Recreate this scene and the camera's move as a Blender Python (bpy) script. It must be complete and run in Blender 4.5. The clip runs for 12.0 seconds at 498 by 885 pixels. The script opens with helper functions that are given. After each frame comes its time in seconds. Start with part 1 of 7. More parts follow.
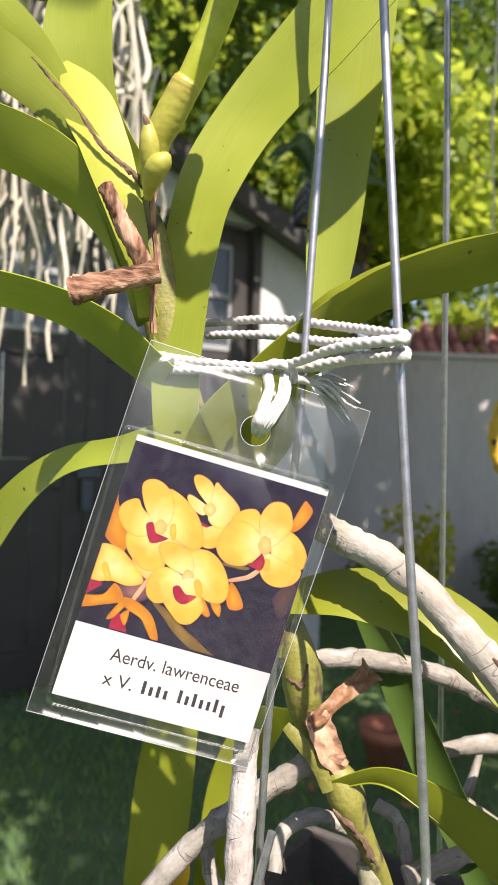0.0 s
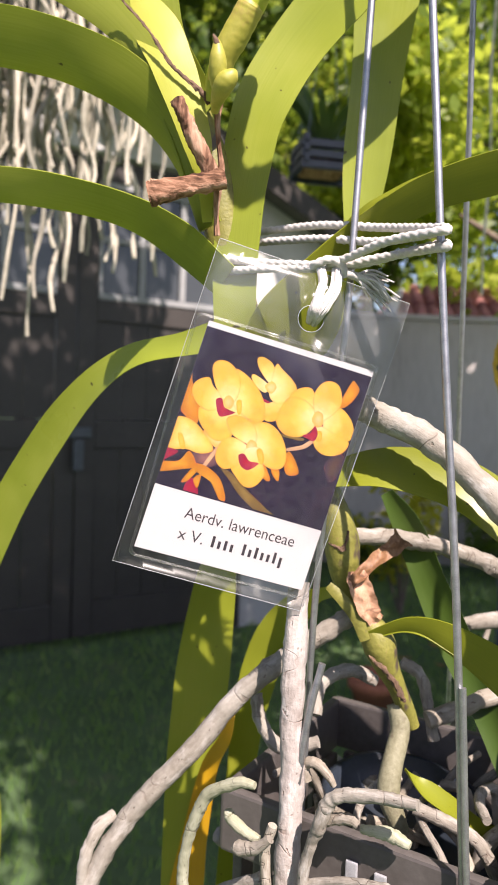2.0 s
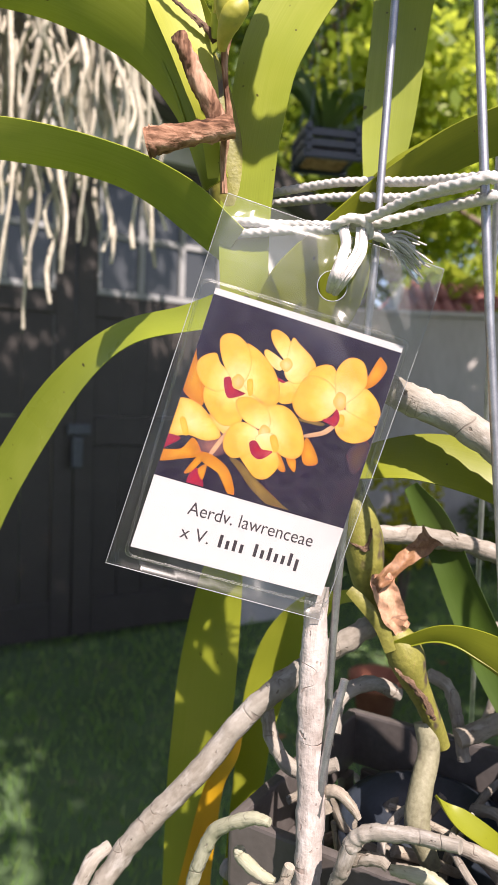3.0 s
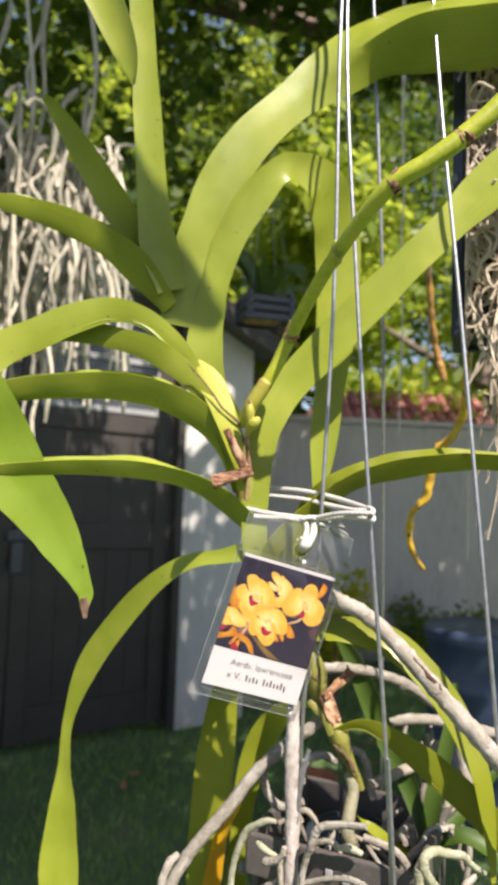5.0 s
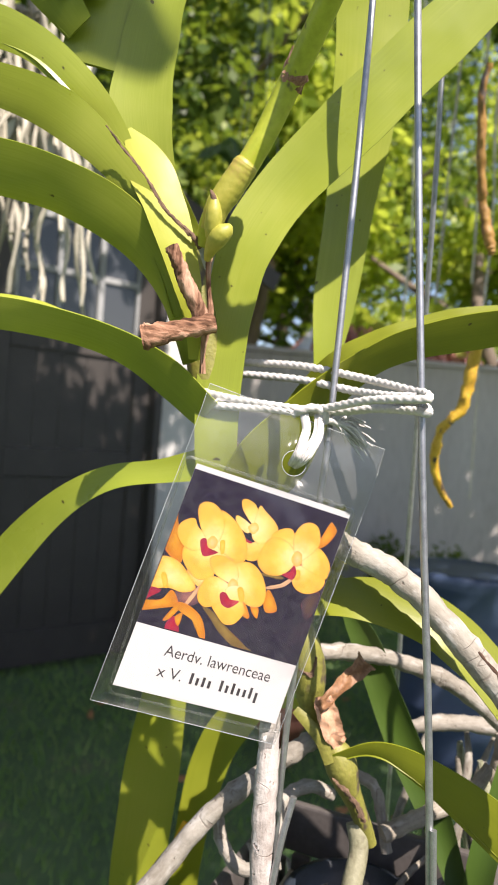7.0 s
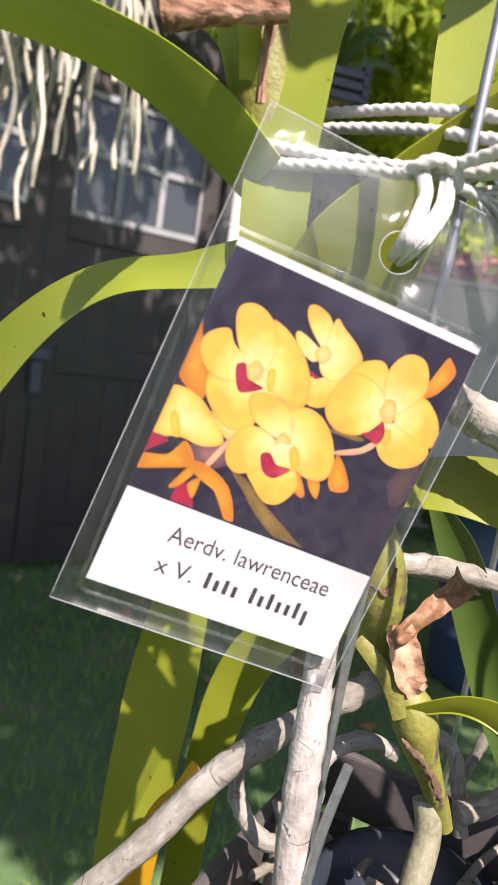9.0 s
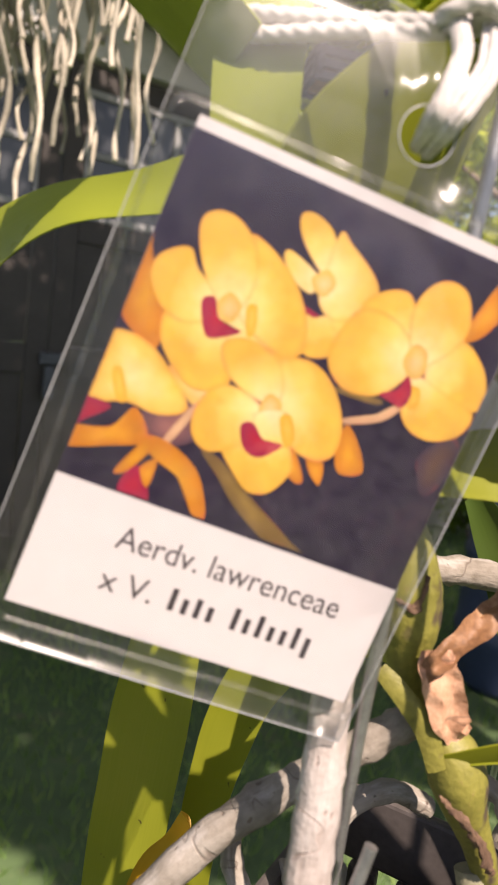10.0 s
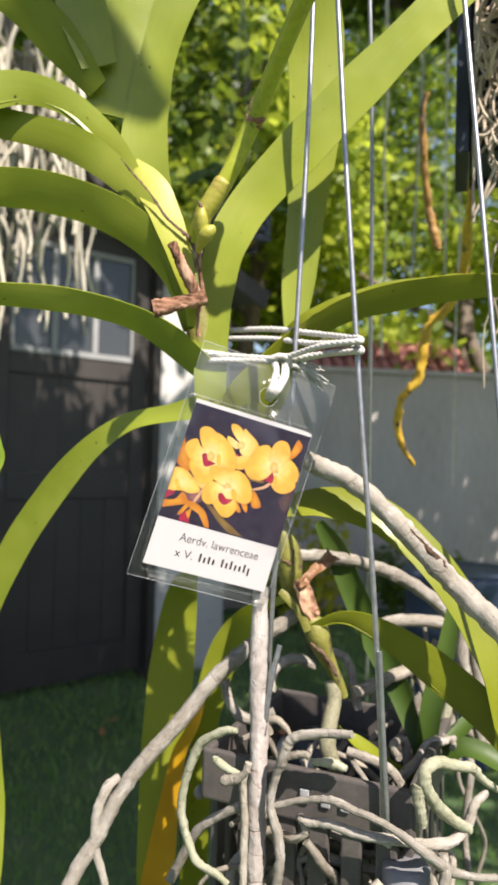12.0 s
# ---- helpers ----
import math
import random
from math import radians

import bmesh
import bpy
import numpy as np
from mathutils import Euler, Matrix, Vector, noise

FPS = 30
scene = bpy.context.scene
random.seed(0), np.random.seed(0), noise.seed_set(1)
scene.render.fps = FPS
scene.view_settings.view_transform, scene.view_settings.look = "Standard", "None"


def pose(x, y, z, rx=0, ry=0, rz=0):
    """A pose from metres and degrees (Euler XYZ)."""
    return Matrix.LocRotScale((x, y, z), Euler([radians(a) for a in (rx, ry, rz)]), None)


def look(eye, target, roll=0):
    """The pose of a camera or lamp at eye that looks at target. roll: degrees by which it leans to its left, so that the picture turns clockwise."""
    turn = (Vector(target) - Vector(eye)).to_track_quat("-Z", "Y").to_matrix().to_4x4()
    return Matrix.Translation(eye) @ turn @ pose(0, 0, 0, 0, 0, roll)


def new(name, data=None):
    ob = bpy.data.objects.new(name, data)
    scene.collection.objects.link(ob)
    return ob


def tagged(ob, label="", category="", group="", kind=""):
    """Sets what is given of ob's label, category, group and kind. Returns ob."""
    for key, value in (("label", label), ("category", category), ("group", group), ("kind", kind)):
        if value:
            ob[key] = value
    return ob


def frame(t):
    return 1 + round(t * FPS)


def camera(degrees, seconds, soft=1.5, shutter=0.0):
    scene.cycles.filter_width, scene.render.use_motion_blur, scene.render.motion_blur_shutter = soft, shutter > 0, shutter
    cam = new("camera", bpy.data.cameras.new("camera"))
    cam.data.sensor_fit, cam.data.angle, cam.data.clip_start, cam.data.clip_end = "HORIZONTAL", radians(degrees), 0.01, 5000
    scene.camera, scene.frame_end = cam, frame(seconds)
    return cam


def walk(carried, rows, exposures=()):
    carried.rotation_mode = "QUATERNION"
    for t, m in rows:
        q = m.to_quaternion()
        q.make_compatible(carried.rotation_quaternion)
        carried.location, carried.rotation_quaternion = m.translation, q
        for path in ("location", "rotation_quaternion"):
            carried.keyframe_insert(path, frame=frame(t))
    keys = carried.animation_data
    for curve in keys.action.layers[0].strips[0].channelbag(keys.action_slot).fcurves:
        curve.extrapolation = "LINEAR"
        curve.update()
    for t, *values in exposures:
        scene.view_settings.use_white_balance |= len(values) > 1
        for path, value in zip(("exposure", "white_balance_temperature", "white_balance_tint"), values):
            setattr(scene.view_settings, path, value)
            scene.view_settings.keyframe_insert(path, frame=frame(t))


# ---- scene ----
cam = camera(38.5, 12.0)
PATH = [
    (0, (0.0028, -0.0094, 1.4421), (-0.0133, 1.9905, 1.4342), 1.93),
    (0.5, (-0.0034, -0.0571, 1.4280), (-0.0121, 1.9429, 1.4227), 1.35),
    (1, (-0.0178, -0.1143, 1.4209), (0.0136, 1.8853, 1.3995), 1.20),
    (1.5, (-0.0218, -0.1039, 1.4223), (0.0184, 1.8948, 1.3627), 1.67),
    (2, (-0.0177, -0.0394, 1.4172), (0.0068, 1.9576, 1.3117), 2.00),
    (2.5, (-0.0147, 0.0177, 1.4120), (-0.0004, 2.0132, 1.2789), 2.11),
    (4.3, (-0.0617, -0.1827, 1.4277), (0.0697, 1.8117, 1.4987), 1.39),
    (4.5, (-0.0664, -0.1966, 1.4354), (0.0863, 1.7947, 1.5423), 1.53),
    (5, (-0.0709, -0.2153, 1.4718), (0.1407, 1.7671, 1.6313), 1.93),
    (5.5, (-0.0781, -0.2033, 1.4768), (0.1617, 1.7754, 1.6424), 2.35),
    (6, (-0.0653, -0.1531, 1.4677), (0.1929, 1.8256, 1.6024), 2.46),
    (6.5, (-0.0669, -0.1243, 1.4567), (0.2002, 1.8566, 1.5249), 3.20),
    (7, (-0.0432, -0.0426, 1.4523), (0.2283, 1.9389, 1.4342), 4.03),
    (8.8, (-0.0315, 0.0408, 1.4262), (0.1430, 2.0148, 1.1559), 8.09),
    (9, (-0.0319, 0.0419, 1.4221), (0.1212, 2.0189, 1.1614), 8.25),
    (9.5, (-0.0256, 0.0588, 1.4152), (0.0839, 2.0383, 1.1516), 8.07),
    (10, (-0.0222, 0.0803, 1.4125), (0.0845, 2.0603, 1.1515), 6.86),
    (10.5, (-0.0103, 0.0840, 1.4132), (0.0550, 2.0674, 1.1643), 5.68),
    (11, (-0.0127, 0.0146, 1.4325), (0.1274, 2.0037, 1.2776), 3.73),
    (11.5, (-0.0308, -0.0608, 1.4239), (0.1560, 1.9294, 1.3607), 2.26),
    (12, (-0.0481, -0.1262, 1.4182), (0.2264, 1.8545, 1.4566), 1.44),
]
walk(cam, [(t, look(eye, target, roll)) for t, eye, target, roll in PATH],
     exposures=[(0, 1.14, 6750, 19), (1, 1.06, 6800, 19), (2.5, 1.10, 6800, 26), (4.3, 0.98, 6900, 16), (7, 1.12, 6750, 18), (9, 1.16, 6600, 22), (10, 0.88, 7500, 27), (10.5, 0.84, 7800, 27), (11, 1.10, 7200, 22), (11.5, 1.13, 6950, 18), (12, 1.0, 6750, 15)])
cam.data.dof.use_dof, cam.data.dof.focus_distance, cam.data.dof.aperture_fstop = True, 0.2, 34.0

# ---- world, sun, sky ----
SUN_AZ, SUN_EL = 156.0, 50.0   # from +y clockwise, and above the horizon
world = bpy.data.worlds.new("sky")
scene.world = world
world.use_nodes = True
_wn = world.node_tree
_sky = _wn.nodes.new("ShaderNodeTexSky")
_sky.sky_type, _sky.sun_disc = "NISHITA", False
_sky.sun_elevation, _sky.sun_rotation = radians(SUN_EL), radians(SUN_AZ)
_bg = _wn.nodes["Background"]
_bg.inputs["Strength"].default_value = 0.09
_wn.links.new(_sky.outputs[0], _bg.inputs["Color"])
sun = new("sun", bpy.data.lights.new("sun", "SUN"))
sun.data.energy, sun.data.angle, sun.data.color = 5.0, radians(0.5), (1.0, 0.95, 0.87)
_to_sun = Vector((math.sin(radians(SUN_AZ)) * math.cos(radians(SUN_EL)), math.cos(radians(SUN_AZ)) * math.cos(radians(SUN_EL)), math.sin(radians(SUN_EL))))
sun.matrix_world = look(_to_sun * 30, (0, 0, 0))


# ---- materials ----
def mat(name, rough=0.5, metal=0.0, spec=0.5):
    m = bpy.data.materials.new(name)
    m.use_nodes = True
    b = m.node_tree.nodes["Principled BSDF"]
    b.inputs["Roughness"].default_value, b.inputs["Metallic"].default_value = rough, metal
    b.inputs["Specular IOR Level"].default_value = spec
    return m, m.node_tree, b


def node(nt, kind, **inputs):
    n = nt.nodes.new(kind)
    for k, v in inputs.items():
        n.inputs[k.replace("_", " ")].default_value = v
    return n


def ramp(nt, fac, stops):
    r = nt.nodes.new("ShaderNodeValToRGB")
    while len(r.color_ramp.elements) < len(stops):
        r.color_ramp.elements.new(0.5)
    for e, (p, c) in zip(r.color_ramp.elements, stops):
        e.position, e.color = p, (*c, 1)
    nt.links.new(fac, r.inputs[0])
    return r.outputs[0]


def mix(nt, fac, a, b, kind="MIX"):
    m = nt.nodes.new("ShaderNodeMix")
    m.data_type, m.blend_type = "RGBA", kind
    for sock, v in ((m.inputs[0], fac), (m.inputs[6], a), (m.inputs[7], b)):
        if isinstance(v, (int, float)):
            sock.default_value = v
        elif isinstance(v, tuple):
            sock.default_value = (*v, 1)
        else:
            nt.links.new(v, sock)
    return m.outputs[2]


def noise_tex(nt, scale, detail=4.0, rough=0.55, coords="Object", stretch=None):
    tc = nt.nodes.new("ShaderNodeTexCoord")
    n = node(nt, "ShaderNodeTexNoise", Scale=scale, Detail=detail, Roughness=rough)
    out = tc.outputs[coords]
    if stretch:
        mp = nt.nodes.new("ShaderNodeMapping")
        mp.inputs["Scale"].default_value = stretch
        nt.links.new(out, mp.inputs[0])
        out = mp.outputs[0]
    nt.links.new(out, n.inputs["Vector"])
    return n.outputs["Fac"]


def bump(nt, b, height, strength, distance):
    bp = node(nt, "ShaderNodeBump", Strength=strength, Distance=distance)
    nt.links.new(height, bp.inputs["Height"])
    nt.links.new(bp.outputs[0], b.inputs["Normal"])
    return bp


def speckled(name, stops, scale, rough=0.6, metal=0.0, bump_mm=0.0, fine=None, stretch=None, per_object=0.0, spec=0.5, cracks=0.0, specks=0.0, dash=(1, 1, 0.6)):
    """A surface of two scales of noise between the colour stops."""
    m, nt, b = mat(name, rough, metal, spec)
    big, small = noise_tex(nt, scale, stretch=stretch), noise_tex(nt, fine or scale * 9, stretch=stretch)
    fac = mix(nt, 0.4, big, small)
    col = ramp(nt, fac, stops)
    if cracks:
        line = noise_tex(nt, cracks, 2.0, 0.5, stretch=(0.7, 0.7, 1.6))
        col = mix(nt, ramp(nt, line, [(0.484, (0, 0, 0)), (0.498, (0.5, 0.5, 0.5)), (0.502, (0.5, 0.5, 0.5)), (0.516, (0, 0, 0))]), col, (0.10, 0.07, 0.05))
    if specks:
        sp = mix(nt, ramp(nt, noise_tex(nt, specks, 2.0, stretch=dash), [(0.60, (0, 0, 0)), (0.66, (1, 1, 1))]), (0, 0, 0), ramp(nt, noise_tex(nt, specks * 0.12, 1.0), [(0.46, (1, 1, 1)), (0.56, (0, 0, 0))]))
        col = mix(nt, sp, col, (0.07, 0.05, 0.035))
    if per_object:
        oi = nt.nodes.new("ShaderNodeObjectInfo")
        hs = node(nt, "ShaderNodeHueSaturation")
        mr = node(nt, "ShaderNodeMapRange", To_Min=1 - per_object, To_Max=1 + per_object)
        nt.links.new(oi.outputs["Random"], mr.inputs[0])
        nt.links.new(mr.outputs[0], hs.inputs["Value"])
        nt.links.new(col, hs.inputs["Color"])
        col = hs.outputs[0]
    nt.links.new(col, b.inputs["Base Color"])
    if bump_mm:
        bump(nt, b, fac, 0.7, bump_mm / 1000)
    return m


def root_skin(name, stops, rough=0.8, bump_mm=0.8, per_object=0.15, flakes=(0.5, 0.48, 0.45), ring=(0.09, 0.06, 0.045)):
    """A velvety aerial root: blotches, lengthwise grain, pale flaking patches and dark cracks that run round it."""
    m, nt, b = mat(name, rough, spec=0.2)
    uv = nt.nodes.new("ShaderNodeUVMap")

    def along(across, length, detail=3.0):
        mp = nt.nodes.new("ShaderNodeMapping")
        mp.inputs["Scale"].default_value = (across, length, 1.0)
        nt.links.new(uv.outputs[0], mp.inputs[0])
        n = node(nt, "ShaderNodeTexNoise", Scale=1.0, Detail=detail, Roughness=0.6)
        nt.links.new(mp.outputs[0], n.inputs["Vector"])
        return n.outputs["Fac"]
    grain = mix(nt, 0.5, along(14.0, 12.0), noise_tex(nt, 420.0, 4.0))
    fac = mix(nt, 0.5, noise_tex(nt, 55.0, 3.0), grain)
    col = ramp(nt, fac, stops)
    col = mix(nt, ramp(nt, along(5.0, 9.0, 4.0), [(0.54, (0, 0, 0)), (0.66, (0.6, 0.6, 0.6))]), col, flakes)
    where = ramp(nt, noise_tex(nt, 60.0, 1.0), [(0.52, (0, 0, 0)), (0.60, (1, 1, 1))])
    line = ramp(nt, along(0.9, 9.0, 2.0), [(0.490, (0, 0, 0)), (0.498, (0.5, 0.5, 0.5)), (0.502, (0.5, 0.5, 0.5)), (0.510, (0, 0, 0))])
    pits = ramp(nt, along(9.0, 26.0, 2.0), [(0.66, (0, 0, 0)), (0.71, (1, 1, 1))])
    dark = mix(nt, 1.0, mix(nt, where, (0, 0, 0), line), mix(nt, 0.55, (0, 0, 0), pits), "ADD")
    col = mix(nt, dark, col, ring)
    oi = nt.nodes.new("ShaderNodeObjectInfo")
    hs = node(nt, "ShaderNodeHueSaturation")
    mr = node(nt, "ShaderNodeMapRange", To_Min=1 - per_object, To_Max=1 + per_object)
    nt.links.new(oi.outputs["Random"], mr.inputs[0])
    nt.links.new(mr.outputs[0], hs.inputs["Value"])
    nt.links.new(col, hs.inputs["Color"])
    nt.links.new(hs.outputs[0], b.inputs["Base Color"])
    bump(nt, b, mix(nt, dark, grain, (0, 0, 0)), 0.8, bump_mm / 1000)
    return m


def leafy(name, stops, glow, through_part=0.35, scale=18.0, rough=0.43, streak=True, island=False, spots=False):
    """A leaf: stripes along its length (UV), blotches, gloss, and light that comes through."""
    m, nt, b = mat(name, rough, spec=0.4 if streak else 0.3)
    big = noise_tex(nt, scale, 3.0)
    fac = big
    if streak:
        uv = nt.nodes.new("ShaderNodeUVMap")
        mp = nt.nodes.new("ShaderNodeMapping")
        mp.inputs["Scale"].default_value = (60.0, 2.5, 1.0)
        n = node(nt, "ShaderNodeTexNoise", Scale=1.0, Detail=3.0)
        nt.links.new(uv.outputs[0], mp.inputs[0])
        nt.links.new(mp.outputs[0], n.inputs["Vector"])
        fine = node(nt, "ShaderNodeTexNoise", Scale=1.0, Detail=5.0, Roughness=0.65)
        mp2 = nt.nodes.new("ShaderNodeMapping")
        mp2.inputs["Scale"].default_value = (150.0, 9.0, 1.0)
        nt.links.new(uv.outputs[0], mp2.inputs[0])
        nt.links.new(mp2.outputs[0], fine.inputs["Vector"])
        veins = mix(nt, 0.45, n.outputs["Fac"], fine.outputs["Fac"])
        fac = mix(nt, 0.36, big, veins)
        bump(nt, b, mix(nt, 0.6, veins, noise_tex(nt, 140.0, 3.0)), 0.16, 0.0006)
        gloss = node(nt, "ShaderNodeMapRange", From_Min=0.3, From_Max=0.7, To_Min=rough - 0.10, To_Max=rough + 0.14)
        nt.links.new(noise_tex(nt, 40.0, 4.0), gloss.inputs[0])
        nt.links.new(gloss.outputs[0], b.inputs["Roughness"])
    if island:
        g = nt.nodes.new("ShaderNodeNewGeometry")
        fac = mix(nt, 0.75, fac, g.outputs["Random Per Island"])
    col = ramp(nt, fac, stops)
    if spots:
        sp = noise_tex(nt, 330.0, 1.0)
        col = mix(nt, ramp(nt, sp, [(0.76, (0, 0, 0)), (0.79, (1, 1, 1))]), col, (0.05, 0.035, 0.012))
    nt.links.new(col, b.inputs["Base Color"])
    t = nt.nodes.new("ShaderNodeBsdfTranslucent")
    nt.links.new(mix(nt, 0.6, col, glow), t.inputs["Color"])
    ms = nt.nodes.new("ShaderNodeMixShader")
    ms.inputs[0].default_value = through_part
    nt.links.new(b.outputs[0], ms.inputs[1])
    nt.links.new(t.outputs[0], ms.inputs[2])
    nt.links.new(ms.outputs[0], nt.nodes["Material Output"].inputs[0])
    return m


def plain(name, colour, rough=0.5, metal=0.0, spec=0.5):
    m, nt, b = mat(name, rough, metal, spec)
    b.inputs["Base Color"].default_value = (*colour, 1)
    return m


def clear_plastic(name, haze=0.012):
    """Thin clear film: see-through, with the gloss of plastic and faint scratches."""
    m = bpy.data.materials.new(name)
    m.use_nodes = True
    nt = m.node_tree
    nt.nodes.remove(nt.nodes["Principled BSDF"])
    tr, gl, df = nt.nodes.new("ShaderNodeBsdfTransparent"), nt.nodes.new("ShaderNodeBsdfGlossy"), nt.nodes.new("ShaderNodeBsdfDiffuse")
    tr.inputs[0].default_value = (0.97, 0.975, 0.97, 1)
    gl.inputs["Roughness"].default_value = 0.22
    df.inputs[0].default_value = (0.8, 0.82, 0.8, 1)
    lw = node(nt, "ShaderNodeLayerWeight", Blend=0.5)
    pw = nt.nodes.new("ShaderNodeMath")
    pw.operation = "POWER"
    nt.links.new(lw.outputs["Facing"], pw.inputs[0])
    pw.inputs[1].default_value = 4.0
    fr = node(nt, "ShaderNodeMapRange", To_Min=0.03, To_Max=0.75)
    nt.links.new(pw.outputs[0], fr.inputs[0])
    bp = node(nt, "ShaderNodeBump", Strength=0.02, Distance=0.0006)
    nt.links.new(noise_tex(nt, 90.0, 2.0), bp.inputs["Height"])
    nt.links.new(bp.outputs[0], gl.inputs["Normal"])
    m1, m2 = nt.nodes.new("ShaderNodeMixShader"), nt.nodes.new("ShaderNodeMixShader")
    scr = ramp(nt, noise_tex(nt, 260.0, 5.0, 0.7), [(0.35, (haze * 0.2,) * 3), (0.75, (haze * 1.3,) * 3)])
    tc = nt.nodes.new("ShaderNodeTexCoord")
    sp = nt.nodes.new("ShaderNodeSeparateXYZ")
    nt.links.new(tc.outputs["Object"], sp.inputs[0])
    free = node(nt, "ShaderNodeMapRange", From_Min=0.036, From_Max=0.039)
    nt.links.new(sp.outputs[1], free.inputs[0])
    milky = ramp(nt, noise_tex(nt, 55.0, 4.0, 0.65), [(0.35, (0.014,) * 3), (0.7, (0.045,) * 3)])
    nt.links.new(mix(nt, free.outputs[0], scr, milky), m1.inputs[0])
    nt.links.new(tr.outputs[0], m1.inputs[1])
    nt.links.new(df.outputs[0], m1.inputs[2])
    nt.links.new(fr.outputs[0], m2.inputs[0])
    nt.links.new(m1.outputs[0], m2.inputs[1])
    nt.links.new(gl.outputs[0], m2.inputs[2])
    nt.links.new(m2.outputs[0], nt.nodes["Material Output"].inputs[0])
    return m


def printed(name, stops, rim=(0.60, 0.20, 0.02)):
    """Ink on paper: runs from a flower's middle outwards, with faint veins and a darker rim to each petal."""
    m, nt, b = mat(name, 0.35)
    uv = nt.nodes.new("ShaderNodeUVMap")
    sep = nt.nodes.new("ShaderNodeSeparateXYZ")
    nt.links.new(uv.outputs[0], sep.inputs[0])
    n = noise_tex(nt, 380.0, 4.0)
    add = nt.nodes.new("ShaderNodeMath")
    add.operation = "MULTIPLY_ADD"
    nt.links.new(n, add.inputs[0])
    add.inputs[1].default_value = 0.45
    nt.links.new(sep.outputs[0], add.inputs[2])
    edge = nt.nodes.new("ShaderNodeMath")
    edge.operation = "MULTIPLY"
    nt.links.new(sep.outputs[1], edge.inputs[0])
    edge.inputs[1].default_value = 0.7
    wide = ramp(nt, noise_tex(nt, 150.0, 3.0, 0.6), [(0.35, (0.55, 0.55, 0.55)), (0.65, (1.0, 1.0, 1.0))])
    col = mix(nt, 0.45, ramp(nt, add.outputs[0], stops), wide, "MULTIPLY")
    blush = ramp(nt, noise_tex(nt, 210.0, 2.0), [(0.50, (0, 0, 0)), (0.62, (1, 1, 1))])
    col = mix(nt, edge.outputs[0], col, mix(nt, blush, rim, (0.62, 0.10, 0.07)))
    nt.links.new(col, b.inputs["Base Color"])
    return m


LEAF = leafy("orchid_leaf", [(0.25, (0.155, 0.198, 0.018)), (0.5, (0.265, 0.315, 0.034)), (0.75, (0.42, 0.44, 0.08))], (0.58, 0.66, 0.05), 0.27, rough=0.34, spots=True)
LEAF_BRIGHT = leafy("bright_leaf", [(0.25, (0.13, 0.21, 0.018)), (0.5, (0.205, 0.30, 0.03)), (0.75, (0.30, 0.37, 0.06))], (0.45, 0.62, 0.04), 0.33, rough=0.36, spots=True)
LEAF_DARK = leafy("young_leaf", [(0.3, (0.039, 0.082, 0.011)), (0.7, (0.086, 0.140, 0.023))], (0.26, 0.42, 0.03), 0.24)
LEAF_OLIVE = leafy("old_leaf", [(0.3, (0.15, 0.175, 0.012)), (0.55, (0.225, 0.25, 0.018)), (0.75, (0.32, 0.32, 0.035))], (0.48, 0.52, 0.02), 0.26, rough=0.36, spots=True)
# Lighter, more translucent copy of old_leaf: sunlight put into the colour below the tag.
LEAF_LOW_LIT = leafy("low_leaf", [(0.3, (0.21, 0.25, 0.02)), (0.55, (0.30, 0.33, 0.03)), (0.75, (0.39, 0.38, 0.05))], (0.60, 0.62, 0.04), 0.38, spots=True)
LEAF_YELLOW = leafy("yellow_leaf", [(0.3, (0.50, 0.26, 0.01)), (0.55, (0.66, 0.39, 0.015)), (0.8, (0.46, 0.42, 0.03))], (0.85, 0.5, 0.01), 0.35)
STEM = speckled("stem_skin", [(0.25, (0.06, 0.04, 0.018)), (0.40, (0.14, 0.135, 0.025)), (0.60, (0.215, 0.205, 0.04)), (0.76, (0.21, 0.135, 0.06))], 85.0, 0.55, bump_mm=0.8, specks=130.0)
STEM_OLD = speckled("old_stem_skin", [(0.28, (0.08, 0.065, 0.04)), (0.45, (0.17, 0.16, 0.095)), (0.62, (0.245, 0.235, 0.15)), (0.78, (0.20, 0.16, 0.10))], 80.0, 0.7, bump_mm=0.8, specks=130.0)
FLOWER_STEM = speckled("flower_stem_skin", [(0.3, (0.22, 0.25, 0.014)), (0.55, (0.36, 0.40, 0.03)), (0.74, (0.42, 0.36, 0.06)), (0.82, (0.22, 0.12, 0.04))], 45.0, 0.42, bump_mm=0.2, specks=160.0)
BARK = speckled("dry_bark", [(0.38, (0.035, 0.016, 0.01)), (0.45, (0.15, 0.075, 0.045)), (0.52, (0.30, 0.165, 0.105)), (0.62, (0.44, 0.28, 0.19))], 150.0, 0.88, bump_mm=3.0, fine=520.0, stretch=(1, 1, 0.25), spec=0.2)
BARK_CROSS = speckled("dry_bark_cross", [(0.38, (0.04, 0.018, 0.01)), (0.45, (0.17, 0.085, 0.05)), (0.52, (0.33, 0.18, 0.115)), (0.62, (0.48, 0.31, 0.215))], 150.0, 0.88, bump_mm=3.0, fine=520.0, stretch=(0.25, 1, 1), spec=0.2)
DEAD = speckled("dead_leaf", [(0.28, (0.22, 0.09, 0.045)), (0.45, (0.46, 0.25, 0.15)), (0.75, (0.66, 0.44, 0.31))], 90.0, 0.6, bump_mm=0.8, cracks=70.0, specks=150.0)
DEAD_DARK = speckled("dead_leaf_dark", [(0.3, (0.10, 0.045, 0.02)), (0.5, (0.24, 0.12, 0.055)), (0.75, (0.45, 0.28, 0.15))], 90.0, 0.6, bump_mm=0.8)
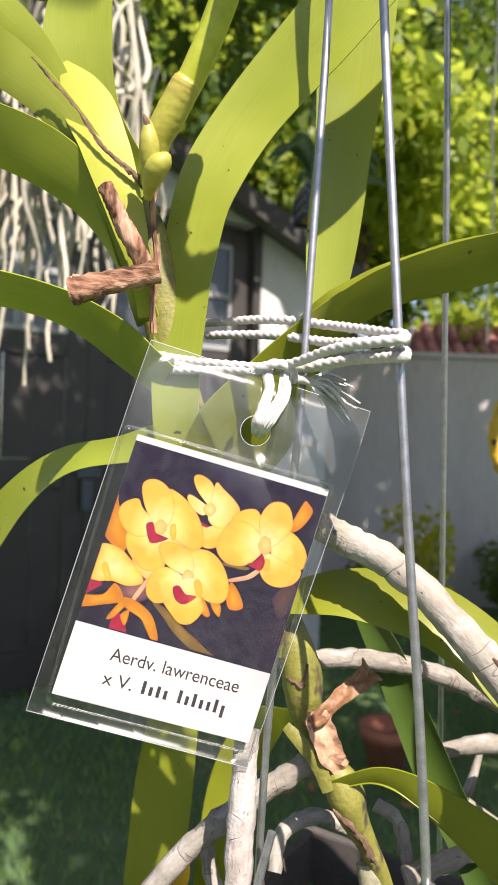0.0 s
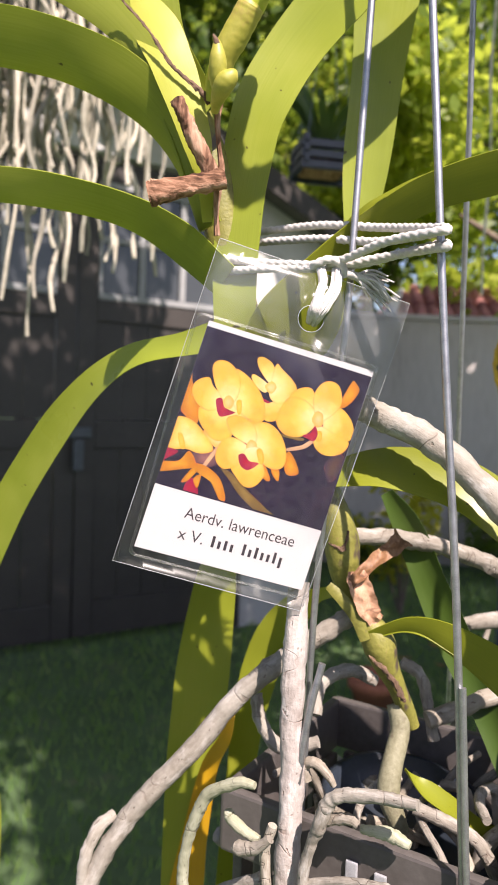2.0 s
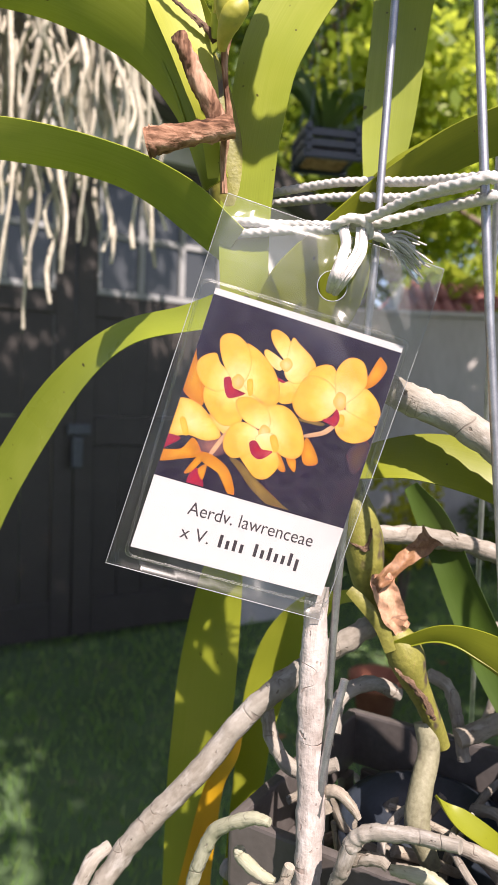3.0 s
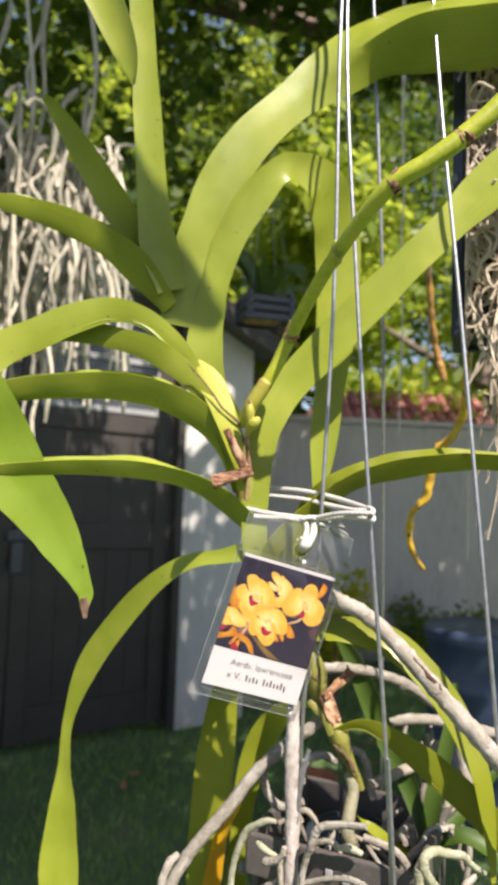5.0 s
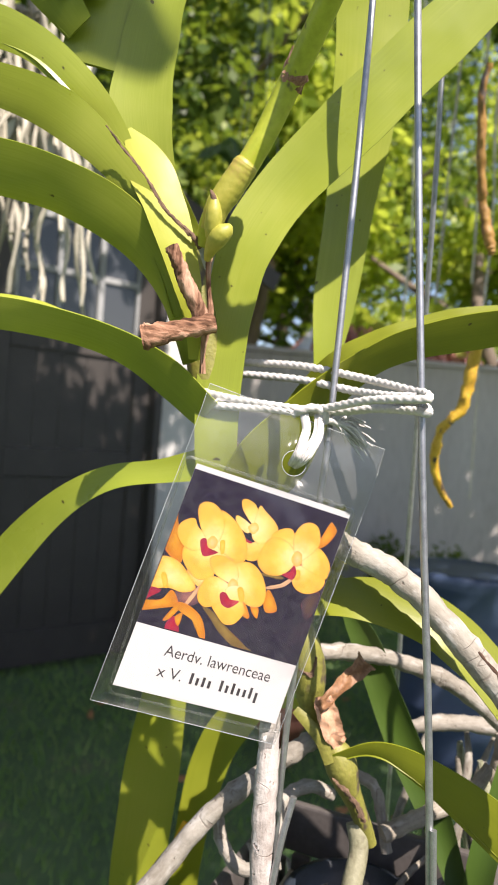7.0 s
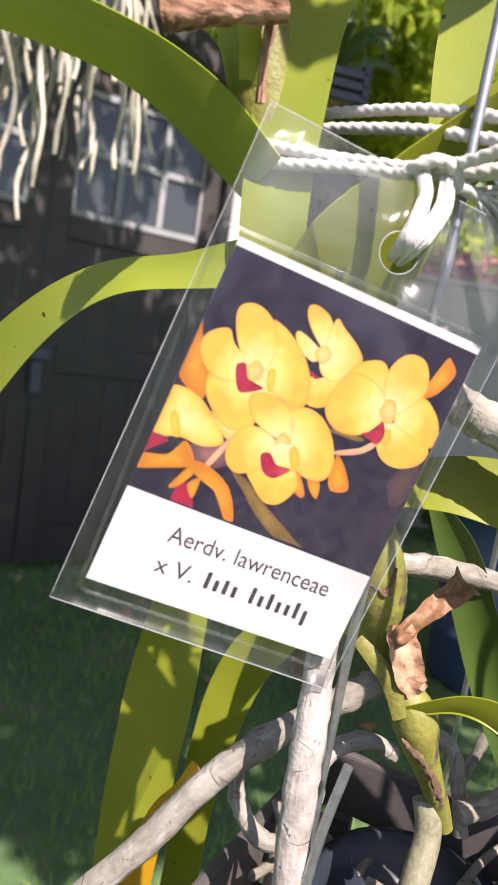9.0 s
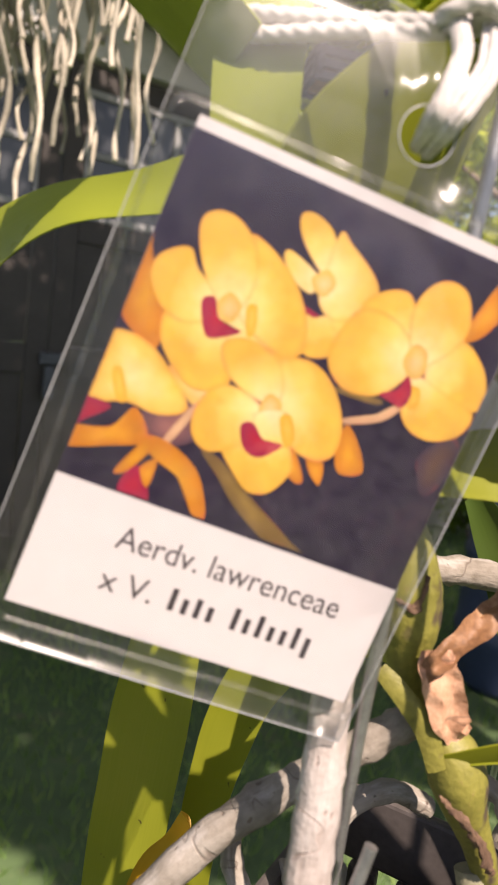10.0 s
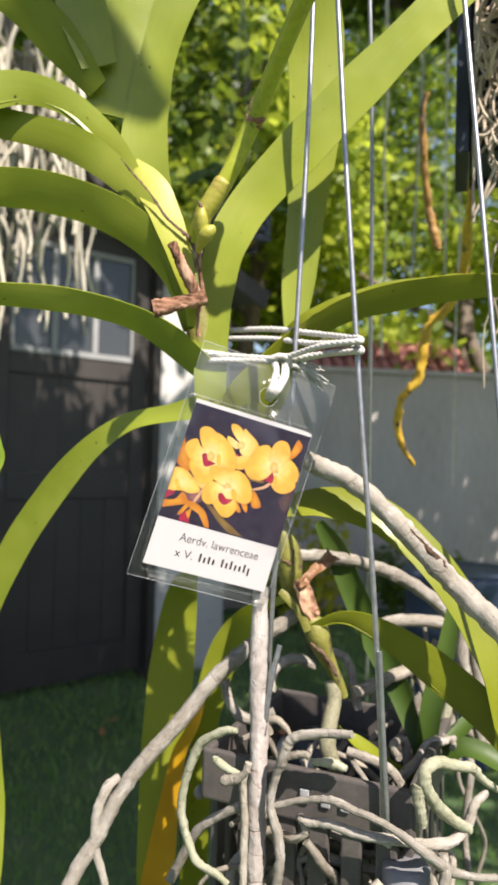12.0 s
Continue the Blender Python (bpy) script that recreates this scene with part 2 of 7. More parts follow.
SCAR = speckled("leaf_scar", [(0.3, (0.05, 0.03, 0.02)), (0.6, (0.17, 0.10, 0.06)), (0.8, (0.30, 0.22, 0.13))], 300.0, 0.85, bump_mm=0.8)
ROOT_SPLIT = speckled("root_split", [(0.3, (0.03, 0.015, 0.010)), (0.6, (0.09, 0.045, 0.025)), (0.8, (0.22, 0.14, 0.08))], 400.0, 0.85, bump_mm=0.8)
FAN_BASE = leafy("fan_base", [(0.25, (0.27, 0.30, 0.025)), (0.5, (0.40, 0.42, 0.045)), (0.75, (0.52, 0.49, 0.10))], (0.66, 0.68, 0.04), 0.25, spots=True)
SHEATH = speckled("sheath", [(0.25, (0.22, 0.24, 0.02)), (0.55, (0.36, 0.33, 0.05)), (0.75, (0.34, 0.22, 0.07))], 75.0, 0.5, bump_mm=0.3, specks=240.0)
ROOT = root_skin("root_skin", [(0.30, (0.13, 0.112, 0.085)), (0.48, (0.25, 0.226, 0.188)), (0.70, (0.36, 0.338, 0.295))], flakes=(0.43, 0.41, 0.375))
ROOT_PALE = root_skin("root_pale", [(0.30, (0.172, 0.138, 0.115)), (0.48, (0.312, 0.279, 0.253)), (0.70, (0.409, 0.381, 0.355))], bump_mm=1.2, flakes=(0.50, 0.475, 0.455), ring=(0.17, 0.09, 0.06))
ROOT_TAN = root_skin("root_tan", [(0.30, (0.13, 0.105, 0.075)), (0.50, (0.25, 0.22, 0.175)), (0.72, (0.37, 0.34, 0.285))], per_object=0.28, flakes=(0.40, 0.37, 0.32))
ROOT_GREEN = root_skin("root_green", [(0.30, (0.15, 0.155, 0.09)), (0.50, (0.27, 0.27, 0.185)), (0.72, (0.37, 0.37, 0.28))], bump_mm=0.6, flakes=(0.42, 0.42, 0.33))
MOSS = speckled("grey_roots", [(0.28, (0.243, 0.216, 0.162)), (0.5, (0.387, 0.356, 0.279)), (0.75, (0.522, 0.486, 0.396))], 60.0, 0.85, per_object=0.35)
ROOT_YELLOW = speckled("root_yellow", [(0.28, (0.26, 0.13, 0.02)), (0.45, (0.50, 0.29, 0.025)), (0.6, (0.62, 0.40, 0.035)), (0.75, (0.70, 0.50, 0.08))], 120.0, 0.6, bump_mm=0.9, fine=500.0, specks=120.0)
ROOT_AMBER = speckled("root_amber", [(0.28, (0.10, 0.045, 0.012)), (0.5, (0.27, 0.14, 0.03)), (0.75, (0.44, 0.26, 0.05))], 120.0, 0.6, bump_mm=0.9, fine=500.0, specks=120.0)
FINE_ROOT = speckled("fine_root", [(0.28, (0.28, 0.22, 0.155)), (0.5, (0.44, 0.365, 0.275)), (0.75, (0.58, 0.50, 0.40))], 120.0, 0.85, per_object=0.25)
WIRE = speckled("galvanised_wire", [(0.3, (0.25, 0.255, 0.265)), (0.7, (0.46, 0.465, 0.48))], 260.0, 0.42, 0.85)
TWINE_LOOP = speckled("loose_cotton", [(0.32, (0.36, 0.34, 0.32)), (0.5, (0.56, 0.535, 0.51)), (0.7, (0.66, 0.64, 0.61))], 500.0, 0.95, bump_mm=0.9, fine=1500.0, stretch=(1, 1, 0.12), spec=0.1)
TWINE_M = speckled("cotton_twine", [(0.3, (0.43, 0.41, 0.385)), (0.7, (0.60, 0.58, 0.555))], 900.0, 0.95, bump_mm=0.25, spec=0.1)
BASKET_M = speckled("grey_plastic", [(0.3, (0.058, 0.050, 0.046)), (0.6, (0.095, 0.084, 0.078)), (0.8, (0.16, 0.145, 0.13))], 45.0, 0.55, bump_mm=0.3)
PEG_M = speckled("pale_grey_plastic", [(0.3, (0.14, 0.14, 0.148)), (0.7, (0.20, 0.20, 0.21))], 60.0, 0.5)
POT_M = speckled("black_plastic", [(0.3, (0.010, 0.014, 0.020)), (0.7, (0.026, 0.034, 0.046))], 60.0, 0.35)
PAINT_WHITE = speckled("white_marker", [(0.3, (0.22, 0.225, 0.235)), (0.7, (0.42, 0.425, 0.44))], 300.0, 0.6)
PAPER = speckled("white_card", [(0.3, (0.575, 0.535, 0.55)), (0.7, (0.62, 0.58, 0.595))], 300.0, 0.5)
PHOTO = speckled("photo_ground", [(0.3, (0.010, 0.005, 0.020)), (0.55, (0.017, 0.009, 0.030)), (0.78, (0.05, 0.024, 0.045))], 55.0, 0.3)
INK = plain("ink", (0.03, 0.02, 0.03), 0.5)
FILM = clear_plastic("clear_pouch")
FILM_EDGE = plain("pouch_edge", (0.42, 0.44, 0.45), 0.25)
P_YELLOW = printed("print_yellow", [(0.2, (0.82, 0.70, 0.43)), (0.45, (0.80, 0.62, 0.27)), (0.75, (0.76, 0.52, 0.13)), (1.0, (0.72, 0.42, 0.06))], (0.60, 0.22, 0.03))
P_PALE = printed("print_pale", [(0.1, (0.74, 0.58, 0.33)), (0.9, (0.68, 0.42, 0.10))], (0.68, 0.42, 0.10))
P_ORANGE = printed("print_orange", [(0.2, (0.70, 0.34, 0.025)), (0.9, (0.52, 0.17, 0.012))])
P_RED = printed("print_red", [(0.2, (0.45, 0.01, 0.03)), (0.9, (0.30, 0.008, 0.05))], (0.30, 0.01, 0.04))
P_MAUVE = printed("print_mauve", [(0.2, (0.36, 0.14, 0.12)), (0.9, (0.10, 0.04, 0.06))], (0.08, 0.03, 0.05))
P_STALK = printed("print_stalk", [(0.2, (0.70, 0.45, 0.25)), (0.9, (0.55, 0.30, 0.18))], (0.45, 0.25, 0.15))
P_COLUMN = printed("print_column", [(0.2, (0.80, 0.50, 0.09)), (0.9, (0.72, 0.38, 0.04))], (0.70, 0.35, 0.04))
P_BROWN = printed("print_brown", [(0.2, (0.30, 0.18, 0.04)), (0.9, (0.16, 0.09, 0.03))], (0.12, 0.07, 0.03))
P_DIM = printed("print_dim", [(0.2, (0.13, 0.06, 0.03)), (0.95, (0.05, 0.025, 0.05))], (0.04, 0.02, 0.04))
GRASS_SOIL = speckled("lawn_soil", [(0.3, (0.050, 0.090, 0.032)), (0.55, (0.077, 0.135, 0.050)), (0.78, (0.162, 0.140, 0.081))], 2.2, 0.9, bump_mm=12)
BLADES = leafy("grass_blades", [(0.2, (0.112, 0.215, 0.052)), (0.6, (0.172, 0.310, 0.077)), (0.9, (0.275, 0.353, 0.112))], (0.28, 0.56, 0.08), 0.3, streak=False, island=True)
FALLEN = speckled("fallen_leaf", [(0.3, (0.22, 0.09, 0.03)), (0.7, (0.40, 0.20, 0.08))], 30.0, 0.7)
CANOPY = leafy("tree_leaf", [(0.1, (0.090, 0.144, 0.017)), (0.5, (0.174, 0.258, 0.031)), (0.9, (0.336, 0.384, 0.054))], (0.72, 0.82, 0.09), 0.55, streak=False, island=True)
# Darker copy of tree_leaf: deeper green, with the crowns' shade put into the colour.
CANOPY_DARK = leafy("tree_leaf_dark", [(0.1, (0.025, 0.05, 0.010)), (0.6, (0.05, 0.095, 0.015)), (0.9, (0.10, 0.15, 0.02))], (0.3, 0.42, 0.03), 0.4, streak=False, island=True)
SHRUB = leafy("shrub_leaf", [(0.1, (0.24, 0.25, 0.015)), (0.9, (0.45, 0.42, 0.03))], (0.7, 0.65, 0.03), 0.4, streak=False, island=True)
TREE_BARK = speckled("tree_bark", [(0.3, (0.07, 0.055, 0.04)), (0.55, (0.17, 0.13, 0.10)), (0.8, (0.27, 0.23, 0.18))], 9.0, 0.9, bump_mm=15, stretch=(1, 1, 0.25))
CONCRETE = speckled("rendered_wall", [(0.25, (0.27, 0.24, 0.22)), (0.42, (0.43, 0.395, 0.37)), (0.58, (0.49, 0.455, 0.43)), (0.75, (0.60, 0.56, 0.525))], 2.4, 0.9, bump_mm=7, fine=22.0, stretch=(1, 1, 0.28))
STUCCO = speckled("pale_stucco", [(0.25, (0.40, 0.39, 0.37)), (0.5, (0.50, 0.49, 0.47)), (0.75, (0.60, 0.58, 0.55))], 2.5, 0.9, bump_mm=4)
FLASHING = plain("weathered_flashing", (0.52, 0.53, 0.56), 0.5, 0.0)
TILE = speckled("red_tile", [(0.3, (0.27, 0.095, 0.08)), (0.6, (0.40, 0.16, 0.135)), (0.8, (0.47, 0.25, 0.21))], 7.0, 0.8, bump_mm=4, per_object=0.2)
DOOR_M = speckled("dark_door_paint", [(0.3, (0.030, 0.025, 0.022)), (0.7, (0.047, 0.040, 0.035))], 5.0, 0.55, bump_mm=0.6)
FRAME_M = speckled("grey_white_paint", [(0.3, (0.22, 0.225, 0.225)), (0.7, (0.32, 0.325, 0.325))], 8.0, 0.6)
GLASS_M = plain("dull_pane", (0.05, 0.055, 0.06), 0.12)
LATCH_M = speckled("latch_steel", [(0.3, (0.05, 0.058, 0.068)), (0.7, (0.10, 0.11, 0.125))], 40.0, 0.5, 0.3)
DRUM_M = speckled("blue_plastic", [(0.3, (0.028, 0.046, 0.088)), (0.7, (0.052, 0.078, 0.14))], 8.0, 0.45, bump_mm=1)
TERRA = speckled("terracotta", [(0.3, (0.25, 0.08, 0.045)), (0.7, (0.42, 0.16, 0.09))], 25.0, 0.85, bump_mm=1)
ROOF_M = speckled("roof_felt", [(0.3, (0.08, 0.075, 0.07)), (0.7, (0.16, 0.15, 0.14))], 6.0, 0.9, bump_mm=4)


# ---- builders ----
def mesh_object(name, verts, faces, material, uvs=None, smooth=True, crease=0.0):
    me = bpy.data.meshes.new(name)
    me.from_pydata([tuple(v) for v in verts], [], [tuple(f) for f in faces])
    if uvs is not None:
        layer = me.uv_layers.new(name="UVMap")
        idx = np.zeros(len(me.loops), dtype=np.int32)
        me.loops.foreach_get("vertex_index", idx)
        layer.data.foreach_set("uv", np.asarray(uvs, dtype=np.float32)[idx].ravel())
    if smooth:
        me.polygons.foreach_set("use_smooth", [True] * len(me.polygons))
    if crease:
        me.set_sharp_from_angle(angle=radians(crease))
    me.materials.append(material)
    me.update()
    return new(name, me)


def under(ob, parent, label=""):
    ob.parent = parent
    return tagged(ob, label)


def bm_object(name, bm, material, smooth=False):
    me = bpy.data.meshes.new(name)
    bmesh.ops.recalc_face_normals(bm, faces=bm.faces)
    bm.to_mesh(me)
    bm.free()
    if smooth:
        me.polygons.foreach_set("use_smooth", [True] * len(me.polygons))
    me.materials.append(material)
    return new(name, me)


def thing(name, label, category, at=(0, 0, 0), group="", kind="", matrix=None):
    e = new(name)
    e.empty_display_size = 0.05
    e.matrix_world = matrix if matrix is not None else Matrix.Translation(at)
    return tagged(e, label, category, group, kind)


def part(name, bm, material, parent, label="", smooth=False):
    return under(bm_object(name, bm, material, smooth), parent, label)


def hang(ob, parent, label=""):
    """Parent a mesh given in world places to a thing that stands at its own pose."""
    ob.parent = parent
    ob.matrix_parent_inverse = parent.matrix_basis.inverted()
    return tagged(ob, label)


def box(bm, x0, x1, y0, y1, z0, z1, bevel=0.0):
    r = bmesh.ops.create_cube(bm, size=1.0, matrix=Matrix.LocRotScale(((x0 + x1) / 2, (y0 + y1) / 2, (z0 + z1) / 2), None, (x1 - x0, y1 - y0, z1 - z0)))
    if bevel:
        es = list({e for v in r["verts"] for e in v.link_edges})
        bmesh.ops.bevel(bm, geom=es, offset=bevel, segments=2, affect="EDGES", profile=0.6)
    return bm


def spline(points, n):
    """Catmull-Rom through rows of numbers, at n even steps of the control index."""
    p = np.asarray(points, float)
    p = np.vstack([2 * p[0] - p[1], p, 2 * p[-1] - p[-2]])
    out = []
    for u in np.linspace(0, len(p) - 3 - 1e-9, n):
        i = int(u)
        f = u - i
        a, b, c, d = p[i], p[i + 1], p[i + 2], p[i + 3]
        out.append(0.5 * (2 * b + (c - a) * f + (2 * a - 5 * b + 4 * c - d) * f * f + (3 * b - a - 3 * c + d) * f ** 3))
    return np.array(out)


def tangents(c):
    t = np.gradient(c, axis=0)
    return t / np.maximum(np.linalg.norm(t, axis=1), 1e-9)[:, None]


def ribbon(name, rows, fold, material, thick=0.0016, across=8, seed=0, sharp=2.0, crumple=0.0):
    """A strap leaf along rows of (x, y, z, width, turn): channelled, thick at its keel and thin at the edges."""
    rng = np.random.default_rng(seed)
    n = 6 * len(rows)
    s = spline(rows, n)
    c, w, a = s[:, :3], np.maximum(s[:, 3], 0.0012), np.radians(s[:, 4])
    t = tangents(c)
    s0 = np.cross(t, (0.0, 1.0, 0.0))
    s0 /= np.linalg.norm(s0, axis=1)[:, None]
    n0 = np.cross(s0, t)
    side = np.cos(a)[:, None] * s0 + np.sin(a)[:, None] * n0
    nrm = np.cross(side, t)
    nrm *= np.sign(nrm[:, 1:2].mean() + 1e-9)
    wave = rng.normal(0, 1, (n, 2))
    for _ in range(3):
        wave = (np.roll(wave, 1, 0) + wave + np.roll(wave, -1, 0)) / 3
    v = np.linspace(-1, 1, across + 1)
    verts, uvs = [], []
    bends = (fold, fold) if isinstance(fold, float) else fold
    for sheet in (0, 1):
        for i in range(n):
            f = min(1.0, max(0.0, (i / n - 0.4) / 0.2))
            bend = bends[0] + (bends[1] - bends[0]) * f * f * (3 - 2 * f)
            ww = w[i] * (1 + 0.05 * wave[i, 0])
            for q in v:
                deep = bend * w[i] * (1 - abs(q) ** sharp) + 0.012 * w[i] * wave[i, 1] * q
                th = thick * (1 - 0.75 * q * q) * min(1.0, w[i] / 0.008)
                if crumple:
                    deep += crumple * (noise.noise((i * 0.16, q * 1.1, seed)) + 0.25 * noise.noise((i * 0.5, q * 2.5, seed + 7.0)))
                    ww = w[i] * (1 + 0.3 * noise.noise((i * 0.22, 1.0 if q > 0 else -1.0, seed)))
                verts.append(c[i] + side[i] * (ww / 2 * q) + nrm[i] * (deep + (th if sheet else 0.0)))
                uvs.append(((q + 1) / 2, i / n * len(rows) / 4))
    k, m = across + 1, n * (across + 1)
    faces = []
    for i in range(n - 1):
        for j in range(across):
            p = i * k + j
            faces.append((p, p + 1, p + k + 1, p + k))
            faces.append((m + p + k, m + p + k + 1, m + p + 1, m + p))
        for j in (0, across):
            p = i * k + j
            faces.append((p, p + k, m + p + k, m + p) if j == 0 else (m + p, m + p + k, p + k, p))
    for i in (0, n - 1):
        for j in range(across):
            p = i * k + j
            faces.append((p, m + p, m + p + 1, p + 1) if i == 0 else (p + 1, m + p + 1, m + p, p))
    return mesh_object(name, verts, faces, material, uvs, crease=42)


EYE_LEVEL = 1.445


def channel(name, rows, tilt, material, far=1.5, thick=0.0014, seed=0):
    """A strap leaf folded lengthwise into a trough that opens upwards, along rows of (x, y, z, width, turn) at the middle of its near half,
    whose outer face leans out by tilt degrees; the far half rises behind it."""
    rng = np.random.default_rng(seed)
    n = 6 * len(rows)
    s = spline(rows, n)
    c, w, a = s[:, :3], np.maximum(s[:, 3], 0.0012), s[:, 4]
    t = tangents(c)
    s0 = np.cross(t, (0.0, 1.0, 0.0))
    s0 /= np.linalg.norm(s0, axis=1)[:, None]
    s0 *= -np.sign(s0[:, 2:3])
    n0 = np.array((0.0, 1.0, 0.0)) - t * t[:, 1:2]
    n0 /= np.linalg.norm(n0, axis=1)[:, None]
    lean = np.abs((a + 90.0) % 180.0 - 90.0)
    rise = np.degrees(np.arctan2(c[:, 2] - EYE_LEVEL, c[:, 1] + 0.1))
    w = w * np.cos(np.radians(np.minimum(lean + rise, 70.0))) / np.cos(np.radians(tilt - rise))
    wave = rng.normal(0, 1, (n, 3))
    for _ in range(4):
        wave = (np.roll(wave, 1, 0) + wave + np.roll(wave, -1, 0)) / 3
    near, back, k = 6, 6, 13
    verts, uvs = [], []
    for sheet in (0, 1):
        for i in range(n):
            b = math.radians(tilt + 5.0 * wave[i, 0])
            down, away = s0[i], n0[i]
            side = down * math.cos(b) + away * math.sin(b)
            up = -down * math.cos(b) + away * math.sin(b)
            out, inn = np.cross(side, t[i]), np.cross(up, t[i])
            out *= -np.sign(out[1])
            inn *= np.sign(inn[1])
            th = thick * min(1.0, w[i] / 0.008)
            for j in range(k):
                q = j / near if j <= near else (j - near) / back
                rear = far * min(1.0, 0.15 + 2.4 * i / n)
                p = c[i] + side * (w[i] * (min(q, 1.0) - 0.5)) if j <= near else c[i] + side * (w[i] * 0.5) + up * (w[i] * rear * (1 + 0.04 * wave[i, 1]) * q)
                bulge = 0.025 * w[i] * math.sin(math.pi * q) + 0.02 * w[i] * wave[i, 2] * (1 - q)
                d = out if j < near else inn if j > near else (out + inn) * 0.5 + down * 0.5
                p = p + d * (bulge if j != near else -0.03 * w[i])
                if sheet:
                    p = p - d * th * (0.35 + 0.65 * (1 - abs(j - near) / near))
                verts.append(p)
                uvs.append((j / (k - 1), i / n * len(rows) / 4))
    m = n * k
    faces = []
    for i in range(n - 1):
        for j in range(k - 1):
            p = i * k + j
            faces += [(p, p + k, p + k + 1, p + 1), (m + p, m + p + 1, m + p + k + 1, m + p + k)]
        for j in (0, k - 1):
            p = i * k + j
            faces.append((p, m + p, m + p + k, p + k) if j == 0 else (p, p + k, m + p + k, m + p))
    for i in (0, n - 1):
        faces += [(i * k + j, i * k + j + 1, m + i * k + j + 1, m + i * k + j) for j in range(k - 1)]
    return mesh_object(name, verts, faces, material, uvs, crease=42)


def tube(name, rows, material, sides=10, wobble=0.06, seed=0, steps=7, flat=1.0, rings=0.0, caps=True, groove=False):
    """A round, slightly uneven stem, root or wire along rows of (x, y, z, radius)."""
    rng = np.random.default_rng(seed)
    n = max(2, steps * (len(rows) - 1) + 1)
    s = spline(rows, n)
    c, r = s[:, :3], np.maximum(s[:, 3], 0.0002)
    t = tangents(c)
    u = np.array((0.0, 1.0, 0.0)) - t[0] * t[0][1]
    u = u / np.linalg.norm(u) if np.linalg.norm(u) > 0.3 else np.cross(t[0], (1.0, 0.2, 0.3))
    along = np.concatenate([[0], np.cumsum(np.linalg.norm(np.diff(c, axis=0), axis=1))])
    verts, uvs = [], []
    lump = rng.normal(0, 1, (n, sides))
    lump = (np.roll(lump, 1, 0) + 2 * lump + np.roll(lump, -1, 0) + np.roll(lump, 1, 1) + np.roll(lump, -1, 1)) / 3
    if groove:
        lump = 0.3 * lump + rng.normal(0, 1.2, (1, sides))
    for i in range(n):
        u = u - t[i] * (u @ t[i])
        u /= np.linalg.norm(u)
        b = np.cross(t[i], u)
        ring = 1 + rings * math.sin(i * 2.4 + seed) * math.sin(i * 0.7)
        for j in range(sides):
            ang = 2 * math.pi * j / sides
            verts.append(c[i] + r[i] * ring * (1 + wobble * lump[i, j]) * (u * math.cos(ang) * flat + b * math.sin(ang)))
            uvs.append((j / sides, along[i] * 10 + seed * 1.37))
    faces = [(i * sides + j, i * sides + (j + 1) % sides, (i + 1) * sides + (j + 1) % sides, (i + 1) * sides + j) for i in range(n - 1) for j in range(sides)]
    if caps:
        faces += [tuple(range(sides - 1, -1, -1)), tuple((n - 1) * sides + j for j in range(sides))]
    return mesh_object(name, verts, faces, material, uvs, crease=50)


def leaf_cloud(name, clumps, count, size, material, seed, squash=0.8):
    """Many small pointed leaves scattered through clumps of (x, y, z, radius)."""
    rng = np.random.default_rng(seed)
    cl = np.array(clumps, float)
    pick = rng.choice(len(cl), count, p=cl[:, 3] ** 2 / (cl[:, 3] ** 2).sum())
    d = rng.normal(0, 1, (count, 3))
    d /= np.linalg.norm(d, axis=1)[:, None]
    p = cl[pick, :3] + d * (cl[pick, 3] * rng.uniform(0.25, 1.0, count) ** 0.5)[:, None] * (1, 1, squash)
    a = rng.normal(0, 1, (count, 3)) + (0, 0, -0.4)
    a /= np.linalg.norm(a, axis=1)[:, None]
    b = np.cross(a, rng.normal(0, 1, (count, 3)))
    b /= np.linalg.norm(b, axis=1)[:, None]
    sz = size * rng.uniform(0.55, 1.3, count)[:, None]
    quad = np.stack([p, p + a * sz * 0.5 + b * sz * 0.28, p + a * sz, p + a * sz * 0.5 - b * sz * 0.28], 1).reshape(-1, 3)
    return mesh_object(name, quad, np.arange(4 * count).reshape(-1, 4).tolist(), material, smooth=False)


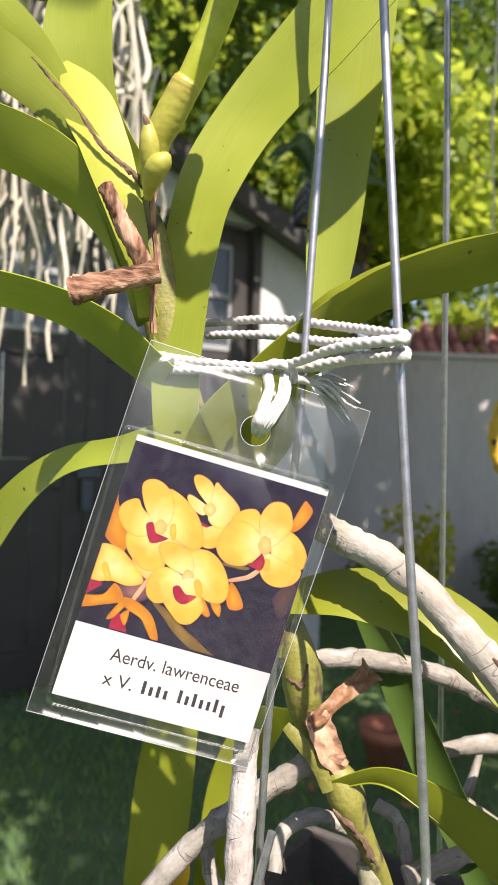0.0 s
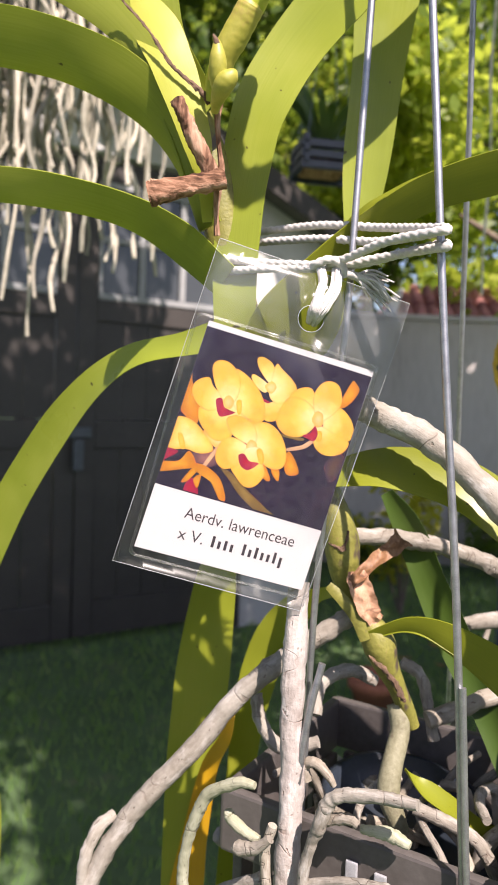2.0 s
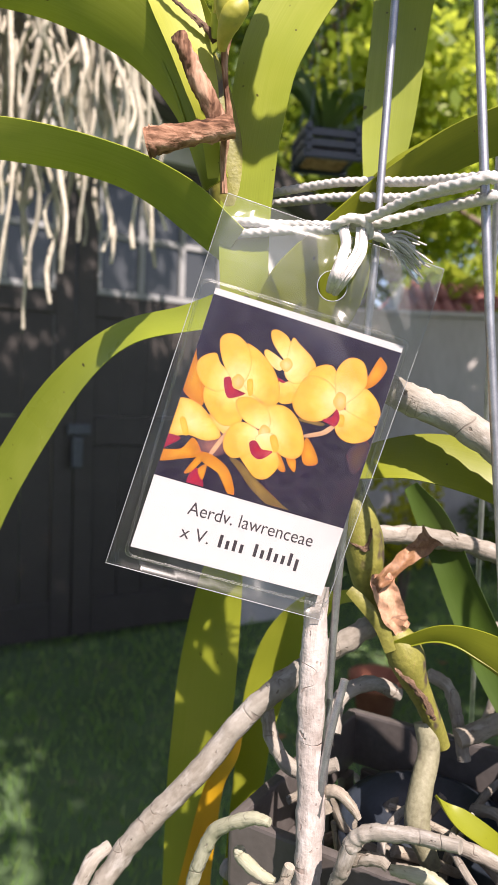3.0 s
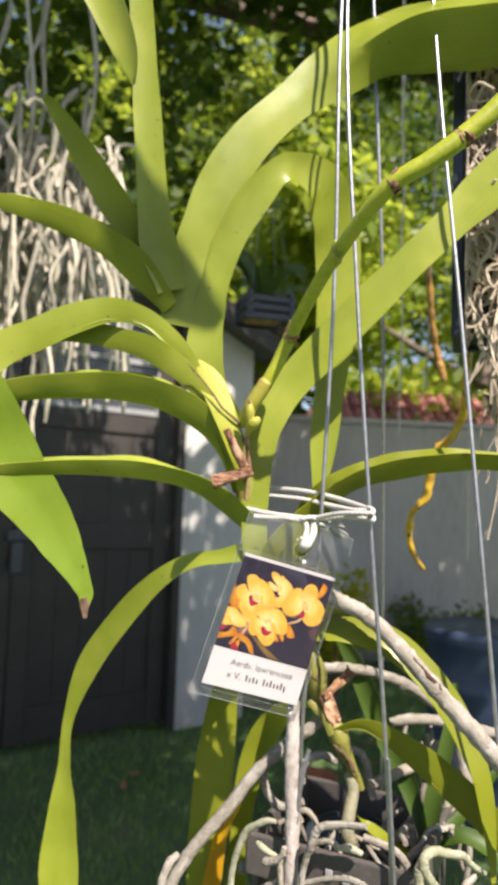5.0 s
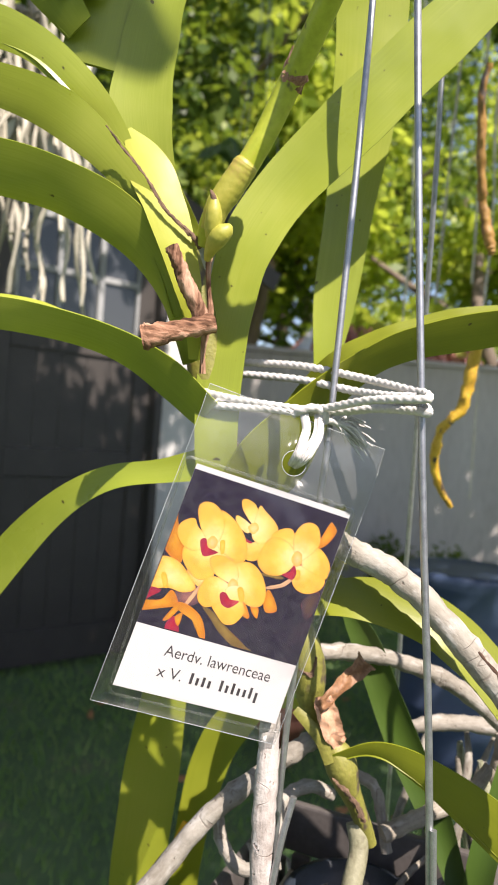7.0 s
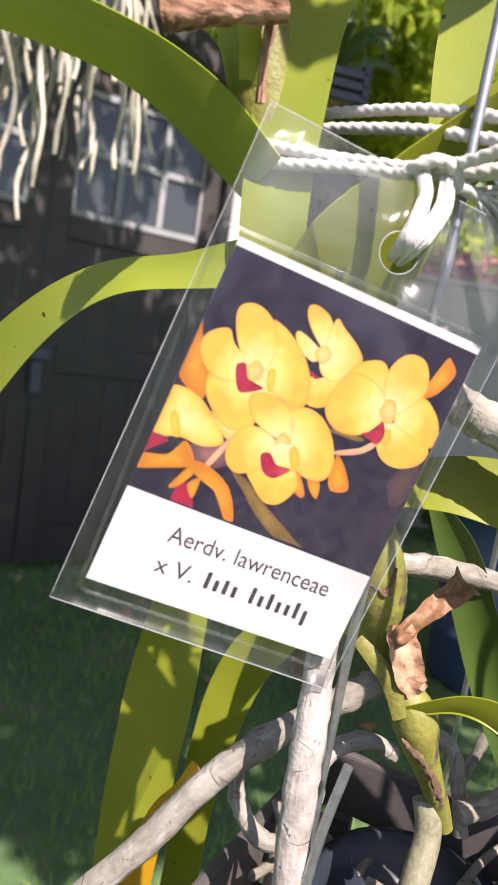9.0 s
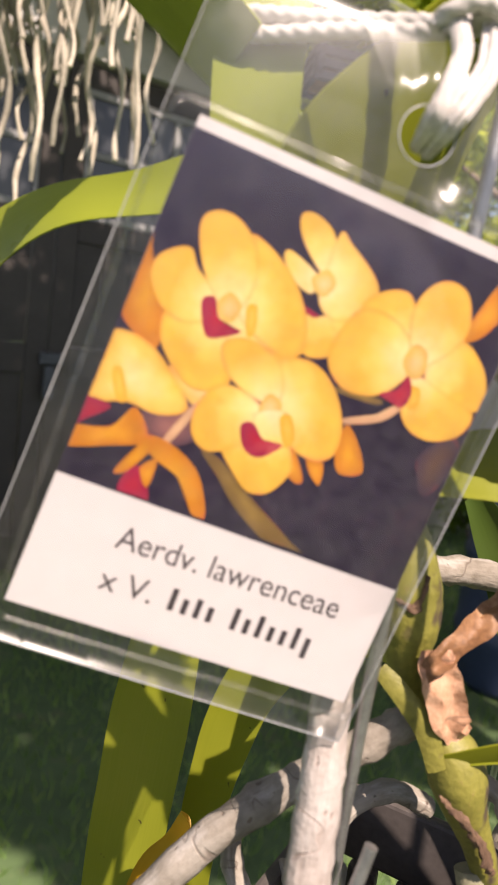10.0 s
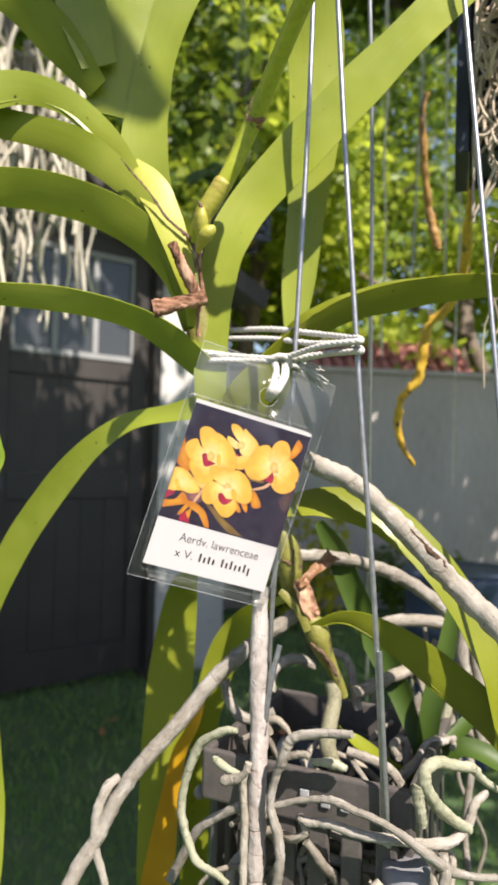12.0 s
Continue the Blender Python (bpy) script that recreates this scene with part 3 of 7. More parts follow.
# ---- fitted shapes of the plant, the print and the twine ----
LEAVES = {
    'arch_left': (0.05, [(-0.0177, 0.205, 1.443, 0.013, -8), (-0.0374, 0.212, 1.4381, 0.0089, -13), (-0.0589, 0.22, 1.4331, 0.0093, -24), (-0.078, 0.2315, 1.4195, 0.0122, -18), (-0.0984, 0.2465, 1.3951, 0.0146, -17), (-0.1191, 0.2625, 1.3622, 0.0153, -12), (-0.1314, 0.275, 1.3248, 0.0072, -13), (-0.1332, 0.278, 1.2959, 0.0089, -27), (-0.1331, 0.278, 1.2682, 0.0171, -14), (-0.1332, 0.2765, 1.232, 0.0245, -7), (-0.1305, 0.2745, 1.1954, 0.0212, -8), (-0.1284, 0.273, 1.16, 0.0055, -22)]),
    'low_left': (0.08, [(-0.0249, 0.204, 1.4586, 0.0111, -11), (-0.0434, 0.204, 1.4729, 0.0169, -39), (-0.0618, 0.205, 1.4816, 0.0166, -42), (-0.0875, 0.203, 1.4862, 0.0167, -40), (-0.1131, 0.2005, 1.4869, 0.0148, -39), (-0.1388, 0.1965, 1.4859, 0.0119, -37), (-0.1636, 0.193, 1.4831, 0.0106, -35), (-0.1852, 0.188, 1.4788, 0.0078, -30), (-0.2032, 0.185, 1.4709, 0.0038, -32)]),
    'mid_left': (0.08, [(-0.0306, 0.2035, 1.4764, 0.0094, -21), (-0.0396, 0.203, 1.4994, 0.0145, -29), (-0.0547, 0.203, 1.5185, 0.0217, -28), (-0.0761, 0.203, 1.5296, 0.0263, -32), (-0.1002, 0.201, 1.5342, 0.0266, -31), (-0.1241, 0.1985, 1.5335, 0.0242, -32), (-0.1493, 0.195, 1.5305, 0.0209, -28), (-0.1689, 0.1905, 1.5256, 0.0179, -29), (-0.1877, 0.1865, 1.5188, 0.0127, -32), (-0.2056, 0.183, 1.5107, 0.0071, -61)]),
    'mid2_left': (0.075, [(-0.0344, 0.202, 1.4923, 0.0123, -21), (-0.0411, 0.2005, 1.5105, 0.0159, -21), (-0.0561, 0.2005, 1.5345, 0.0154, -28), (-0.0799, 0.203, 1.5548, 0.0232, -27), (-0.1061, 0.206, 1.5638, 0.0195, -24), (-0.1407, 0.209, 1.5678, 0.0189, -20), (-0.1677, 0.2095, 1.5605, 0.0178, -17), (-0.1911, 0.208, 1.5479, 0.0128, -20), (-0.207, 0.207, 1.5376, 0.003, -45)]),
    'arching_left': (0.07, [(-0.054, 0.205, 1.5369, 0.0095, -34), (-0.0637, 0.203, 1.5534, 0.0156, -37), (-0.0753, 0.201, 1.5648, 0.0242, -40), (-0.0909, 0.2, 1.5758, 0.0247, -38), (-0.11, 0.1985, 1.5789, 0.0256, -32), (-0.1323, 0.196, 1.5712, 0.0269, -27), (-0.1504, 0.194, 1.561, 0.0269, -26), (-0.1678, 0.191, 1.5511, 0.027, -25), (-0.1874, 0.187, 1.5329, 0.0255, -22), (-0.2062, 0.184, 1.5151, 0.0092, -60)]),
    'upper_left': (0.07, [(-0.0763, 0.2025, 1.5837, 0.0159, -22), (-0.0953, 0.2, 1.6046, 0.0326, -25), (-0.1141, 0.1975, 1.6186, 0.0283, -24), (-0.1371, 0.1945, 1.6282, 0.0277, -24), (-0.1553, 0.1915, 1.6324, 0.022, -22), (-0.172, 0.188, 1.6345, 0.0143, -17), (-0.1782, 0.187, 1.6344, 0.0039, -30)]),
    'slim_upper': (0.06, [(-0.0835, 0.2075, 1.5973, 0.0101, -151), (-0.0948, 0.2055, 1.6176, 0.0117, -155), (-0.1059, 0.203, 1.6359, 0.0179, -160), (-0.1236, 0.2, 1.6615, 0.0177, -160), (-0.1393, 0.1975, 1.6841, 0.0123, -156), (-0.1485, 0.1955, 1.6967, 0.0081, -155), (-0.1544, 0.195, 1.702, 0.004, -139)]),
    'upright': (0.05, [(-0.0754, 0.2, 1.5933, 0.0169, 175), (-0.0833, 0.198, 1.616, 0.0222, 178), (-0.0878, 0.196, 1.6381, 0.0189, 180), (-0.0923, 0.193, 1.6797, 0.0166, 180), (-0.0965, 0.19, 1.7213, 0.015, 180), (-0.1002, 0.187, 1.7596, 0.0134, 180), (-0.1043, 0.184, 1.8013, 0.0109, 180), (-0.1086, 0.183, 1.8347, 0.0034, 180)]),
    'hanging_tip': (0.12, [(-0.1482, 0.1675, 1.7938, 0.03, -11), (-0.1332, 0.17, 1.7753, 0.0268, -11), (-0.125, 0.172, 1.7617, 0.0235, -13), (-0.1183, 0.174, 1.7477, 0.0205, -15), (-0.1101, 0.176, 1.7305, 0.0164, -19), (-0.1045, 0.178, 1.7165, 0.0106, -26), (-0.1018, 0.179, 1.7055, 0.003, -43)]),
    'great_arch': ((-0.03, -0.55), [(-0.0717, 0.207, 1.5742, 0.0215, -179), (-0.0663, 0.2065, 1.6136, 0.0212, -183), (-0.0607, 0.206, 1.6355, 0.0215, -186), (-0.0483, 0.206, 1.6649, 0.0269, -185), (-0.0294, 0.207, 1.6953, 0.0265, -184), (-0.0053, 0.209, 1.7214, 0.026, -183), (0.0187, 0.2115, 1.743, 0.0343, -183), (0.0443, 0.213, 1.7624, 0.0404, -181), (0.0724, 0.2135, 1.7734, 0.0481, -179), (0.1013, 0.2125, 1.7794, 0.0501, -179), (0.1291, 0.21, 1.7816, 0.0505, -178), (0.1632, 0.207, 1.7754, 0.0471, -179), (0.1947, 0.203, 1.7549, 0.0377, -180), (0.2132, 0.199, 1.7375, 0.0109, -171)]),
    'back_drooper': (0.06, [(-0.0317, 0.2055, 1.5159, 0.0067, -172), (-0.0401, 0.205, 1.526, 0.0119, -157), (-0.0493, 0.2045, 1.5402, 0.016, -167), (-0.0545, 0.2045, 1.5602, 0.0214, -172), (-0.0533, 0.205, 1.5796, 0.0191, -174), (-0.05, 0.204, 1.5997, 0.0172, -174), (-0.0424, 0.2025, 1.6265, 0.0182, -179), (-0.0306, 0.2, 1.6496, 0.0202, -183), (-0.0144, 0.199, 1.6707, 0.0163, -186), (-0.002, 0.2025, 1.6761, 0.0186, -193), (0.0167, 0.2135, 1.6724, 0.0304, -175), (0.027, 0.225, 1.6568, 0.0364, -161), (0.0323, 0.235, 1.6312, 0.0325, -168), (0.0333, 0.24, 1.5917, 0.0274, -176), (0.0308, 0.243, 1.5496, 0.0213, -179), (0.0277, 0.245, 1.5111, 0.0171, -180), (0.0255, 0.245, 1.482, 0.0092, -180), (0.0233, 0.245, 1.4657, 0.0022, -180)]),
    'long_right': (0.03, [(-0.0084, 0.209, 1.3987, 0.0062, -161), (-0.0154, 0.2065, 1.4164, 0.0112, -164), (-0.0199, 0.204, 1.4374, 0.0138, -162), (-0.0215, 0.2025, 1.4559, 0.0154, -161), (-0.021, 0.2055, 1.4776, 0.0166, -164), (-0.0195, 0.2075, 1.494, 0.0171, -163), (-0.015, 0.2085, 1.5178, 0.0194, -165), (-0.0031, 0.209, 1.54, 0.0214, -164), (0.0181, 0.205, 1.5648, 0.0229, -165), (0.0434, 0.2, 1.593, 0.0225, -165), (0.0686, 0.1945, 1.6199, 0.0216, -162), (0.0922, 0.1895, 1.6443, 0.022, -160), (0.1133, 0.1845, 1.6667, 0.0298, -155), (0.139, 0.179, 1.6935, 0.0246, -157), (0.1695, 0.175, 1.7313, 0.0051, -146)]),
    'right_level': (0.06, [(-0.0107, 0.208, 1.4277, 0.0231, -165), (0.0013, 0.205, 1.4453, 0.0299, -164), (0.0128, 0.2015, 1.4636, 0.022, -154), (0.0237, 0.196, 1.4758, 0.0167, -140), (0.0384, 0.1905, 1.4854, 0.0153, -136), (0.0594, 0.1855, 1.4916, 0.0151, -137), (0.0834, 0.1795, 1.4959, 0.0146, -136), (0.108, 0.174, 1.4974, 0.0126, -136), (0.1364, 0.167, 1.4945, 0.0107, -141), (0.1609, 0.1635, 1.4918, 0.0048, -131)]),
    'big_left': (0.06, [(-0.2187, 0.157, 1.5848, 0.0422, -172), (-0.1956, 0.171, 1.5465, 0.0416, -169), (-0.1793, 0.1805, 1.5162, 0.0435, -167), (-0.1683, 0.19, 1.4972, 0.0416, -168), (-0.1587, 0.194, 1.4818, 0.0371, -170), (-0.1478, 0.1975, 1.4678, 0.0324, -169), (-0.138, 0.2025, 1.4535, 0.0266, -166), (-0.1303, 0.205, 1.4401, 0.022, -165), (-0.1239, 0.206, 1.4289, 0.0153, -170), (-0.1192, 0.2065, 1.4196, 0.0103, -171), (-0.1171, 0.207, 1.4143, 0.009, -176), (-0.1175, 0.207, 1.4078, 0.0053, -180), (-0.117, 0.207, 1.4023, 0.0027, -180)]),
    'left_tip_low': (0.12, [(-0.1827, 0.2, 1.3655, 0.0085, 0), (-0.171, 0.2, 1.3357, 0.0109, 0), (-0.1656, 0.2, 1.3149, 0.0085, 0), (-0.162, 0.2, 1.2987, 0.0057, 0), (-0.1591, 0.2, 1.2805, 0.002, 0)]),
    'below_tag': (0.05, [(-0.0197, 0.239, 1.3796, 0.0043, -46), (-0.0215, 0.2735, 1.3557, 0.0056, -32), (-0.0266, 0.302, 1.3348, 0.0185, -9), (-0.0316, 0.302, 1.294, 0.0265, -18), (-0.0355, 0.299, 1.2503, 0.0271, -21), (-0.0393, 0.295, 1.2097, 0.0215, -27), (-0.0411, 0.292, 1.17, 0.0177, -28), (-0.0406, 0.291, 1.1283, 0.0134, -28), (-0.04, 0.29, 1.0972, 0.0058, -52)]),
    'below_tag_arch': (0.05, [(0.027, 0.2345, 1.3467, 0.004, -54), (0.0179, 0.267, 1.3353, 0.0061, -40), (0.0111, 0.2985, 1.3186, 0.0168, -29), (-0.0004, 0.31, 1.296, 0.0193, -17), (-0.0083, 0.313, 1.2638, 0.0169, -22), (-0.0121, 0.313, 1.2287, 0.0151, -23), (-0.014, 0.312, 1.193, 0.0163, -22), (-0.0153, 0.311, 1.1573, 0.0167, -22), (-0.0162, 0.31, 1.1134, 0.0134, -18), (-0.0156, 0.309, 1.0772, 0.0046, -27)]),
    'yellow_old': (0.06, [(-0.0176, 0.2545, 1.2874, 0.0049, -48), (-0.0201, 0.271, 1.2683, 0.0059, -28), (-0.027, 0.283, 1.2481, 0.008, -17), (-0.0323, 0.282, 1.2186, 0.012, -20), (-0.0355, 0.2805, 1.1944, 0.0159, -20), (-0.0387, 0.2785, 1.1738, 0.0182, -17), (-0.0433, 0.2775, 1.1371, 0.0157, -19), (-0.047, 0.277, 1.1105, 0.0045, -27)]),
    'right_droop': (0.06, [(0.0136, 0.208, 1.394, 0.009, -155), (0.0303, 0.2035, 1.3975, 0.0147, -150), (0.0456, 0.199, 1.3963, 0.0174, -155), (0.0606, 0.1935, 1.3911, 0.0181, -160), (0.0766, 0.187, 1.3776, 0.0176, -164), (0.0885, 0.181, 1.3623, 0.0167, -163), (0.0971, 0.1755, 1.3454, 0.0152, -166), (0.1039, 0.17, 1.3251, 0.0124, -164), (0.1072, 0.1665, 1.2995, 0.0086, -160), (0.1087, 0.1645, 1.2723, 0.003, -160)]),
    'dark_slim': (0.14, [(0.0416, 0.244, 1.384, 0.0054, -22), (0.0506, 0.2425, 1.3699, 0.0123, -26), (0.0601, 0.241, 1.3482, 0.0132, -26), (0.0703, 0.237, 1.3253, 0.0144, -23), (0.08, 0.231, 1.3056, 0.013, -27), (0.087, 0.224, 1.2848, 0.0094, -28), (0.0908, 0.218, 1.2694, 0.0071, -37)]),
    'front_low': (0.08, [(0.0303, 0.209, 1.3371, 0.0037, -146), (0.0434, 0.2035, 1.3427, 0.0088, -129), (0.0563, 0.1965, 1.3401, 0.0132, -139), (0.0739, 0.189, 1.3299, 0.0171, -145), (0.0928, 0.1825, 1.3154, 0.0177, -151), (0.1077, 0.176, 1.3022, 0.0167, -155), (0.1246, 0.169, 1.2852, 0.0143, -157), (0.1382, 0.167, 1.2741, 0.0034, -138)]),
    'young_up': (0.14, [(0.0902, 0.2125, 1.271, 0.009, -144), (0.0933, 0.213, 1.2959, 0.011, -146), (0.1001, 0.2155, 1.3171, 0.0095, -148), (0.1061, 0.218, 1.3424, 0.0073, -147), (0.1093, 0.22, 1.3626, 0.0034, -144)]),
    'young_right': (0.16, [(0.0926, 0.209, 1.2697, 0.0067, -105), (0.1051, 0.202, 1.2809, 0.01, -124), (0.119, 0.194, 1.2778, 0.0116, -138), (0.1331, 0.187, 1.2697, 0.0101, -141), (0.1465, 0.1845, 1.2606, 0.0046, -120)]),
    'young_right_b': (0.14, [(0.0959, 0.2155, 1.271, 0.0056, -111), (0.1102, 0.219, 1.2811, 0.0075, -123), (0.127, 0.223, 1.2964, 0.0075, -126), (0.1419, 0.2265, 1.3109, 0.0033, -114)]),
    'young_left': (0.12, [(0.0442, 0.204, 1.2918, 0.0023, -71), (0.0493, 0.2005, 1.2877, 0.0062, -124), (0.0581, 0.2, 1.2818, 0.008, -130), (0.0702, 0.2025, 1.2719, 0.007, -135), (0.0849, 0.209, 1.265, 0.0028, -137)]),
    'torn_tip': (0.08, [(-0.1172, 0.2061, 1.4123, 0.0064, -139), (-0.1173, 0.2065, 1.4082, 0.0048, -169), (-0.1167, 0.2068, 1.401, 0.0021, -174)]),
    'dead_leaf': (0.1, [(0.0341, 0.2095, 1.342, 0.0047, 172), (0.031, 0.208, 1.3443, 0.0069, 174), (0.0279, 0.2062, 1.3508, 0.008, 171), (0.0252, 0.206, 1.3572, 0.0084, 166), (0.0245, 0.2075, 1.3604, 0.0055, 179)]),
    'dead_tip': (0.14, [(0.0222, 0.2058, 1.3556, 0.0033, -171), (0.0256, 0.2058, 1.3597, 0.0043, -155), (0.0305, 0.2078, 1.3636, 0.0047, -147), (0.0357, 0.2102, 1.3672, 0.0062, -138), (0.0401, 0.2125, 1.3701, 0.0071, -141), (0.0422, 0.2135, 1.3717, 0.0079, -146)]),
    'husk': (-0.1, [(0.0153, 0.2105, 1.3542, 0.003, 0), (0.0197, 0.2085, 1.3503, 0.0042, 0), (0.0253, 0.2078, 1.3439, 0.0047, 0), (0.0288, 0.208, 1.3355, 0.0036, 0)]),
    'fan_base': (-0.03, [(-0.0584, 0.2040, 1.553, 0.0029, 4), (-0.0532, 0.2023, 1.5455, 0.0113, 3), (-0.0487, 0.2004, 1.5371, 0.0153, 3), (-0.0444, 0.1985, 1.5279, 0.0146, 6), (-0.0409, 0.1969, 1.519, 0.0135, 5), (-0.0375, 0.1958, 1.5092, 0.0111, 3), (-0.0344, 0.1959, 1.4994, 0.0087, 1), (-0.0321, 0.1970, 1.4884, 0.0053, -11), (-0.031, 0.1992, 1.4768, 0.0032, -7)]),
}
STEMS = {
    'stem': [(-0.0521, 0.212, 1.5417, 0.004), (-0.0429, 0.211, 1.527, 0.0053), (-0.0348, 0.211, 1.5091, 0.0063), (-0.0287, 0.211, 1.4896, 0.0066), (-0.0245, 0.211, 1.47, 0.0066), (-0.0196, 0.212, 1.4505, 0.0066), (-0.0078, 0.213, 1.4247, 0.0066), (0.0069, 0.214, 1.3956, 0.0066), (0.0151, 0.215, 1.3761, 0.0059)],
    'lower_stem': [(0.0124, 0.216, 1.3941, 0.0043), (0.0155, 0.215, 1.3841, 0.0048), (0.0179, 0.214, 1.377, 0.0057), (0.0197, 0.214, 1.3703, 0.0064), (0.0208, 0.214, 1.3629, 0.006), (0.0219, 0.215, 1.3554, 0.0046), (0.0253, 0.2155, 1.3482, 0.0036), (0.0299, 0.2145, 1.3417, 0.0039), (0.0329, 0.213, 1.3368, 0.0055), (0.0351, 0.2125, 1.3319, 0.006), (0.0375, 0.213, 1.3257, 0.0047), (0.0418, 0.214, 1.3175, 0.0034), (0.0458, 0.215, 1.3091, 0.0031), (0.0491, 0.216, 1.3015, 0.0026)],
    'scar_line': [(-0.0647, 0.1943, 1.5494, 0.0001), (-0.0621, 0.1951, 1.5469, 0.0003), (-0.0591, 0.1961, 1.5436, 0.0004), (-0.0546, 0.1957, 1.5391, 0.0004), (-0.051, 0.1953, 1.5349, 0.0004), (-0.0478, 0.1951, 1.5305, 0.0005), (-0.0446, 0.1950, 1.5257, 0.0005), (-0.041, 0.1947, 1.5223, 0.0006), (-0.0368, 0.1944, 1.5188, 0.0007), (-0.0334, 0.1945, 1.5161, 0.0008), (-0.0315, 0.1960, 1.5134, 0.0008)],
    'node_scar': [(0.0148, 0.21, 1.3697, 0.0004), (0.0168, 0.2086, 1.3687, 0.0006), (0.0193, 0.2074, 1.3679, 0.0007), (0.0206, 0.2076, 1.371, 0.0005), (0.0212, 0.208, 1.3744, 0.0003)],
    'node_scar_b': [(0.0306, 0.2088, 1.3301, 0.0005), (0.0328, 0.2082, 1.3281, 0.0008), (0.0366, 0.2076, 1.3247, 0.0008), (0.0403, 0.2082, 1.3204, 0.0009), (0.0432, 0.2091, 1.3148, 0.0009), (0.0446, 0.2096, 1.3132, 0.0005)],
    'lower_stem_b': [(0.0428, 0.216, 1.3095, 0.0036), (0.0439, 0.213, 1.3009, 0.0036), (0.0403, 0.207, 1.2923, 0.0038), (0.0384, 0.203, 1.2833, 0.004), (0.0405, 0.2, 1.2766, 0.0034), (0.043, 0.199, 1.2712, 0.0026)],
    'flower_stem': [(-0.0301, 0.197, 1.5148, 0.0032), (-0.0274, 0.191, 1.5255, 0.0036), (-0.0167, 0.186, 1.543, 0.0038), (-0.007, 0.179, 1.5655, 0.0039), (0.0012, 0.158, 1.5848, 0.0037), (0.0078, 0.136, 1.5978, 0.0038), (0.0173, 0.118, 1.6119, 0.004), (0.0278, 0.105, 1.6239, 0.0043), (0.0438, 0.098, 1.6338, 0.0045), (0.058, 0.094, 1.6445, 0.0048), (0.072, 0.09, 1.6572, 0.0047), (0.0935, 0.085, 1.6808, 0.0046)],
    'sheath': [(-0.0288, 0.193, 1.5190, 0.0034), (-0.0272, 0.1905, 1.5255, 0.0041), (-0.0240, 0.189, 1.5310, 0.0044), (-0.0212, 0.1875, 1.5357, 0.0043), (-0.0192, 0.1865, 1.5390, 0.0042), (-0.0184, 0.186, 1.5403, 0.0034)],
    'bud': [(-0.0275, 0.187, 1.5129, 0.0022), (-0.0283, 0.185, 1.5172, 0.0028), (-0.0285, 0.1835, 1.5219, 0.0026), (-0.0289, 0.183, 1.526, 0.0014), (-0.0299, 0.183, 1.5281, 0.0005)],
    'bud_tip': [(-0.0288, 0.1825, 1.5257, 0.0011), (-0.0293, 0.1823, 1.527, 0.0008), (-0.0301, 0.1825, 1.5286, 0.0003)],
    'bud_b': [(-0.0293, 0.19, 1.5085, 0.0011), (-0.0284, 0.187, 1.5113, 0.0022), (-0.0265, 0.184, 1.5145, 0.0032), (-0.0243, 0.183, 1.5167, 0.0026), (-0.023, 0.183, 1.5184, 0.0009)],
    'stub': [(-0.029, 0.192, 1.4891, 0.0027), (-0.0324, 0.19, 1.4945, 0.0027), (-0.0365, 0.189, 1.502, 0.0025), (-0.039, 0.188, 1.5071, 0.0022), (-0.041, 0.188, 1.5112, 0.0022)],
    'stub_b': [(-0.0258, 0.19, 1.4881, 0.0032), (-0.0325, 0.188, 1.4859, 0.003), (-0.0399, 0.186, 1.4835, 0.0033), (-0.0455, 0.184, 1.4815, 0.0038), (-0.0484, 0.184, 1.4808, 0.0041)],
    'crust': [(-0.0279, 0.192, 1.5128, 0.0012), (-0.0285, 0.193, 1.5075, 0.0009), (-0.0277, 0.194, 1.499, 0.0007), (-0.0268, 0.194, 1.4926, 0.0010), (-0.0277, 0.195, 1.4863, 0.0012), (-0.0281, 0.197, 1.4794, 0.0008), (-0.0277, 0.198, 1.4722, 0.001)],
}
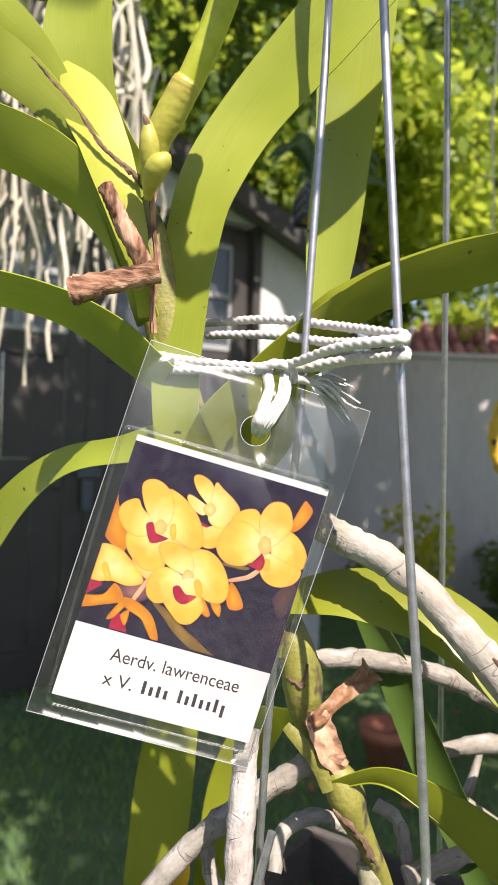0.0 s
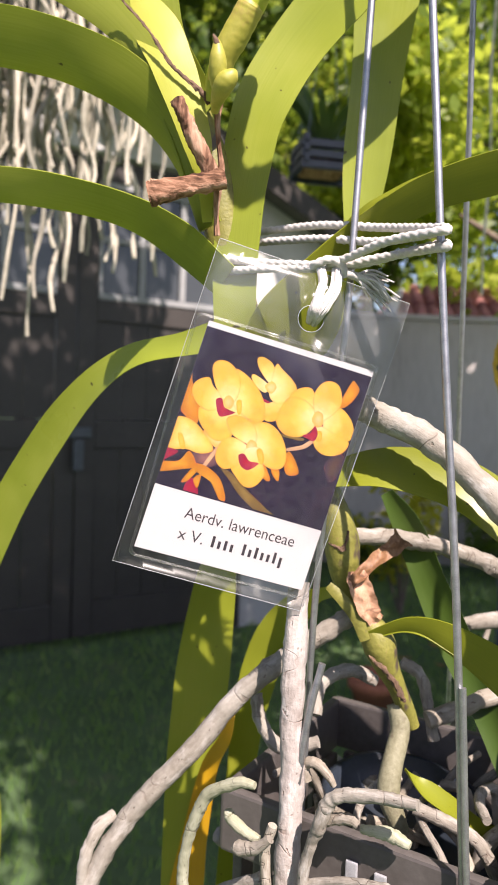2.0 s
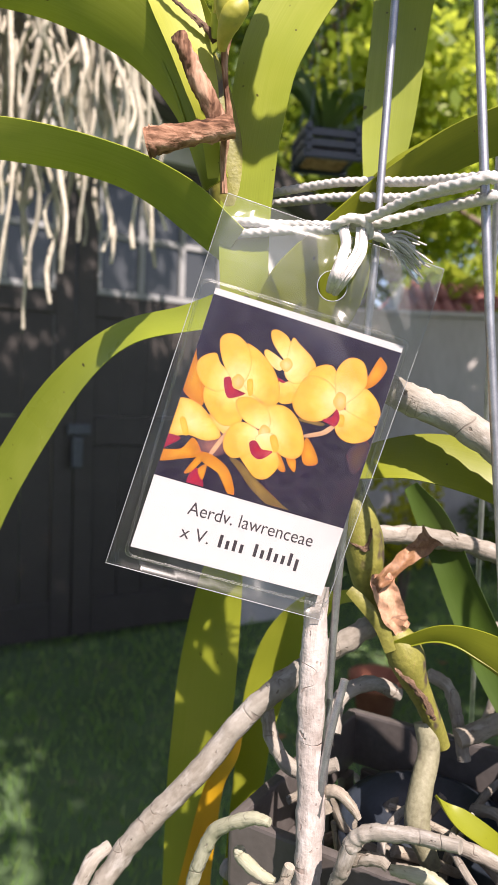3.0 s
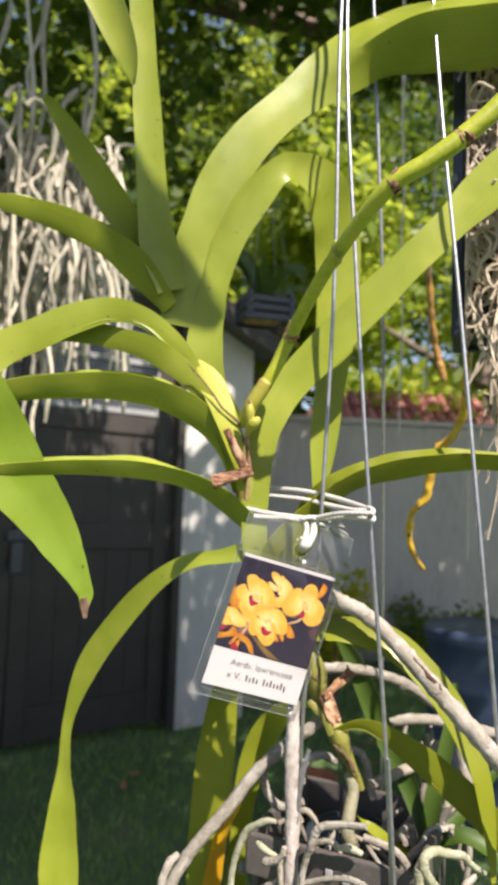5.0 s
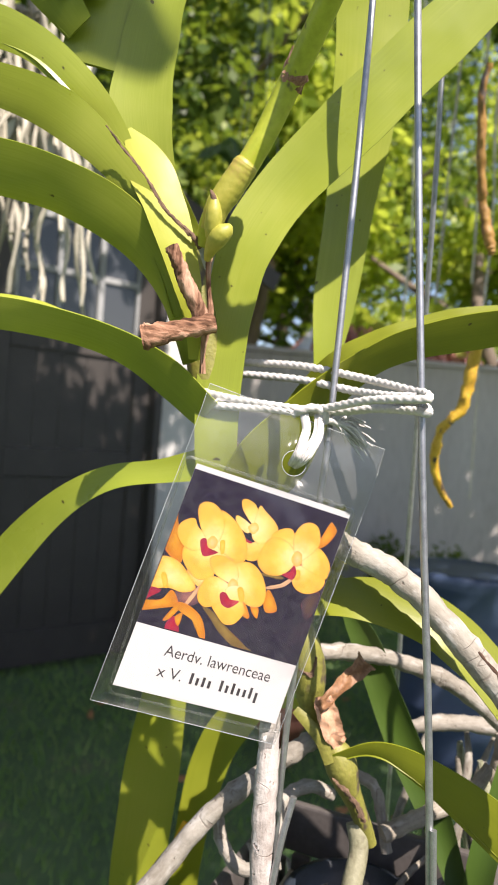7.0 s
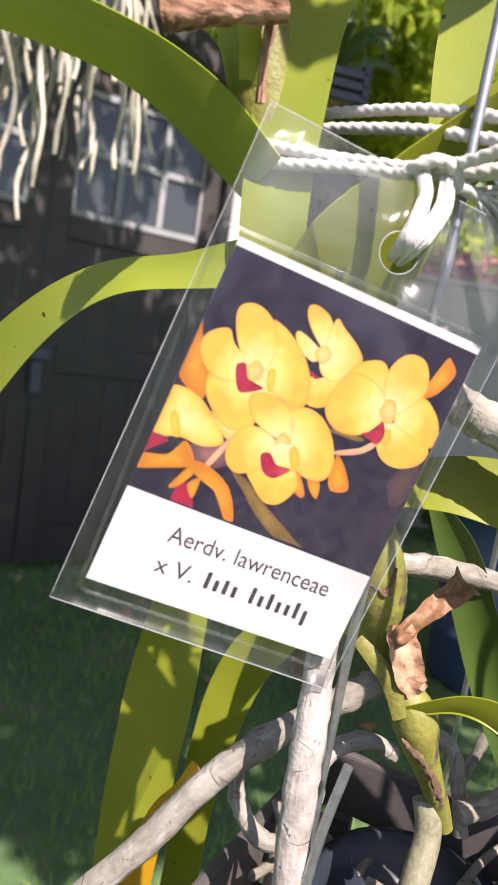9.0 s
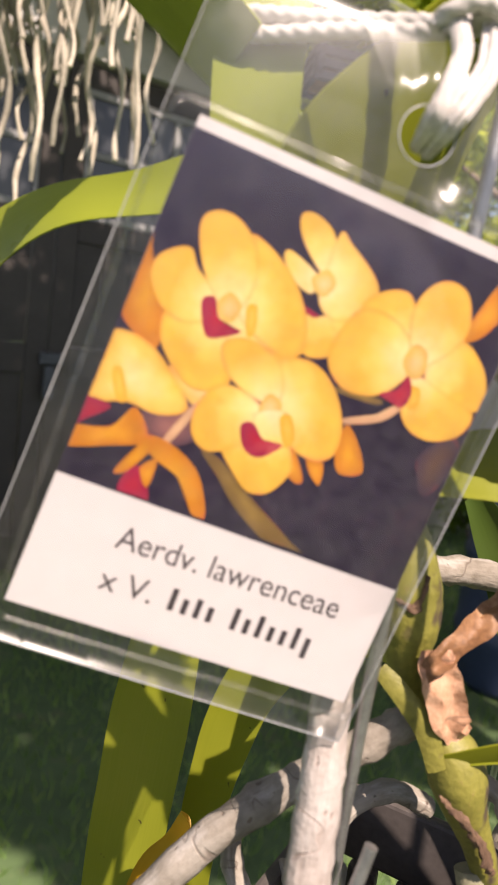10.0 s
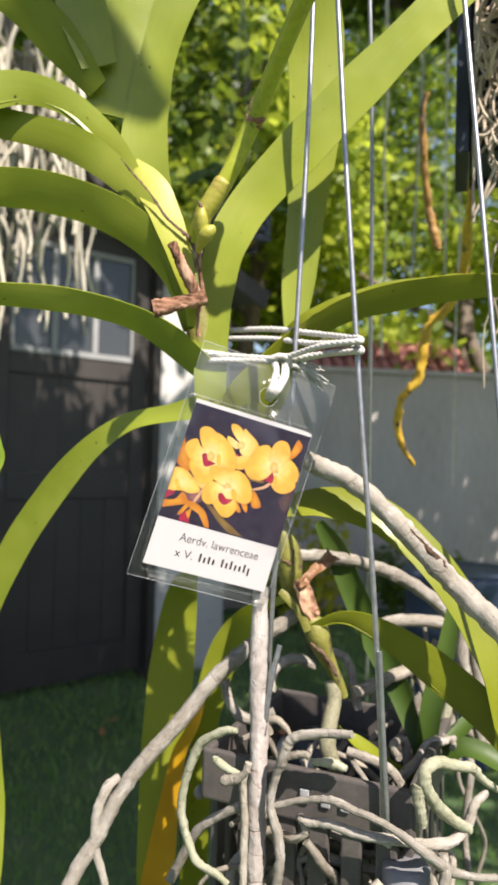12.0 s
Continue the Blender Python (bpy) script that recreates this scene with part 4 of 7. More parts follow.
ROOTS = [
    [(0.0223, 0.2, 1.4178, 0.0045), (0.0322, 0.196, 1.4134, 0.0047), (0.0441, 0.19, 1.4073, 0.0046), (0.059, 0.182, 1.3936, 0.0046), (0.0739, 0.172, 1.3759, 0.0047), (0.0851, 0.162, 1.3626, 0.0048), (0.095, 0.15, 1.3506, 0.0049), (0.1088, 0.14, 1.3332, 0.0047), (0.1212, 0.14, 1.3128, 0.0041)],
    [(0.0237, 0.235, 1.3674, 0.0032), (0.0397, 0.24, 1.3668, 0.0036), (0.0586, 0.242, 1.3645, 0.0036), (0.0777, 0.243, 1.3591, 0.0036), (0.0936, 0.243, 1.3515, 0.0036), (0.1115, 0.243, 1.3384, 0.0037), (0.1263, 0.243, 1.3225, 0.0034), (0.1329, 0.242, 1.2952, 0.0031)],
    [(0.0743, 0.27, 1.3209, 0.0029), (0.095, 0.272, 1.3251, 0.0036), (0.119, 0.272, 1.3243, 0.0039), (0.1425, 0.27, 1.3194, 0.004), (0.166, 0.268, 1.3157, 0.0036)],
    [(0.0037, 0.196, 1.3587, 0.0036), (0.0026, 0.191, 1.3395, 0.0038), (0.0022, 0.188, 1.3178, 0.004), (0.0028, 0.185, 1.2966, 0.004), (0.002, 0.181, 1.2739, 0.004), (0.0018, 0.179, 1.2508, 0.0041), (0.0017, 0.178, 1.2275, 0.0039), (0.0032, 0.178, 1.1988, 0.0034)],
    [(0.0284, 0.214, 1.3458, 0.0033), (0.0175, 0.214, 1.3377, 0.0035), (0.0011, 0.213, 1.3265, 0.0038), (-0.0154, 0.212, 1.3121, 0.0037), (-0.0317, 0.21, 1.2926, 0.0037), (-0.0476, 0.208, 1.2757, 0.0036), (-0.0574, 0.206, 1.2626, 0.0036), (-0.0678, 0.203, 1.2438, 0.0035), (-0.0783, 0.2, 1.2266, 0.0035), (-0.0873, 0.197, 1.2017, 0.0032)],
    [(-0.0583, 0.21, 1.2685, 0.0021), (-0.0631, 0.206, 1.2661, 0.0023), (-0.0671, 0.203, 1.2563, 0.0023), (-0.0676, 0.202, 1.2418, 0.002), (-0.0628, 0.2, 1.2258, 0.0018), (-0.0635, 0.2, 1.2079, 0.0015)],
    [(-0.01, 0.162, 1.307, 0.0011), (-0.015, 0.165, 1.306, 0.0017), (-0.023, 0.17, 1.3, 0.002), (-0.027, 0.172, 1.292, 0.002), (-0.03, 0.174, 1.281, 0.0018), (-0.031, 0.175, 1.269, 0.0018), (-0.028, 0.173, 1.258, 0.0018), (-0.024, 0.171, 1.25, 0.0017), (-0.017, 0.166, 1.248, 0.0015), (-0.012, 0.163, 1.245, 0.0013)],
    [(-0.017, 0.173, 1.293, 0.0011), (-0.017, 0.173, 1.291, 0.0018), (-0.012, 0.17, 1.288, 0.0017), (-0.008, 0.168, 1.287, 0.0013)],
    [(-0.015, 0.168, 1.285, 0.0013), (-0.014, 0.167, 1.285, 0.0022), (-0.009, 0.164, 1.287, 0.0017), (-0.005, 0.162, 1.291, 0.0013)],
    [(0.007, 0.172, 1.271, 0.0015), (0.017, 0.166, 1.276, 0.0014), (0.026, 0.16, 1.279, 0.0015), (0.031, 0.157, 1.279, 0.0017), (0.037, 0.154, 1.277, 0.0016), (0.043, 0.15, 1.276, 0.0016), (0.051, 0.145, 1.273, 0.0016), (0.06, 0.139, 1.268, 0.002), (0.072, 0.143, 1.258, 0.002), (0.087, 0.15, 1.25, 0.0016), (0.101, 0.157, 1.245, 0.0015)],
    [(0.018, 0.17, 1.267, 0.0013), (0.022, 0.168, 1.266, 0.0019), (0.029, 0.164, 1.267, 0.0019), (0.041, 0.156, 1.266, 0.0021), (0.053, 0.149, 1.267, 0.002), (0.065, 0.145, 1.267, 0.0022), (0.077, 0.15, 1.265, 0.0022), (0.086, 0.155, 1.269, 0.0021), (0.089, 0.156, 1.276, 0.0019), (0.096, 0.16, 1.279, 0.0017)],
    [(0.035, 0.152, 1.308, 0.0016), (0.026, 0.159, 1.306, 0.0019), (0.016, 0.165, 1.303, 0.0021), (0.012, 0.167, 1.299, 0.0022), (0.01, 0.168, 1.292, 0.0022), (0.008, 0.17, 1.285, 0.0017), (0.006, 0.171, 1.274, 0.0017), (0.007, 0.17, 1.267, 0.002), (0.009, 0.169, 1.261, 0.0022), (0.01, 0.168, 1.251, 0.0022), (0.009, 0.169, 1.24, 0.0022)],
    [(0.01, 0.171, 1.291, 0.0018), (0.015, 0.168, 1.294, 0.0017), (0.019, 0.166, 1.295, 0.0017), (0.021, 0.165, 1.294, 0.0013)],
    [(0.023, 0.17, 1.29, 0.0013), (0.028, 0.167, 1.291, 0.0019), (0.032, 0.165, 1.291, 0.0021), (0.036, 0.162, 1.29, 0.0013)],
    [(0.086, 0.154, 1.267, 0.0019), (0.078, 0.15, 1.273, 0.0024), (0.069, 0.146, 1.281, 0.0026), (0.062, 0.142, 1.291, 0.0026), (0.062, 0.142, 1.297, 0.0026), (0.068, 0.145, 1.299, 0.0024), (0.079, 0.15, 1.295, 0.0022), (0.087, 0.154, 1.292, 0.0021), (0.093, 0.157, 1.286, 0.0017), (0.102, 0.162, 1.279, 0.0015)],
    [(0.061, 0.141, 1.276, 0.0016), (0.06, 0.141, 1.281, 0.0022), (0.059, 0.142, 1.288, 0.0024), (0.059, 0.142, 1.292, 0.002)],
    [(-0.004, 0.169, 1.291, 0.0015), (-0.006, 0.17, 1.281, 0.0015), (-0.005, 0.17, 1.268, 0.0017), (-0.005, 0.17, 1.254, 0.0017), (-0.005, 0.17, 1.24, 0.0017)],
    [(-0.034, 0.192, 1.231, 0.0021), (-0.029, 0.189, 1.243, 0.0021), (-0.023, 0.185, 1.256, 0.0021), (-0.015, 0.18, 1.264, 0.002), (-0.006, 0.174, 1.271, 0.002)],
    [(0.008, 0.186, 1.296, 0.0014), (0.007, 0.186, 1.301, 0.0016), (0.01, 0.184, 1.303, 0.0018), (0.014, 0.182, 1.3, 0.0014), (0.016, 0.181, 1.297, 0.0009)],
    [(0.044, 0.19, 1.2856, 0.0023), (0.0553, 0.186, 1.2827, 0.0023), (0.064, 0.184, 1.2776, 0.0023), (0.0703, 0.184, 1.2672, 0.0021)],
    [(0.057, 0.225, 1.2998, 0.0032), (0.075, 0.228, 1.3055, 0.0035), (0.093, 0.23, 1.3127, 0.0032), (0.1042, 0.232, 1.3229, 0.003)],
    [(0.0487, 0.236, 1.3182, 0.0024), (0.0559, 0.234, 1.3137, 0.0024), (0.059, 0.232, 1.3026, 0.0023), (0.0613, 0.23, 1.2899, 0.0023)],
    [(0.0137, 0.22, 1.303, 0.0023), (0.0163, 0.226, 1.3125, 0.0026), (0.0273, 0.23, 1.3164, 0.0026), (0.0381, 0.232, 1.3119, 0.0023)],
    [(-0.0088, 0.225, 1.3078, 0.0025), (-0.0057, 0.222, 1.2975, 0.0025), (0.0021, 0.218, 1.2908, 0.0025), (0.0144, 0.214, 1.2954, 0.0022)],
    [(0.1186, 0.25, 1.3289, 0.0031), (0.1169, 0.25, 1.3077, 0.0034), (0.1209, 0.25, 1.2831, 0.0034), (0.1184, 0.248, 1.263, 0.003)],
    [(0.1253, 0.24, 1.3348, 0.003), (0.1211, 0.24, 1.3175, 0.0033), (0.1256, 0.24, 1.2968, 0.0033), (0.133, 0.24, 1.2694, 0.003)],
    [(0.0694, 0.142, 1.2471, 0.0023), (0.0709, 0.142, 1.2569, 0.0023), (0.0706, 0.144, 1.2637, 0.0021)],
]
YELLOW_ROOTS = [
    [(0.1494, 0.3, 1.5972, 0.0025), (0.1574, 0.32, 1.5752, 0.0031), (0.1671, 0.35, 1.5502, 0.0032), (0.1658, 0.37, 1.5308, 0.0033), (0.1552, 0.38, 1.5189, 0.0034), (0.1526, 0.385, 1.4972, 0.0034), (0.1499, 0.39, 1.4777, 0.0034), (0.1404, 0.395, 1.4651, 0.0029), (0.1391, 0.4, 1.4453, 0.0029), (0.1464, 0.405, 1.4281, 0.0025), (0.1562, 0.407, 1.4144, 0.0015)],
    [(0.158, 0.40, 1.705, 0.0020), (0.1560, 0.405, 1.69, 0.0026), (0.1600, 0.41, 1.668, 0.0029), (0.1635, 0.415, 1.645, 0.0028), (0.1690, 0.42, 1.622, 0.0031), (0.1735, 0.42, 1.603, 0.0034), (0.1772, 0.42, 1.592, 0.0030), (0.178, 0.42, 1.5872, 0.0016)],
]
TWINE = [
    [(-0.0143, 0.222, 1.4795), (0.0064, 0.203, 1.4781), (0.0234, 0.188, 1.4744), (0.0343, 0.17, 1.4703), (0.0376, 0.164, 1.469), (0.0375, 0.16, 1.4673), (0.0344, 0.159, 1.4666), (0.0231, 0.17, 1.466), (0.014, 0.182, 1.4636), (0.0081, 0.187, 1.4621)],
    [(-0.0135, 0.216, 1.4747), (0.0065, 0.2, 1.473), (0.0219, 0.187, 1.4697), (0.0304, 0.172, 1.4679), (0.0364, 0.166, 1.4681)],
    [(-0.0306, 0.208, 1.4657), (-0.026, 0.204, 1.4623), (-0.0062, 0.195, 1.4619), (0.0067, 0.1895, 1.4615), (0.0245, 0.181, 1.4638), (0.0352, 0.166, 1.4635), (0.0375, 0.16, 1.4627), (0.0386, 0.168, 1.4654), (0.0312, 0.176, 1.4647), (0.0189, 0.186, 1.4626), (0.0098, 0.189, 1.4619)],
    [(-0.0288, 0.207, 1.467), (-0.0164, 0.2, 1.4646), (-0.003, 0.194, 1.4631), (0.0082, 0.189, 1.4623)],
    [(0.005, 0.1862, 1.4622), (0.0061, 0.1838, 1.4559), (0.0042, 0.1818, 1.4496), (0.0029, 0.1825, 1.4463), (0.0025, 0.188, 1.4439)],
    [(0.0109, 0.1862, 1.4612), (0.0101, 0.1836, 1.4545), (0.0072, 0.1816, 1.449), (0.0052, 0.1823, 1.4459), (0.0041, 0.188, 1.4433)],
    [(0.0023, 0.1875, 1.4604), (0.0047, 0.1845, 1.462), (0.0083, 0.184, 1.463), (0.0118, 0.1848, 1.4617), (0.0132, 0.1868, 1.4585)],
    [(0.0129, 0.187, 1.4598), (0.0192, 0.188, 1.4582), (0.0258, 0.19, 1.4563)],
]
PRINTED = {
    'dim': [('x', [(22.1, 5.1), (25.9, 9.1), (28.3, 5.5), (25.4, -0.9), (22.9, 1.8)])],
    'back': [('y', [(-2.5, 24.1), (-6.6, 27.4), (-8.0, 30.3), (-6.4, 31.3), (-3.1, 30.2), (-1.0, 27.1), (-1.1, 24.7)]), ('y', [(-2.3, 23.4), (-7.5, 25.4), (-8.1, 24.0), (-5.3, 21.5), (-2.6, 20.9)]), ('y', [(-0.4, 18.4), (2.5, 19.5), (4.4, 16.9), (3.1, 13.5), (0.1, 12.4), (-1.7, 13.9), (-2.3, 17.7)]), ('y', [(0.7, 22.1), (6.2, 24.1), (4.8, 17.9), (2.0, 17.6)]), ('y', [(-1.9, 23.6), (-1.9, 30.3), (0.5, 29.3), (4.8, 26.8), (6.6, 24.3), (5.5, 20.6), (2.1, 18.5), (-1.0, 19.9)]), ('w', [(-3.4, 23.0), (-1.6, 24.9), (0.2, 23.5), (-0.6, 21.2), (-2.3, 21.4)]), ('r', [(-3.3, 19.0), (-0.4, 18.4), (-1.5, 17.9)])],
    'left': [('o', [(-26.9, 20.5), (-24.7, 16.6), (-21.5, 11.5), (-20.5, 5.8), (-24.8, 7.1), (-27.6, 10.0), (-27.8, 15.4)]), ('p', [(-19.2, -3.2), (-12.9, 1.1), (-9.8, -3.3), (-13.3, -6.7), (-18.3, -7.5)]), ('y', [(-26.9, 6.3), (-22.3, 6.4), (-17.9, 3.9), (-13.3, -0.7), (-16.9, -3.1), (-21.8, -2.9), (-26.1, -4.2), (-28.6, -2.4), (-28.4, 3.4)]), ('d', [(-25.3, 0.8), (-23.9, 1.3), (-21.9, -2.5), (-23.3, -3.0)]), ('r', [(-28.0, -4.3), (-23.7, -4.2), (-26.1, -6.9), (-28.3, -8.5)]), ('o', [(-29.0, -9.0), (-22.9, -7.0), (-20.4, -3.2), (-17.2, -7.2), (-22.0, -9.7), (-28.2, -11.8)]), ('w', [(-18.0, 4.2), (-13.6, 2.9), (-9.1, 5.4), (-10.7, 0.6), (-13.5, 0.3)])],
    'stalk': [('s', [(-12.8, 0.0), (-11.9, -0.5), (-14.0, -6.3), (-15.1, -6.0)]), ('b', [(-9.4, -5.8), (-5.9, -6.3), (0.5, -10.2), (10.9, -16.1), (5.7, -16.2), (-1.2, -12.6), (-5.7, -8.8)]), ('b', [(6.0, 9.9), (12.8, 10.5), (12.5, 9.5), (6.4, 9.2)]), ('s', [(8.9, 6.0), (13.6, 8.5), (16.0, 11.3), (16.8, 10.7), (14.4, 7.5), (9.6, 5.3)])],
    'bud': [('o', [(-18.9, -6.9), (-14.6, -6.3), (-8.8, -9.0), (-5.3, -14.9), (-6.8, -16.1), (-10.5, -11.3), (-15.7, -9.2)]), ('o', [(-20.2, -12.9), (-17.3, -6.8), (-16.1, -8.1), (-18.4, -12.4)]), ('r', [(-18.9, -14.0), (-16.9, -11.1), (-14.1, -15.6), (-17.9, -17.8)]), ('o', [(-16.8, -11.3), (-14.9, -9.4), (-14.6, -12.7), (-15.2, -13.8)])],
    'edge': [('o', [(9.7, 0.4), (9.6, 5.2), (12.7, 2.8), (14.7, -0.8), (11.5, -2.1)]), ('o', [(20.8, 23.5), (21.5, 27.3), (22.8, 31.9), (23.8, 31.9), (25.8, 29.7), (24.2, 25.1), (21.9, 22.9)]), ('o', [(3.1, -0.6), (6.5, -4.7), (5.4, -5.7), (2.3, -3.5)]), ('o', [(5.8, -1.4), (8.5, -1.5), (9.2, -4.8), (7.1, -3.6)])],
    'top': [('y', [(-14.3, 13.7), (-20.8, 11.7), (-20.7, 7.8), (-18.1, 4.6), (-14.6, 2.4), (-11.6, 2.6), (-9.0, 5.2), (-9.1, 10.3)]), ('y', [(-12.6, 12.3), (-9.9, 14.9), (-0.9, 14.1), (-2.2, 10.7), (-6.2, 8.9), (-10.0, 9.2)]), ('y', [(-13.1, 15.0), (-18.6, 18.1), (-20.6, 20.5), (-23.0, 19.6), (-24.8, 17.4), (-24.5, 14.4), (-21.9, 11.5), (-18.1, 10.5), (-14.3, 12.5)]), ('y', [(-12.4, 16.4), (-13.7, 24.7), (-11.4, 25.1), (-7.5, 23.2), (-4.0, 20.3), (-1.4, 16.4), (-1.0, 13.1), (-2.7, 10.8), (-7.7, 12.1), (-10.7, 13.8)]), ('y', [(-13.1, 13.8), (-17.6, 17.7), (-20.2, 22.2), (-20.6, 25.1), (-18.7, 26.7), (-15.8, 26.6), (-12.8, 24.6), (-10.8, 21.0), (-10.8, 16.2)]), ('w', [(-14.7, 14.8), (-13.4, 16.9), (-11.3, 15.6), (-11.7, 13.1), (-13.4, 12.9)]), ('d', [(-10.6, 15.7), (-9.2, 16.4), (-8.2, 13.0), (-9.1, 12.0)])],
    'right': [('y', [(5.3, 21.2), (5.9, 24.0), (9.3, 26.2), (12.0, 25.4), (14.6, 19.8), (10.5, 16.6)]), ('y', [(16.0, 16.9), (12.9, 11.3), (7.2, 9.9), (3.3, 12.8), (3.2, 17.3), (5.1, 21.7), (10.0, 22.2), (14.4, 19.7)]), ('y', [(17.6, 18.3), (21.1, 22.8), (25.2, 21.0), (27.7, 17.6), (27.7, 14.0), (23.4, 13.0), (18.8, 14.4)]), ('y', [(15.9, 15.6), (22.7, 14.6), (27.3, 13.3), (26.7, 9.7), (23.0, 7.4), (19.1, 7.6), (16.3, 10.3)]), ('y', [(15.6, 16.7), (12.4, 23.1), (13.0, 27.6), (15.5, 30.0), (18.9, 29.6), (21.1, 26.3), (21.3, 22.8), (18.8, 18.7)]), ('w', [(13.8, 16.9), (14.6, 19.8), (16.8, 19.3), (17.6, 16.2), (15.9, 15.0)]), ('d', [(16.3, 13.6), (18.0, 14.0), (18.7, 11.4), (17.2, 10.7)])],
    'front': [('y', [(-3.0, -1.4), (-6.9, -4.0), (-3.9, -7.3), (-0.6, -9.4), (2.6, -8.3), (4.4, -3.8), (1.5, 0.2)]), ('y', [(-2.8, 3.0), (-8.0, 4.7), (-11.2, 3.1), (-12.4, -0.7), (-11.5, -4.1), (-8.6, -5.7), (-4.9, -3.8), (-2.5, -0.3)]), ('y', [(-2.3, 4.0), (-3.8, 9.8), (-0.6, 11.9), (3.2, 11.4), (6.8, 8.5), (9.3, 4.2), (9.5, 0.1), (7.0, -1.7), (3.1, -1.0), (-0.3, 1.3)]), ('y', [(-2.7, 3.8), (-8.9, 5.4), (-12.0, 9.3), (-10.3, 11.3), (-7.1, 11.6), (-3.1, 10.0), (-1.0, 6.1)]), ('w', [(-3.7, 3.1), (-2.9, 5.5), (-0.6, 4.6), (-0.8, 2.0), (-2.6, 1.6)]), ('y', [(-3.9, 2.0), (0.2, 3.8), (3.0, 0.3), (0.4, -2.0), (-2.5, -1.1)]), ('d', [(-0.2, 2.6), (1.3, 3.5), (3.1, 0.3), (2.0, -1.1)])],
}
PRINTED_LIPS = [[(-16.8, 14.0), (-16.3, 15.2), (-15.1, 15.3), (-13.9, 13.1), (-11.8, 12.2), (-10.0, 12.3), (-12.3, 10.6), (-14.7, 10.0)], [(-5.2, -0.7), (-4.7, 0.4), (-3.4, 0.5), (-1.3, -1.2), (1.7, -1.0), (-0.8, -3.9), (-3.5, -3.5)], [(12.4, 11.2), (14.6, 12.8), (15.5, 15.2), (17.0, 13.0), (16.5, 10.5), (14.3, 10.7)]]


# ---- setting: ground, garden wall, garage, drum, trees ----
def build_ground():
    rng = np.random.default_rng(3)
    n = 60
    g = np.concatenate([np.linspace(-400, -8, 8), np.linspace(-7, 12, n - 16), np.linspace(14, 400, 8)])
    verts = [(x, y, 0.02 * noise.noise((x * 0.9, y * 0.9, 0)) - 0.01 if abs(x) < 12 and -8 < y < 14 else -0.02) for y in g for x in g]
    k = len(g)
    faces = [(j * k + i, j * k + i + 1, (j + 1) * k + i + 1, (j + 1) * k + i) for j in range(k - 1) for i in range(k - 1)]
    ground = tagged(mesh_object("ground", verts, faces, GRASS_SOIL), "shaded lawn of green grass and bare soil", "lawn", kind="structure")
    m = 26000
    x, y = rng.uniform(-2.2, 3.2, m), rng.uniform(1.6, 6.2, m)
    h, ang, lean = rng.uniform(0.02, 0.06, m), rng.uniform(0, 6.28, m), rng.normal(0, 0.5, (m, 2))
    w = rng.uniform(0.003, 0.006, m)
    base = np.stack([x, y, np.full(m, -0.02)], 1)
    sidev = np.stack([np.cos(ang), np.sin(ang), 0 * ang], 1) * w[:, None]
    top = base + np.stack([lean[:, 0] * h, lean[:, 1] * h, h + 0.015], 1)
    v = np.stack([base - sidev, base + sidev, top], 1).reshape(-1, 3)
    tagged(mesh_object("grass", v, np.arange(3 * m).reshape(-1, 3).tolist(), BLADES, smooth=False), "short green lawn grass in the shade", "grass", kind="stuff")
    for i in range(14):
        px, py = rng.uniform(-1.6, 1.8), rng.uniform(2.4, 4.2)
        bm = bmesh.new()
        vs = [bm.verts.new((0.030 * math.cos(a) * (1 + 0.3 * math.cos(2 * a)), 0.016 * math.sin(a), 0.008 * math.cos(a * 2))) for a in np.linspace(0, 6.28, 9)[:-1]]
        bm.faces.new(vs)
        r = bmesh.ops.extrude_face_region(bm, geom=bm.faces[:])
        bmesh.ops.translate(bm, verts=[q for q in r["geom"] if isinstance(q, bmesh.types.BMVert)], vec=(0, 0, 0.002))
        ob = bm_object("fallen_leaf", bm, FALLEN)
        ob.matrix_world = pose(px, py, 0.028, rng.uniform(-15, 15), rng.uniform(-15, 15), rng.uniform(0, 360))
        tagged(ob, "dry brown leaf fallen on the lawn", "leaf", "fallen leaves")


build_ground()


def build_garden_wall():
    wall = tagged(thing("garden_wall", "weathered grey rendered garden wall with stained face", "wall", (0.3, 6.5, 0)), kind="structure")
    bm = bmesh.new()
    box(bm, 0, 7.0, 0, 0.22, -0.1, 2.24, 0.015)
    part("wall_body", bm, CONCRETE, wall)
    bm = bmesh.new()
    box(bm, -0.03, 7.03, -0.05, 0.27, 2.24, 2.29, 0.008)
    part("coping_bed", bm, CONCRETE, wall)


